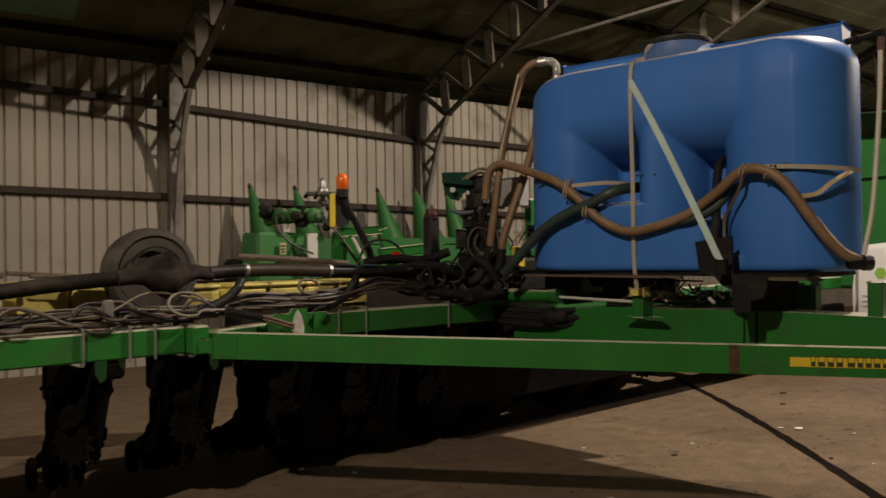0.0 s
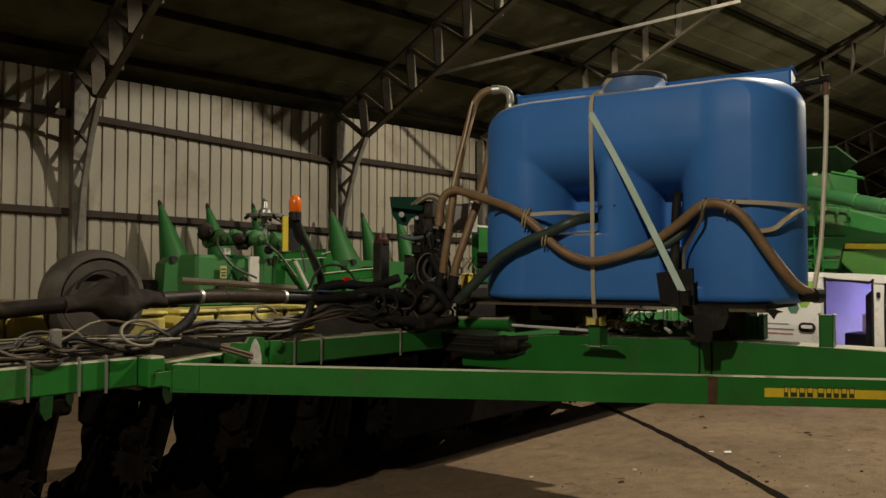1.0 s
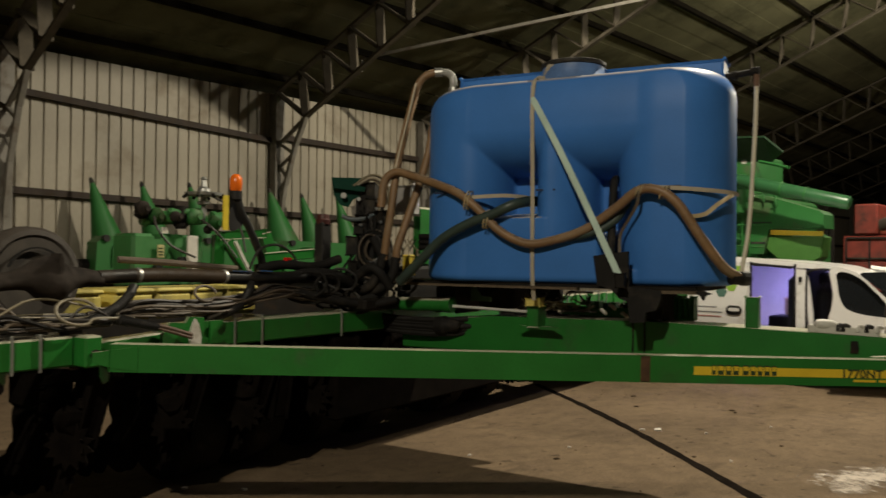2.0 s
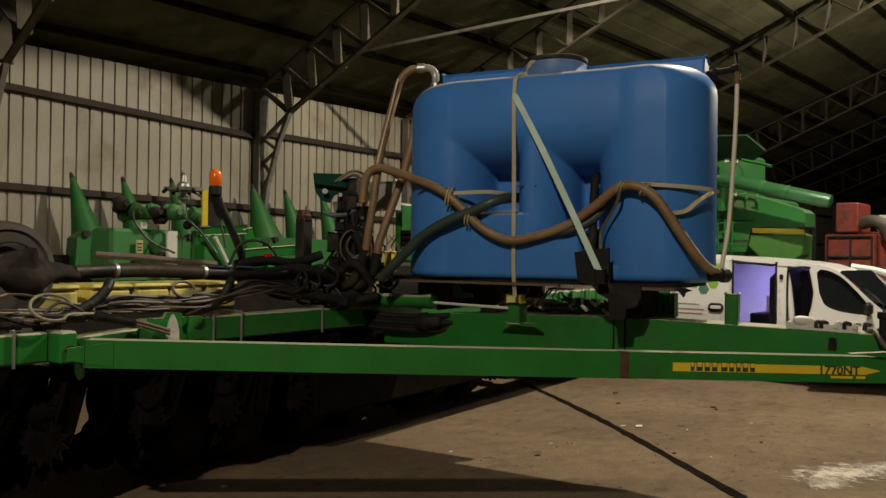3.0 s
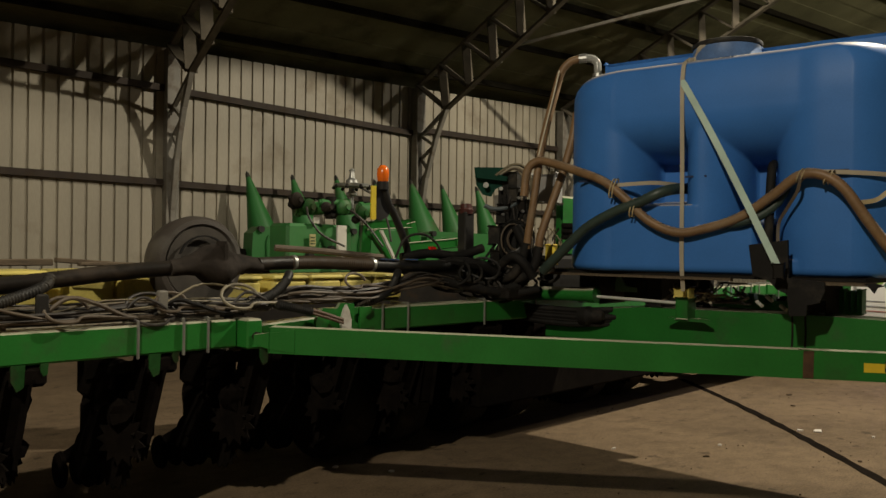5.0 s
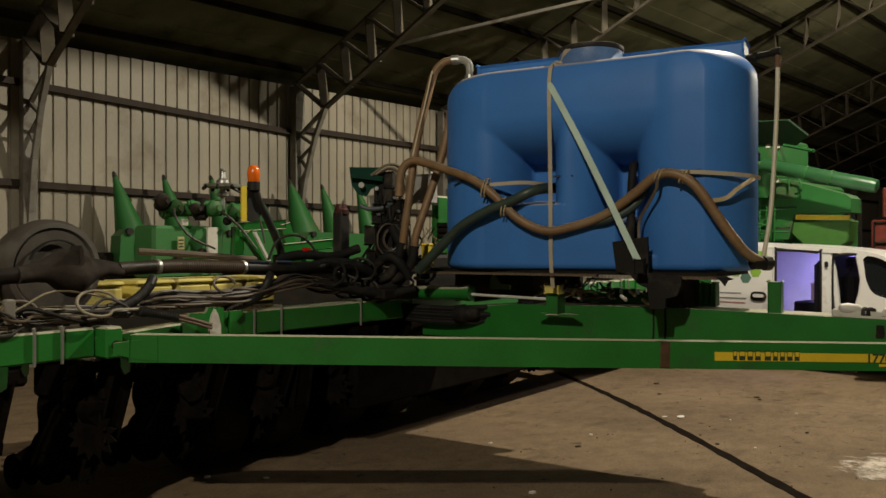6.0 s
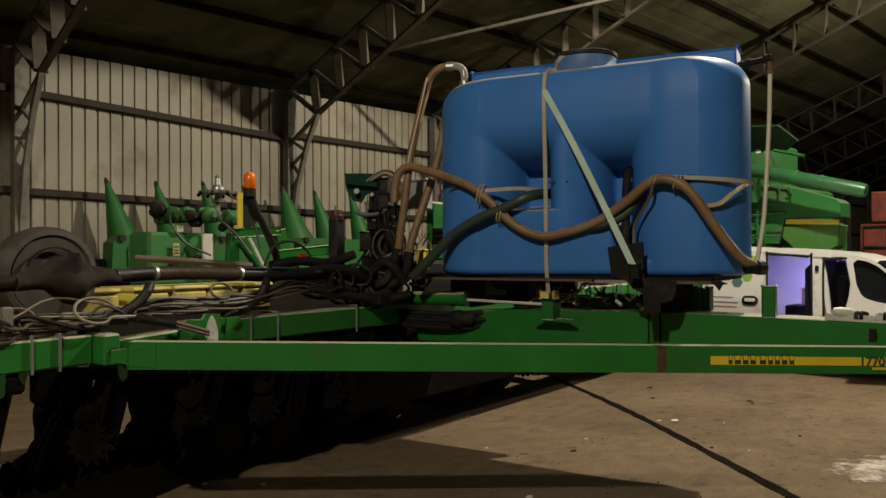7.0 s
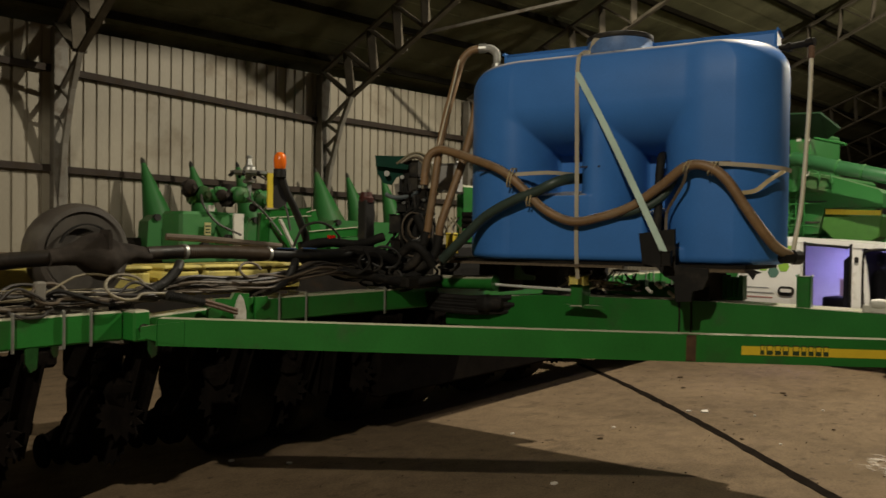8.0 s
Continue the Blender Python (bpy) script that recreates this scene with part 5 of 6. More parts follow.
# green gear frame behind the toolbar
bm = B()
box(bm, V(3.2, 6.95, 1.72), (0.72, 0.3, 0.46), BM, 0.025)
part("gear_frame", bm, GREEN_DULL, planter)
bm = B()
box(bm, V(3.4, 6.74, 1.78), (0.11, 0.02, 0.32), BM, 0.004)
part("white_plate", bm, WHITE_PLATE, planter, "white painted plate")
bm = B()
box(bm, V(3.115, 6.755, 1.8), (0.065, 0.008, 0.11), BM, 0.002)
part("sticker", bm, mat("yellowed_sticker", (0.4, 0.36, 0.16), 0.6), planter, "yellowed unreadable sticker")
for dz in (0.025, -0.005, -0.03):
    bm = B()
    box(bm, V(3.115, 6.75, 1.8 + dz), (0.045, 0.004, 0.012), BM)
    part("sticker_print", bm, DECAL_INK, planter)
bm = B()
box(bm, V(3.15, 6.76, 1.98), (0.06, 0.02, 0.055), BM, 0.002)
part("white_tag", bm, WHITE_PLATE, planter, "white tag")
for a, z in ((3.3, 1.72), (3.08, 1.66)):
    bm = B()
    rod(bm, V(a, 6.77, z), V(a + 0.01, 6.72, z), 0.035, None, 14)
    part("black_boss", bm, BLACK_PLASTIC, planter, smooth=True)
for p0, p1, r, m_ in ((V(3.0, 6.9, 2.08), V(3.3, 6.86, 2.1), 0.06, GREEN_DULL), (V(3.3, 6.86, 2.1), V(3.52, 6.82, 2.12), 0.075, GREEN_DULL), (V(3.02, 6.88, 2.1), V(2.98, 6.85, 2.2), 0.06, DARK_STEEL),
                      (V(3.32, 6.8, 2.0), V(3.32, 6.8, 2.2), 0.05, DARK_STEEL), (V(3.62, 6.82, 2.08), V(3.75, 6.8, 2.1), 0.07, GREEN_DULL), (V(3.2, 6.8, 2.14), V(3.4, 6.77, 2.15), 0.03, GREEN_DULL)):
    bm = B()
    rod(bm, p0, p1, r, None, 16)
    d = (p1 - p0).normalized()
    rod(bm, p0 + d * 0.02, p0 + d * 0.05, r * 1.25, None, 16)
    part("pump_body", bm, m_, planter, smooth=True)
for c, r, w, m_ in ((V(3.08, 6.8, 2.1), 0.075, 0.05, SOIL_GREEN), (V(3.42, 6.78, 2.11), 0.075, 0.06, GREEN_DULL), (V(3.24, 6.78, 2.1), 0.05, 0.06, PIPE_CRUST), (V(3.62, 6.78, 2.06), 0.07, 0.05, SOIL_GREEN), (V(2.96, 6.8, 2.16), 0.065, 0.05, PIPE_CRUST), (V(3.54, 6.76, 2.0), 0.04, 0.05, DARK_STEEL)):
    bm = B()
    lathe(bm, [(0, r * 0.3), (0.004, r * 0.9), (w * 0.3, r), (w * 0.7, r), (w, r * 0.8), (w + 0.02, r * 0.4), (w + 0.04, r * 0.38)], c, c + V(0.25, -0.97, 0), 18)
    part("pump_flange", bm, m_, planter, smooth=True)
for u in range(6):
    bm = B()
    rod(bm, V(2.92 + 0.11 * u, 6.805 + 0.016 * u, 1.9), V(2.923 + 0.11 * u, 6.79 + 0.016 * u, 1.9), 0.014, None, 8)
    part("bolt_head", bm, DARK_STEEL, planter)
for pts in ([V(3.05, 6.75, 2.1), V(3.0, 6.6, 2.0), V(3.1, 6.55, 1.85), V(3.3, 6.5, 1.75)], [V(3.45, 6.72, 2.1), V(3.5, 6.6, 2.02), V(3.62, 6.58, 1.9), V(3.7, 6.5, 1.75)], [V(3.56, 6.7, 2.3), V(3.7, 6.62, 2.2), V(3.8, 6.6, 2.0), V(3.82, 6.55, 1.8)]):
    bm = B()
    tube(bm, pts, 0.01, 8, 6)
    part("feed_line", bm, CABLE_DARK, planter, smooth=True)
GX = V(3.56, 6.84, 0)
bm = B()
lathe(bm, [(0, 0.02), (0.17, 0.02), (0.18, 0.055), (0.205, 0.055), (0.215, 0.03), (0.25, 0.028), (0.258, 0.165), (0.285, 0.17), (0.29, 0.06), (0.32, 0.055), (0.34, 0.03), (0.4, 0.02), (0.41, 0.032), (0.43, 0.012)], GX + Z * 2.05, GX + Z * 2.6, 18)
part("distributor_head", bm, ZINC, planter, "bright metal distributor head", smooth=True)
for k in range(8):
    q = k * math.pi / 4
    bm = B()
    rod(bm, GX + V(0.15 * math.cos(q), 0.15 * math.sin(q), 2.325), GX + V(0.185 * math.cos(q), 0.185 * math.sin(q), 2.29), 0.016, None, 8)
    part("outlet", bm, DARK_STEEL, planter)
for p in ([V(3.7, 6.85, 1.55), V(3.72, 6.85, 1.95)], [V(3.72, 6.85, 1.95), V(4.15, 6.75, 1.98)], [V(4.15, 6.75, 1.98), V(4.25, 6.7, 1.6)], [V(3.78, 6.8, 1.9), V(3.98, 6.75, 1.6)], [V(4.1, 6.7, 1.75), V(4.6, 6.6, 1.8)]):
    bm = B()
    bar(bm, p[0], p[1], 0.08, 0.1, 0.008, V(0.2, 1, 0))
    part("frame_bar", bm, GREEN, planter)
bm = B()
bar(bm, V(3.8, 6.7, 1.9), V(3.95, 6.68, 1.62), 0.02, 0.03, 0.003, V(0, 1, 0))
part("pale_edge", bm, WHITE_PLATE, planter)
bm = B()
tube(bm, [V(2.5, 6.2, 1.73), V(2.85, 6.15, 1.71), V(3.2, 6.12, 1.68), V(3.45, 6.1, 1.66)], 0.026, 8, 4)
part("wooden_pole", bm, mat("grey_wooden_pole", (0.12, 0.092, 0.07), 0.85, vary=0.3), planter, "grey wooden pole", smooth=True)


def toothed_disc(bm, c, axis, r, teeth, depth, thick):
    ax = Vector(axis).normalized()
    ux = ax.cross(Z).normalized()
    uy = ux.cross(ax)
    poly = []
    for k in range(teeth * 2):
        q = math.pi * k / teeth
        rr = r if k % 2 else r - depth
        poly.append((rr * math.cos(q), rr * math.sin(q)))
    return prism(bm, poly, Vector(c) - ax * thick / 2, ux, uy, thick)


def clod(bm, c, r, rnd, squash=(1, 1, 1)):
    """A rough lump of crusted soil."""
    q = bmesh.ops.create_icosphere(bm, subdivisions=2, radius=1)
    for v in q["verts"]:
        k = r * rnd.uniform(0.75, 1.2)
        v.co = Vector(c) + BM @ Vector((v.co.x * k * squash[0], v.co.y * k * squash[1], v.co.z * k * squash[2]))
    return bm


def row_unit(a, near, hopper, rnd):
    if near:
        a += 0.09
    if hopper:
        top = 1.575 if a < -1.5 else 1.52
        for e in (-0.17, 0.165):
            hop = B()
            box(hop, Q(a + e, 0.76, top - 0.125), (0.31, 0.44, 0.2), BM, 0.03)
            body = part("seed_hopper", hop, YELLOW_BOX, planter, "yellow seed hopper")
            hop = B()
            box(hop, Q(a + e, 0.76, top - 0.015), (0.32, 0.46, 0.035), BM, 0.014)
            part("hopper_lid", hop, YELLOW_BOX, body)
    # units past the near ones are made bulkier to keep the floor beneath dark
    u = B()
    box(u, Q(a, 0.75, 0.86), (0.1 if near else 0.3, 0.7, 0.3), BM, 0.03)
    unit = part("row_unit", u, SHADED_SOIL_STEEL, planter, "soil-crusted row unit")
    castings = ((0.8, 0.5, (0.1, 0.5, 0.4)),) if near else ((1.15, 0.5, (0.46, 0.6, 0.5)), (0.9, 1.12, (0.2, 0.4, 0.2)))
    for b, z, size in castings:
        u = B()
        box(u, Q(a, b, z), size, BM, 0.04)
        part("unit_casting", u, SHADED_SOIL_STEEL, unit)
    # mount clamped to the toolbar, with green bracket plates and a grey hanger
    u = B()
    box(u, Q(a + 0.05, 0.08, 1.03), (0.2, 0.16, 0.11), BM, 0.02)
    part("mount", u, SHADED_SOIL_STEEL, unit)
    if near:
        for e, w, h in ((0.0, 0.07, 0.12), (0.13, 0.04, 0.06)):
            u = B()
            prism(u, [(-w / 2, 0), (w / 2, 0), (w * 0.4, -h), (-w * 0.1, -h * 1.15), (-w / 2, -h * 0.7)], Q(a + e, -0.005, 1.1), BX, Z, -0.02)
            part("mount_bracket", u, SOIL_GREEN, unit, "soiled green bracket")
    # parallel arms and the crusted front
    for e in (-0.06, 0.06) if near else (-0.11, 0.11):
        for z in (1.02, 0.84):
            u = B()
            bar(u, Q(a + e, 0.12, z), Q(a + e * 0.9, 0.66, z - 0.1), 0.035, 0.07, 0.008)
            part("parallel_arm", u, SHADED_SOIL_STEEL, unit)
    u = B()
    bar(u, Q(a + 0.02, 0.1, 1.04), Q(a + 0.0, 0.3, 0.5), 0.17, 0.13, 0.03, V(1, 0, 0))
    part("shank", u, SHADED_SOIL_STEEL, unit)
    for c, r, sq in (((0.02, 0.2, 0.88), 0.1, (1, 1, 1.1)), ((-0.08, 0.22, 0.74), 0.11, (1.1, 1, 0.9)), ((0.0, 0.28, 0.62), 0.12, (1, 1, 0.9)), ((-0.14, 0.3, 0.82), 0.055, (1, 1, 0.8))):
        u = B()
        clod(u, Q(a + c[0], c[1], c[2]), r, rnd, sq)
        part("soil_crust", u, SHADED_SOIL_STEEL, unit, "crusted soil on the row unit")
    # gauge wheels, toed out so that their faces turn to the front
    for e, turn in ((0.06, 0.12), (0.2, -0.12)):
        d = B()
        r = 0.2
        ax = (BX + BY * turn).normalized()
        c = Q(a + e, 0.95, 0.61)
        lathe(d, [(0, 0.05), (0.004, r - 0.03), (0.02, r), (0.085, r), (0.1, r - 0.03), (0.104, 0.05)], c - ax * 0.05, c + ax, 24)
        wheel = part("gauge_wheel", d, SHADED_SOIL_STEEL, unit, "soil-caked gauge wheel", smooth=True)
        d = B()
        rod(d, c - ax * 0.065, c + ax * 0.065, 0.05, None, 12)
        part("wheel_hub", d, SHADED_SOIL_STEEL, wheel)
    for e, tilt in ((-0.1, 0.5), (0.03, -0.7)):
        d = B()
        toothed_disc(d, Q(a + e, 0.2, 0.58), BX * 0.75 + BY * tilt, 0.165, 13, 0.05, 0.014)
        part("trash_wheel", d, SHADED_SOIL_STEEL, unit)
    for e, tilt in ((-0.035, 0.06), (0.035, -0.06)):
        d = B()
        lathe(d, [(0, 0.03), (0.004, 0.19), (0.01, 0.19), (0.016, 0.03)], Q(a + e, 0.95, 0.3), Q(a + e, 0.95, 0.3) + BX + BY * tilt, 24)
        part("opener_disc", d, SHADED_SOIL_STEEL, unit)
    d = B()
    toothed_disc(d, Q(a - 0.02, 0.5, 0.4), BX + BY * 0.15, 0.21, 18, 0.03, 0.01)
    part("coulter", d, SHADED_SOIL_STEEL, unit)
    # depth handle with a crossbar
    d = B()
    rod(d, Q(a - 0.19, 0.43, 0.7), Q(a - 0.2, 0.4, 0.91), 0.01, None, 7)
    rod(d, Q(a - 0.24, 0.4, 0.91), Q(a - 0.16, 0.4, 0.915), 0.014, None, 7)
    part("depth_handle", d, SHADED_SOIL_STEEL, unit)
    # broad arm added to close the lit gap between toolbar and low beam
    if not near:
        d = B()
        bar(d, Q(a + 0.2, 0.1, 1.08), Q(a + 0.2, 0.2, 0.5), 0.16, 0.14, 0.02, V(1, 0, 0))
        part("opener_arm", d, SHADED_SOIL_STEEL, unit)
    for e in (-0.06, 0.06):
        d = B()
        lathe(d, [(0, 0.02), (0.004, 0.12), (0.03, 0.13), (0.034, 0.02)], Q(a + e, 1.4, 0.13), Q(a + e + 1, 1.4, 0.13), 18)
        part("closing_wheel", d, SHADED_SOIL_STEEL, unit)
    d = B()
    bar(d, Q(a, 0.95, 0.42), Q(a, 1.42, 0.2), 0.06, 0.08, 0.01)
    part("tail_arm", d, SHADED_SOIL_STEEL, unit)


# beam added under the right wing to block lamp light and keep it black
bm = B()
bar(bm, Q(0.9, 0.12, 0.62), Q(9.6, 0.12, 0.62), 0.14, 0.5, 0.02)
part("opener_beam", bm, SHADED_SOIL_STEEL, planter, "added near-black beam that darkens the space under the toolbar")
# tyres, beams and arms added below the centre section to shade the floor
for a in (-0.1, 0.5, 1.3, 2.0, 3.3, 4.1):
    bm = B()
    lathe(bm, [(0, 0.22), (0, 0.4), (0.04, 0.45), (0.2, 0.46), (0.36, 0.45), (0.4, 0.4), (0.4, 0.22)], Q(a - 0.2, 0.85, 0.46), Q(a + 1, 0.85, 0.46), 24)
    tyre = part("carriage_tyre", bm, BLACK, planter, "muddy black carriage tyre", smooth=True)
    bm = B()
    rod(bm, Q(a - 0.12, 0.85, 0.46), Q(a + 0.12, 0.85, 0.46), 0.23, None, 18)
    part("carriage_rim", bm, SHADED_SOIL_STEEL, tyre, "soil-crusted rim")
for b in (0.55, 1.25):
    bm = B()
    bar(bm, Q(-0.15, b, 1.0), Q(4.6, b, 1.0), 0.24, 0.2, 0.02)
    part("carriage_beam", bm, SHADED_SOIL_STEEL, planter, "added near-black beam shading the floor under the planter")
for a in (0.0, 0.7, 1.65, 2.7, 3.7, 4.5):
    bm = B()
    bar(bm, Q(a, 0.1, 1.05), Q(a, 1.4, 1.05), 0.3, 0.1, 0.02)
    part("carriage_arm", bm, SHADED_SOIL_STEEL, planter, "added near-black arm shading the floor under the planter")
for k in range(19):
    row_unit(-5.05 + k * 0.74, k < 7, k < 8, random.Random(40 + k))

# ---------------------------------------------------------------- corn header by the wall
header = thing("corn_header", (7.5, 12.0, 0), "green corn header with pointed snouts stored along the wall", "corn header")
bm = B()
box(bm, (7.4, 12.1, 0.95), (6.0, 0.7, 1.5), None, 0.06)
part("header_frame", bm, DARK_STEEL, header, "dark underframe")
for k, (xx, zz) in enumerate(((4.9, 2.95), (5.7, 2.95), (6.53, 3.0), (7.32, 2.97), (8.12, 3.02), (8.84, 2.97), (9.7, 2.98))):
    bm = B()
    wide = 1.25 if k == 4 else 1.0
    base, tip = V(xx + 0.3, 12.25, 1.35), V(xx, 12.6, zz)
    ln = (tip - base).length
    lathe(bm, [(0, 0.33 * wide), (ln * 0.3, 0.27 * wide), (ln * 0.6, 0.16 * wide), (ln * 0.85, 0.07 * wide), (ln * 0.95, 0.035), (ln, 0.012)], base, tip, 20)
    snout = part("snout", bm, GREEN_FAR, header, smooth=True)
    bm = B()
    lathe(bm, [(0, 0.04), (0.06, 0.032), (0.1, 0.008)], tip - (tip - base).normalized() * 0.09, tip + (tip - base).normalized() * 0.1, 10)
    part("snout_tip", bm, BLACK_PLASTIC, snout, "dark snout tip", smooth=True)
for xx in (5.3, 6.9, 8.5):
    bm = B()
    prism(bm, [(-0.75, -0.5), (0.75, -0.5), (0.75, 0.06), (0.68, 0.12), (-0.6, 0.14), (-0.72, 0.04)], (xx, 11.55, 1.9), (1, 0, 0), (0, 0, 1), -0.35)
    hood = part("row_hood", bm, GREEN_FAR, header)
    bm = B()
    tube(bm, [(xx - 0.5, 11.53, 1.6), (xx - 0.5, 11.53, 1.85), (xx - 0.4, 11.53, 1.93), (xx - 0.1, 11.53, 1.93)], 0.014, 6, 4)
    part("hood_bead", bm, GREEN_FAR, hood)
    bm = B()
    rod(bm, (xx - 0.6, 11.5, 2.0), (xx - 0.6, 11.6, 2.0), 0.05, None, 12)
    part("hood_knob", bm, BLACK_PLASTIC, hood, "black hood knob", smooth=True)

# ---------------------------------------------------------------- van
VXW = 11.4
van = thing("panel_van", (12.25, 4.2, 0), "white delivery van with side and front doors open", "van")


def side(bm, poly, x=VXW, depth=0.04):
    """A panel of the van's near side, given as (y, z)."""
    return prism(bm, [(-y, z) for y, z in poly], (x, 0, 0), (0, -1, 0), (0, 0, 1), -depth)


def van_round(y0, y1, z0, z1, r, n=5):
    return [((y0 + y1) / 2 + py, (z0 + z1) / 2 + pz) for py, pz in rounded(abs(y1 - y0), z1 - z0, r, n)]


bm = B()
side(bm, [(6.02, 0.42), (5.04, 0.42), (5.04, 1.77), (5.1, 1.8), (5.85, 1.8), (5.97, 1.7), (6.03, 1.2)])
part("rear_quarter", bm, WHITE_CAR, van)
bm = B()
side(bm, [(5.92, 0.5), (5.06, 0.5), (5.06, 1.74), (5.84, 1.74), (5.9, 1.64)], VXW - 0.07, 0.035)
sliding = part("sliding_door", bm, WHITE_CAR, van)
bm = B()
side(bm, van_round(5.38, 5.14, 0.97, 1.11, 0.068, 6), VXW - 0.078, 0.008)
part("handle_bowl", bm, BLACK_PLASTIC, sliding, "dark handle bowl")
bm = B()
side(bm, van_round(5.34, 5.18, 1.025, 1.075, 0.024, 3), VXW - 0.09, 0.012)
part("handle", bm, WHITE_CAR, sliding)
bm = B()
side(bm, van_round(5.52, 5.13, 1.5, 1.7, 0.05), VXW - 0.0735, 0.003)
part("lime_panel", bm, LIME, sliding, "lime green decal")


def hexagon(y, z, r):
    return [(y + r * math.cos(k * math.pi / 3), z + r * math.sin(k * math.pi / 3)) for k in range(6)]


for y, z, r, m_ in ((5.3, 1.4, 0.085, LIME), (5.6, 1.4, 0.085, LIME), (5.45, 1.31, 0.085, TEAL)):
    bm = B()
    side(bm, hexagon(y, z, r), VXW - 0.0735, 0.003)
    part("hexagon_decal", bm, m_, sliding, "hexagon decal")
for k, (z, w, m_) in enumerate(((1.07, 0.34, PRINT), (0.995, 0.42, PRINT), (0.93, 0.4, PRINT_RED))):
    bm = B()
    side(bm, [(5.86, z), (5.86 - w, z), (5.86 - w, z + 0.015), (5.86, z + 0.015)], VXW - 0.0735, 0.003)
    part("print_bar", bm, m_, sliding, "unreadable line of print")
bm = B()
side(bm, [(6.02, 0.3), (2.6, 0.3), (2.6, 0.5), (6.02, 0.5)], VXW - 0.004)
part("sill", bm, WHITE_CAR, van)
bm = B()
side(bm, [(4.42, 0.42), (4.26, 0.42), (4.24, 1.0), (4.27, 1.72), (4.4, 1.72)], VXW - 0.002)
pillar = part("centre_pillar", bm, WHITE_CAR, van)
bm = B()
side(bm, van_round(4.36, 4.31, 1.48, 1.56, 0.02, 3), VXW - 0.016, 0.012)
part("latch", bm, BLACK_PLASTIC, pillar)
bm = B()
tube(bm, [(VXW - 0.01, 5.03, 0.5), (VXW - 0.01, 5.03, 1.66), (VXW - 0.01, 4.98, 1.715), (VXW - 0.01, 4.45, 1.69), (VXW - 0.01, 4.41, 1.64), (VXW - 0.01, 4.41, 0.5)], 0.016, 6, 4)
part("door_seal", bm, BLACK, van, "black door seal")
bm = B()
tube(bm, [(VXW - 0.01, 4.25, 0.5), (VXW - 0.01, 4.25, 1.5), (VXW - 0.01, 4.2, 1.64), (VXW - 0.01, 3.95, 1.66), (VXW - 0.01, 3.6, 1.55)], 0.016, 6, 4)
part("door_seal", bm, BLACK, van, "black door seal")
roof_line = [(5.9, 1.72), (5.8, 1.79), (5.4, 1.83), (5.09, 1.825), (4.68, 1.795), (4.29, 1.765), (4.03, 1.735), (3.82, 1.675), (3.61, 1.565), (3.44, 1.43), (3.28, 1.28), (3.13, 1.17)]
rail_low = [(3.2, 1.14), (3.4, 1.3), (3.6, 1.45), (3.8, 1.57), (3.95, 1.64), (4.2, 1.675), (4.49, 1.69), (5.04, 1.755), (5.85, 1.72)]
bm = B()
side(bm, [(v.x, v.y) for v in curve_points([(y, z, 0) for y, z in roof_line], 3)] + [(v.x, v.y) for v in curve_points([(y, z, 0) for y, z in rail_low], 2)], VXW - 0.01, 0.06)
part("roof_rail", bm, WHITE_CAR, van)
bm = B()
side(bm, [(5.02, 1.75), (4.45, 1.685), (4.45, 1.665), (5.02, 1.725)], VXW - 0.014, 0.02)
part("door_track", bm, BLACK_PLASTIC, van, "dark door track")
bm = B()
upper = [(-5.95, 1.74), (-5.8, 1.8), (-5.2, 1.815), (-4.68, 1.785), (-4.29, 1.75), (-4.03, 1.715), (-3.82, 1.65), (-3.6, 1.53)]
prism(bm, upper + [(a, z - 0.05) for a, z in upper[::-1]], (VXW + 0.05, 0, 0), (0, -1, 0), (0, 0, 1), -1.57)
part("roof", bm, WHITE_CAR, van)
bm = B()
box(bm, (VXW + 1.66, 5.13, 1.09), (0.04, 1.7, 1.3), None, 0.01)
part("far_side", bm, VAN_LINING, van, "pale inner lining")
bm = B()
tube(bm, [(VXW + 1.62, 5.0, 0.55), (VXW + 1.6, 4.9, 0.95), (VXW + 1.6, 4.6, 1.12), (VXW + 1.6, 4.25, 1.05), (VXW + 1.6, 4.1, 0.8)], 0.03, 8, 6)
part("wheel_arch_trim", bm, VAN_LINING, van)
bm = B()
tube(bm, [(VXW + 1.62, 4.72, 1.7), (VXW + 1.62, 4.66, 1.5), (VXW + 1.62, 4.7, 1.3)], 0.018, 6, 5)
part("lining_rib", bm, VAN_LINING, van)
bm = B()
box(bm, (VXW + 0.85, 4.4, 0.5), (1.6, 3.0, 0.06))
part("load_floor", bm, INTERIOR, van, "dark load floor")
bm = B()
box(bm, (VXW + 0.85, 5.98, 1.1), (1.6, 0.04, 1.4), None, 0.01)
part("rear_door", bm, WHITE_CAR, van)
bm = B()
box(bm, (VXW + 0.95, 4.5, 1.7), (0.12, 0.6, 0.02), None, 0.004)
part("interior_lamp", bm, mat("violet_lamp", (0.5, 0.5, 0.6), 0.5, emit=(0.45, 0.38, 1.0), strength=120.0), van, "violet glowing interior lamp")
for y0 in (4.16,):
    bm = B()
    box(bm, (VXW + 0.55, y0, 0.95), (0.5, 0.14, 0.9), None, 0.06)
    seat = part("seat_back", bm, INTERIOR, van, "dark seat back")
    bm = B()
    box(bm, (VXW + 0.55, y0 + 0.02, 1.52), (0.28, 0.1, 0.2), None, 0.04)
    part("headrest", bm, INTERIOR, seat, "dark headrest")
bm = B()
box(bm, (VXW + 0.86, 4.3, 1.08), (1.5, 0.04, 1.24), None, 0.015)
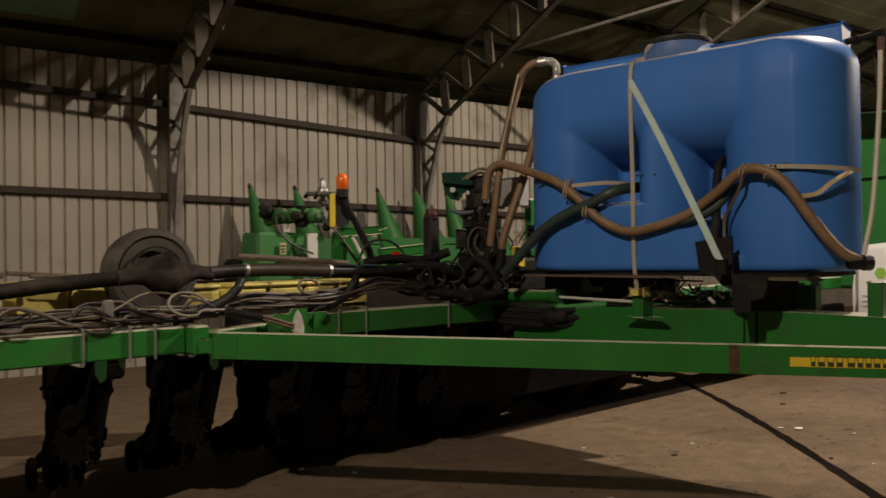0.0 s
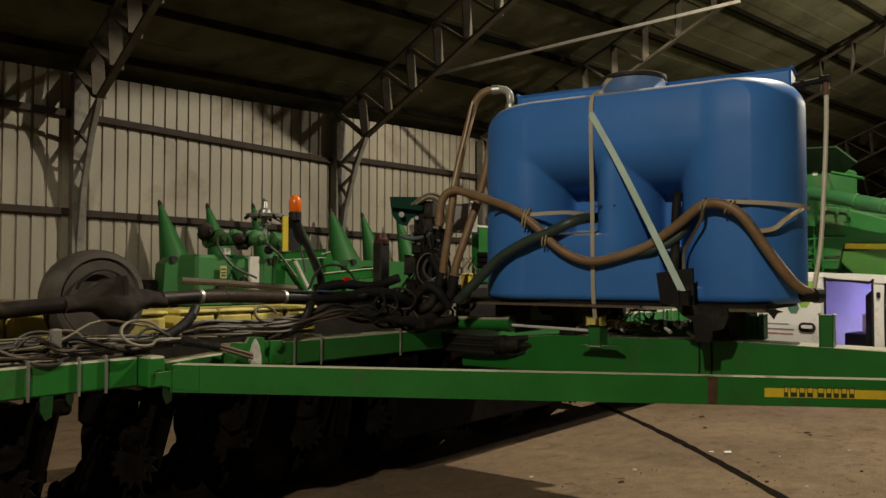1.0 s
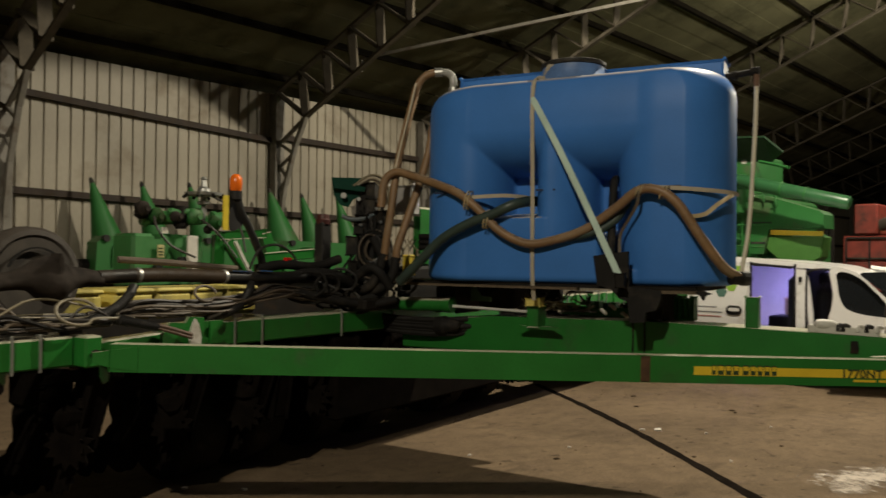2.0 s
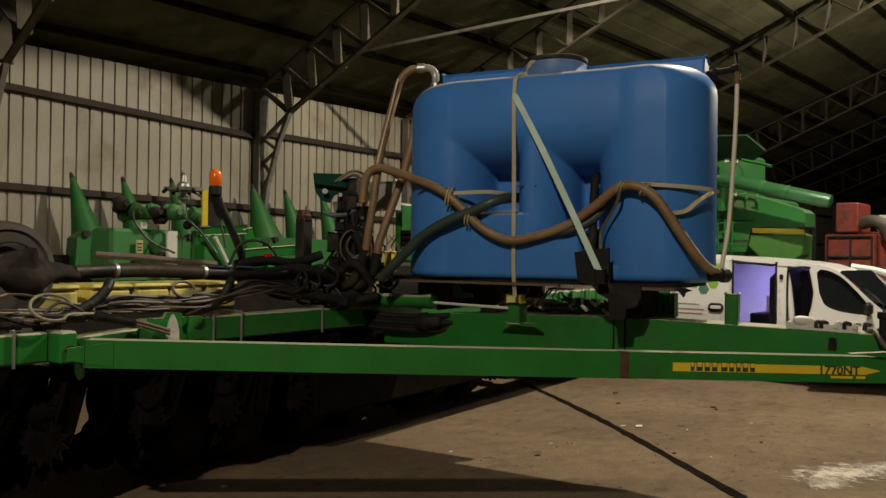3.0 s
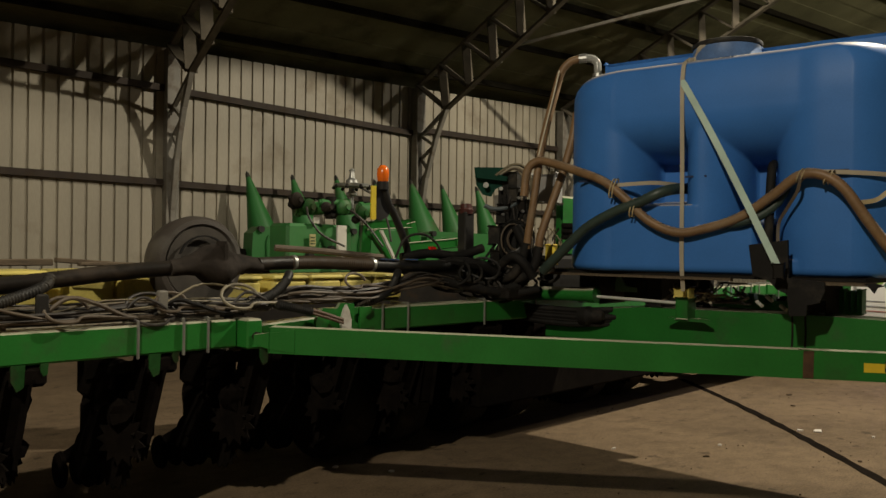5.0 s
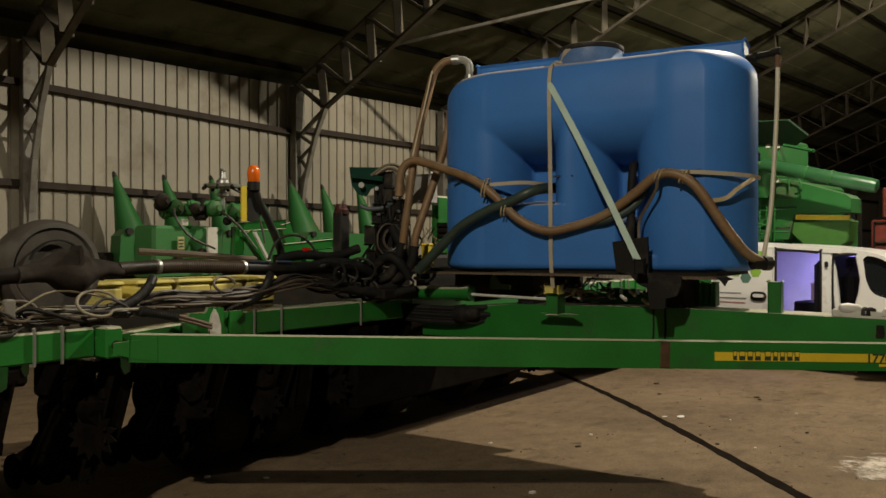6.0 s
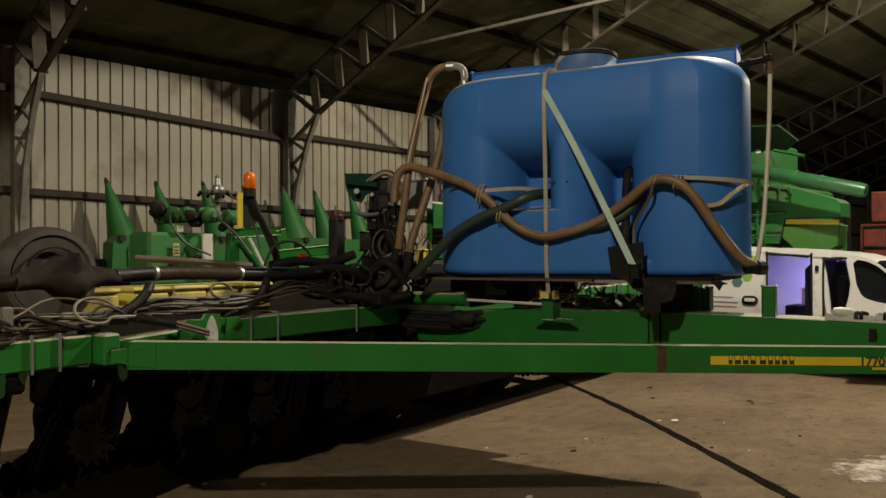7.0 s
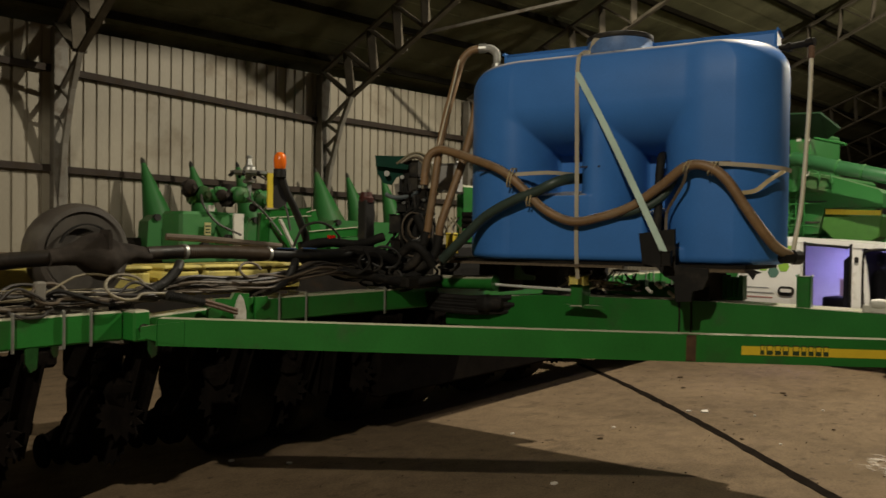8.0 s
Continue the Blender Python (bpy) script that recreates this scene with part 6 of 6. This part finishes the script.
part("bulkhead", bm, INTERIOR, van, "dark partition behind the front seats")
bm = B()
box(bm, (VXW + 0.3, 4.5, 1.02), (0.3, 0.16, 1.1), None, 0.07)
part("rear_seat_back", bm, INTERIOR, van, "dark folded seat back")
bm = B()
box(bm, (VXW + 0.5, 3.7, 0.85), (0.5, 0.5, 0.14), None, 0.05)
part("seat_cushion", bm, INTERIOR, van, "dark seat cushion")
bm = B()
box(bm, (VXW + 0.85, 3.1, 1.0), (1.5, 0.3, 0.4), None, 0.08)
part("dashboard", bm, INTERIOR, van, "dark dashboard")
# bonnet, windscreen, nose
bm = B()
prism(bm, [(-3.25, 1.1), (-2.2, 0.95), (-1.85, 0.7), (-1.8, 0.35), (-3.3, 0.35)], (VXW + 0.02, 0, 0), (0, -1, 0), (0, 0, 1), -1.62)
bmesh.ops.bevel(bm, geom=bm.edges[:], offset=0.05, segments=2, affect="EDGES")
part("bonnet", bm, WHITE_CAR, van, smooth=True)
bm = B()
prism(bm, [(-3.6, 1.6), (-2.95, 1.1), (-2.92, 1.12), (-3.57, 1.63)], (VXW + 0.1, 0, 0), (0, -1, 0), (0, 0, 1), -1.45)
part("windscreen", bm, GLASS_DARK, van, "dark windscreen")
# open front door, hinged at its front edge
H0, H1 = V(11.36, 3.02, 0), V(10.98, 3.82, 0)
HX = (H1 - H0).normalized()


def leaf(bm, poly, out=0.0, depth=0.05):
    return prism(bm, poly, H0 + HX.cross(Z) * out, HX, Z, depth)


def smooth_line(pts, n=4):
    return [(v.x, v.y) for v in curve_points([(a, z, 0) for a, z in pts], n)]


hole = smooth_line([(0.81, 1.6), (0.79, 1.46), (0.77, 1.32), (0.7, 1.17), (0.57, 1.105), (0.4, 1.07), (0.2, 1.05)]) + smooth_line([(0.13, 1.08), (0.23, 1.25), (0.37, 1.41), (0.5, 1.54), (0.64, 1.62), (0.76, 1.645)])
shell = [(0.89, 1.62), (0.86, 1.47), (0.84, 1.33), (0.86, 1.15), (0.9, 1.0), (0.9, 0.35), (0.0, 0.35), (-0.02, 1.1), (0.1, 1.19), (0.23, 1.32), (0.43, 1.52), (0.57, 1.64), (0.78, 1.71), (0.86, 1.7)]


def ring_panel(bm, outer, inner, out, depth):
    """A panel between an outer and an inner outline, joined along rays from the inner one's middle."""
    cx, cz = sum(p[0] for p in inner) / len(inner), sum(p[1] for p in inner) / len(inner)

    def cross(poly, q):
        best = None
        dx, dz = math.cos(q), math.sin(q)
        for (x0, z0), (x1, z1) in zip(poly, poly[1:] + poly[:1]):
            den = dx * (z1 - z0) - dz * (x1 - x0)
            if abs(den) < 1e-9:
                continue
            t = ((x0 - cx) * (z1 - z0) - (z0 - cz) * (x1 - x0)) / den
            w = ((x0 - cx) * dz - (z0 - cz) * dx) / den
            if t > 0 and -1e-6 <= w <= 1 + 1e-6 and (best is None or t > best):
                best = t
        return cx + dx * best, cz + dz * best

    n = 72
    base = H0 + HX.cross(Z) * out
    back = HX.cross(Z).normalized() * depth
    rows = []
    for k in range(n):
        q = 2 * math.pi * k / n
        (ax, az), (bx, bz) = cross(inner, q), cross(outer, q)
        i, o = base + HX * ax + Z * az, base + HX * bx + Z * bz
        rows.append([bm.verts.new(p) for p in (i, o, o + back, i + back)])
    for a, b in zip(rows, rows[1:] + rows[:1]):
        for k in range(4):
            bm.faces.new((a[k], b[k], b[(k + 1) % 4], a[(k + 1) % 4]))
    return bm


bm = B()
ring_panel(bm, shell, hole, 0.0, 0.05)
door = part("front_door", bm, WHITE_CAR, van)
bm = B()
leaf(bm, hole, 0.03, 0.008)
part("window_pane", bm, GLASS_DARK, door, "dark door glass")
bm = B()
side(bm, [(4.24, 1.58), (4.21, 1.4), (4.17, 1.05), (4.14, 0.5), (4.19, 0.5), (4.23, 1.05), (4.27, 1.4), (4.3, 1.62)], VXW - 0.006, 0.05)
part("pillar_edge", bm, WHITE_CAR, van)
bm = B()
box(bm, H0 + HX * 0.18 + V(-0.1, -0.02, 1.14), (0.14, 0.1, 0.18), None, 0.04)
part("mirror", bm, BLACK_PLASTIC, door, "black door mirror")
bm = B()
tube(bm, [H0 + HX * 0.42 + Z * 1.12 + V(0.1, 0, 0), H0 + HX * 0.42 + Z * 1.4 + V(0.12, 0, 0)], 0.012, 6, 1)
part("grab_handle", bm, WHITE_PLATE, door)
# far open door edge
bm = B()
tube(bm, [(VXW + 1.75, 3.9, 1.68), (VXW + 1.85, 3.5, 1.6), (VXW + 1.95, 3.1, 1.38), (VXW + 1.95, 2.9, 1.2)], 0.05, 8, 6)
part("far_door_frame", bm, WHITE_CAR, van, smooth=True)
for y in (5.35, 2.5):
    for x in (VXW + 0.1, VXW + 1.55):
        bm = B()
        lathe(bm, [(0, 0.2), (0, 0.29), (0.02, 0.31), (0.16, 0.31), (0.18, 0.29), (0.18, 0.2)], (x - 0.09, y, 0.31), (x + 1, y, 0.31), 24)
        wheel = part("wheel", bm, BLACK, van, "black tyre", smooth=True)
        bm = B()
        rod(bm, (x - 0.06, y, 0.31), (x + 0.06, y, 0.31), 0.2, None, 18)
        part("rim", bm, ZINC, wheel, "grey rim")
ob = thing("cardboard_box", (12.3, 4.72, 0.53), "pale pinkish cardboard box on a van floor", "box")
bm = B()
box(bm, (12.3, 4.72, 0.87), (0.3, 0.2, 0.68), None, 0.006)
part("carton", bm, PINK_BOX, ob)
bm = B()
box(bm, (12.3, 4.72, 1.216), (0.32, 0.22, 0.012))
part("flap", bm, PINK_BOX, ob)
ob = thing("tool_crate", (11.95, 4.6, 0.53), "dark crate on a van floor", "crate")
bm = B()
box(bm, (11.95, 4.6, 0.75), (0.5, 0.6, 0.44), None, 0.02)
part("crate_body", bm, INTERIOR, ob)

# ---------------------------------------------------------------- combine behind the van
comb = thing("combine_harvester", (15.0, 6.2, 0), "green combine harvester with yellow stripe and unloading auger", "combine")


def flank(bm, poly, x=13.7, depth=0.1):
    return prism(bm, [(-y, z) for y, z in poly], (x, 0, 0), (0, -1, 0), (0, 0, 1), -depth)


bm = B()
flank(bm, [(6.34, 2.97), (5.75, 2.92), (5.36, 2.8), (4.82, 2.62), (4.76, 2.56), (4.75, 2.33), (5.65, 2.33), (5.75, 1.9), (6.34, 1.9)], 13.7, 0.5)
part("rear_shield", bm, GREEN_FAR, comb)
bm = B()
flank(bm, [(5.66, 2.2), (4.74, 2.2), (4.8, 1.84), (4.95, 1.75), (5.5, 1.8), (5.7, 2.0)], 13.68, 0.4)
bmesh.ops.bevel(bm, geom=bm.edges[:], offset=0.02, segments=1, affect="EDGES")
part("lower_shield", bm, mat("lime_shield", (0.055, 0.16, 0.03), 0.4, vary=0.15), comb, "yellow-green lower shield")
bm = B()
flank(bm, [(5.62, 2.32), (4.76, 2.28), (4.76, 2.2), (5.62, 2.23)], 13.66, 0.02)
part("stripe", bm, YELLOW, comb, "yellow stripe")
bm = B()
box(bm, (15.2, 7.3, 2.0), (2.9, 3.0, 1.9), None, 0.06)
part("main_body", bm, GREEN_FAR, comb)
bm = B()
box(bm, (15.1, 5.95, 1.7), (2.2, 1.1, 1.2), None, 0.08)
part("rear_body", bm, GREEN_FAR, comb)
bm = B()
box(bm, (14.4, 6.75, 3.3), (1.4, 1.65, 0.78), None, 0.04)
part("grain_tank", bm, GREEN_FAR, comb)
bm = B()
flank(bm, [(6.4, 3.42), (6.32, 3.5), (6.24, 3.42), (6.24, 3.16), (6.32, 3.12), (6.4, 3.2)], 13.69, 0.012)
part("tank_window", bm, GLASS_DARK, comb, "dark sight glass")
for y, z in ((6.14, 3.5), (5.98, 3.48)):
    bm = B()
    flank(bm, [(y, z), (y - 0.08, z), (y - 0.08, z + 0.07), (y, z + 0.07)], 13.69, 0.012)
    part("pale_sticker", bm, WHITE_PLATE, comb, "small pale sticker")
bm = B()
vs = [bm.verts.new(p) for p in ((13.78, 6.9, 3.62), (13.72, 5.62, 3.5), (13.35, 5.3, 3.6), (13.3, 5.6, 3.88), (13.3, 7.0, 3.98))]
ws = [bm.verts.new(v.co + V(0.04, 0, 0.03)) for v in vs]
bm.faces.new(vs)
bm.faces.new(ws[::-1])
for i in range(5):
    j = (i + 1) % 5
    bm.faces.new((vs[j], vs[i], ws[i], ws[j]))
part("tank_cover", bm, mat("dull_green_cover", (0.01, 0.034, 0.014), 0.5, vary=0.15), comb, "dull green tank cover")
for y0, y1, z in ((6.0, 5.62, 2.43), (5.98, 5.72, 2.08), (6.3, 6.1, 2.5), (6.3, 6.15, 2.25)):
    bm = B()
    flank(bm, [(y0, z), (y1, z), (y1, z + 0.03), (y0, z + 0.035)], 13.69, 0.012)
    part("vent_slot", bm, BLACK_PLASTIC, comb, "dark vent slot")
A0, A1 = V(13.2, 6.0, 3.16), V(13.2, 4.2, 2.69)
AD = (A1 - A0).normalized()
bm = B()
lathe(bm, [(0, 0.1), (0.02, 0.115), (1.78, 0.112), (1.84, 0.1), (1.86, 0.06)], A0, A1, 20)
auger = part("unloading_auger", bm, mat("sheen_green_auger", (0.028, 0.11, 0.04), 0.33, vary=0.12), comb, "glossy green unloading auger", smooth=True)
for s in (0.75, 1.15):
    bm = B()
    rod(bm, A0 + AD * s, A0 + AD * (s + 0.03), 0.128, None, 20)
    part("auger_band", bm, GREEN_FAR, auger, smooth=True)
bm = B()
rod(bm, A0 + V(0.3, 0.1, -0.5), A0 + V(0.1, 0.0, 0.05), 0.12, None, 16)
part("auger_foot", bm, GREEN_FAR, comb, smooth=True)
bm = B()
tube(bm, [(13.5, 5.75, 3.5), (13.4, 5.4, 3.4), (13.35, 5.2, 3.34)], 0.03, 6, 3)
part("cover_strut", bm, GREEN_FAR, comb)
rails = [[(6.2, 1.85), (6.2, 2.95)], [(6.08, 1.85), (6.08, 2.95)], [(5.95, 1.85), (5.93, 2.9)], [(6.3, 2.95), (6.0, 3.0), (5.75, 2.98), (5.7, 2.85), (5.72, 2.72)], [(6.0, 2.98), (5.6, 2.95), (5.52, 2.88), (5.5, 2.7), (5.6, 2.66)], [(6.3, 2.62), (5.7, 2.58)],
         [(6.3, 2.4), (5.6, 2.42)], [(6.3, 2.05), (5.7, 2.02)], [(6.35, 2.2), (6.1, 2.15)]]
for r in rails:
    bm = B()
    tube(bm, [(13.58, y, z) for y, z in r], 0.016, 6, 4)
    part("handrail", bm, GREEN_FAR, comb)
for z in (2.0, 2.25, 2.5, 2.75):
    bm = B()
    bar(bm, (13.57, 6.2, z), (13.57, 6.08, z), 0.05, 0.025)
    part("ladder_step", bm, GREEN_FAR, comb)
for y, z, w in ((6.1, 2.97, 0.1), (5.93, 2.93, 0.09), (6.3, 2.1, 0.12)):
    bm = B()
    box(bm, (13.62, y, z), (0.02, w, 0.08), None, 0.004)
    part("pale_sticker", bm, WHITE_PLATE, comb, "small pale sticker")
for y in (6.6, 5.2):
    bm = B()
    lathe(bm, [(0, 0.3), (0, 0.55), (0.05, 0.62), (0.4, 0.62), (0.45, 0.55), (0.45, 0.3)], (14.1, y, 0.62), (15, y, 0.62), 24)
    part("wheel", bm, BLACK, comb, "black tractor tyre", smooth=True)
bm = B()
box(bm, (14.6, 4.9, 1.35), (1.4, 0.5, 0.5), None, 0.05)
part("straw_chopper", bm, DARK_STEEL, comb)

# ---------------------------------------------------------------- red machine and a second harvester further off
red = thing("red_machine", (17.3, 4.9, 0), "red farm machine with black rails and grey ducts", "machine")
bm = B()
box(bm, (17.2, 4.95, 2.62), (0.9, 0.42, 0.6), None, 0.03)
part("red_cabinet", bm, RED, red)
bm = B()
box(bm, (17.3, 4.9, 1.75), (1.0, 0.95, 1.1), None, 0.03)
part("red_body", bm, RED, red)
bm = B()
box(bm, (17.5, 4.45, 1.85), (0.8, 0.35, 1.0), None, 0.03)
part("red_side_panel", bm, RED, red)
bm = B()
tube(bm, [(16.9, 4.7, 2.5), (16.8, 4.5, 2.55), (16.8, 4.3, 2.45), (16.85, 4.2, 2.2)], 0.12, 10, 6)
part("grey_duct", bm, mat("grey_duct", (0.07, 0.055, 0.045), 0.6), red, "grey duct", smooth=True)
for y0, y1, z0, z1 in ((5.3, 4.5, 2.25, 2.25), (5.3, 5.3, 1.5, 2.25), (4.5, 4.5, 1.5, 2.25), (4.88, 4.88, 1.5, 2.25), (5.3, 4.5, 1.85, 1.85), (5.6, 4.3, 1.45, 1.45)):
    bm = B()
    bar(bm, (16.75, y0, z0), (16.75, y1, z1 + 0.001), 0.03, 0.03, 0, V(1, 0, 0))
    part("guard_rail", bm, BLACK_PLASTIC, red, "black guard rail")
bm = B()
box(bm, (16.9, 4.78, 1.85), (0.1, 0.12, 0.3), None, 0.01)
part("pale_panel", bm, WHITE_PLATE, red)
for y in (5.75, 5.6, 5.5):
    bm = B()
    bar(bm, (16.6, y, 0.0), (16.6, y + 0.02, 2.7), 0.07, 0.07, 0.005, V(1, 0, 0))
    part("dark_post", bm, DARK_STEEL, red)
for y in (5.2, 4.5):
    for x in (16.95, 17.7):
        bm = B()
        lathe(bm, [(0, 0.2), (0, 0.52), (0.04, 0.6), (0.26, 0.6), (0.3, 0.52), (0.3, 0.2)], (x - 0.15, y, 0.6), (x + 1, y, 0.6), 20)
        part("wheel", bm, BLACK, red, "black tractor tyre", smooth=True)

comb2 = thing("combine_harvester", (19.6, 4.2, 0), "green harvester parked beyond a red machine", "combine")
bm = B()
box(bm, (19.6, 4.2, 1.7), (2.2, 1.3, 2.0), None, 0.08)
part("main_body", bm, GREEN_FAR, comb2)
bm = B()
box(bm, (18.44, 4.68, 2.3), (0.14, 0.24, 0.9), None, 0.02)
part("cab_post", bm, GREEN_FAR, comb2)
bm = B()
box(bm, (18.45, 4.25, 1.95), (0.06, 0.5, 0.08), None, 0.01)
part("stripe", bm, YELLOW, comb2, "yellow stripe")
bm = B()
tube(bm, [(18.4, 4.6, 2.4), (18.4, 4.2, 2.35), (18.4, 3.6, 2.2)], 0.12, 12, 4)
part("unloading_auger", bm, GREEN_FAR, comb2, smooth=True)
for y, z in ((4.68, 2.7), (4.66, 1.7), (4.66, 1.35)):
    bm = B()
    box(bm, (18.35, y, z), (0.05, 0.14, 0.08), None, 0.01)
    part("work_light", bm, WHITE_PLATE, comb2, "pale work light")
for y in (4.7, 3.7):
    bm = B()
    lathe(bm, [(0, 0.3), (0, 0.62), (0.05, 0.7), (0.4, 0.7), (0.45, 0.62), (0.45, 0.3)], (18.5, y, 0.7), (19.5, y, 0.7), 24)
    part("wheel", bm, BLACK, comb2, "black tractor tyre", smooth=True)

# ---------------------------------------------------------------- floor marks and litter
def ground_patch(name, pts, material, label, z=0.004):
    bm = B()
    prism(bm, pts, (0, 0, 0.0005), (1, 0, 0), (0, 1, 0), z)
    return solid(name, bm, material, label, "floor mark")


rng = random.Random(7)
# thin dark strip with ragged edges, slightly curved, across the floor
p0, p1 = V(8.9, 7.05, 0), V(4.6, 0.95, 0)
dd = (p1 - p0).normalized()
nn = V(-dd.y, dd.x, 0)
left, right = [], []
for k in range(61):
    f = k / 60
    c = p0.lerp(p1, f) + nn * (0.07 * math.sin(f * 5.0) - 0.02)
    w = 0.052 + rng.uniform(-0.012, 0.012)
    left.append((c.x + nn.x * w, c.y + nn.y * w))
    right.append((c.x - nn.x * w, c.y - nn.y * w))
ground_patch("floor_joint", left + right[::-1], FLOOR_STRIP, "dark ragged strip across the concrete floor", 0.003)
for c, w, h, turn in (((7.0, 2.3), 1.5, 0.75, -0.35), ((6.55, 2.3), 0.55, 0.4, 0.2), ((7.5, 2.05), 1.0, 0.45, -0.5)):
    bm = B()
    pts = [(math.cos(q) * w / 2, math.sin(q) * h / 2) for q in [2 * math.pi * j / 24 for j in range(24)]]
    prism(bm, pts, (0, 0, 0), (1, 0, 0), (0, 1, 0), 0.001)
    ob = solid("spilt_dust", bm, LIME_DUST, "white dust spilt on the concrete floor", "dust", kind="stuff")
    ob.matrix_world = pose(c[0], c[1], 0.003 + 0.002 * w, 0, 0, math.degrees(turn))
bm = B()
for k in range(260):
    x, y = rng.uniform(2.5, 11.0), rng.uniform(0.5, 6.5)
    r = rng.uniform(0.002, 0.008)
    pts = [(x + r * rng.uniform(0.4, 1.2) * math.cos(q), y + r * rng.uniform(0.4, 1.2) * math.sin(q)) for q in [2 * math.pi * j / 5 for j in range(5)]]
    prism(bm, pts, (0, 0, 0.0), (1, 0, 0), (0, 1, 0), rng.uniform(0.003, 0.01))
solid("floor_crumbs", bm, mat("soil_crumbs", (0.075, 0.052, 0.033), 0.95, vary=0.5, gloss=0.1), "crumbs of dry soil on the concrete floor", "crumbs", kind="stuff")
CRUMB = MATS["soil_crumbs"]
for c, s, m_ in (((7.4, 4.385), 0.1, PAPER), ((7.28, 4.5), 0.05, PAPER), ((7.6, 3.95), 0.03, PAPER), ((6.1, 4.6), 0.03, PAPER), ((5.2, 5.05), 0.03, PAPER), ((3.2, 5.55), 0.04, PAPER), ((4.35, 3.9), 0.05, PAPER), ((2.9, 5.9), 0.05, PAPER), ((6.7, 3.3), 0.025, PAPER),
                 ((8.4, 3.6), 0.03, PAPER), ((5.66, 4.43), 0.05, CRUMB), ((9.0, 4.28), 0.06, CRUMB), ((8.9, 4.2), 0.05, CRUMB), ((9.03, 5.6), 0.08, CRUMB), ((8.4, 5.2), 0.05, CRUMB), ((6.6, 3.6), 0.03, CRUMB), ((7.6, 3.2), 0.03, CRUMB)):
    ob = thing("litter", (c[0], c[1], 0), "scrap of white litter on the floor" if m_ is PAPER else "dark crumb of dirt on the floor", "litter", "floor litter")
    bm = B()
    pts = []
    for k in range(7):
        q = 2 * math.pi * k / 7
        pts.append((s * rng.uniform(0.3, 0.8) * math.cos(q), s * rng.uniform(0.2, 0.6) * math.sin(q)))
    prism(bm, pts, (c[0], c[1], 0.0), (1, 0, 0), (0, 1, 0), 0.012)
    part("scrap", bm, m_, ob)
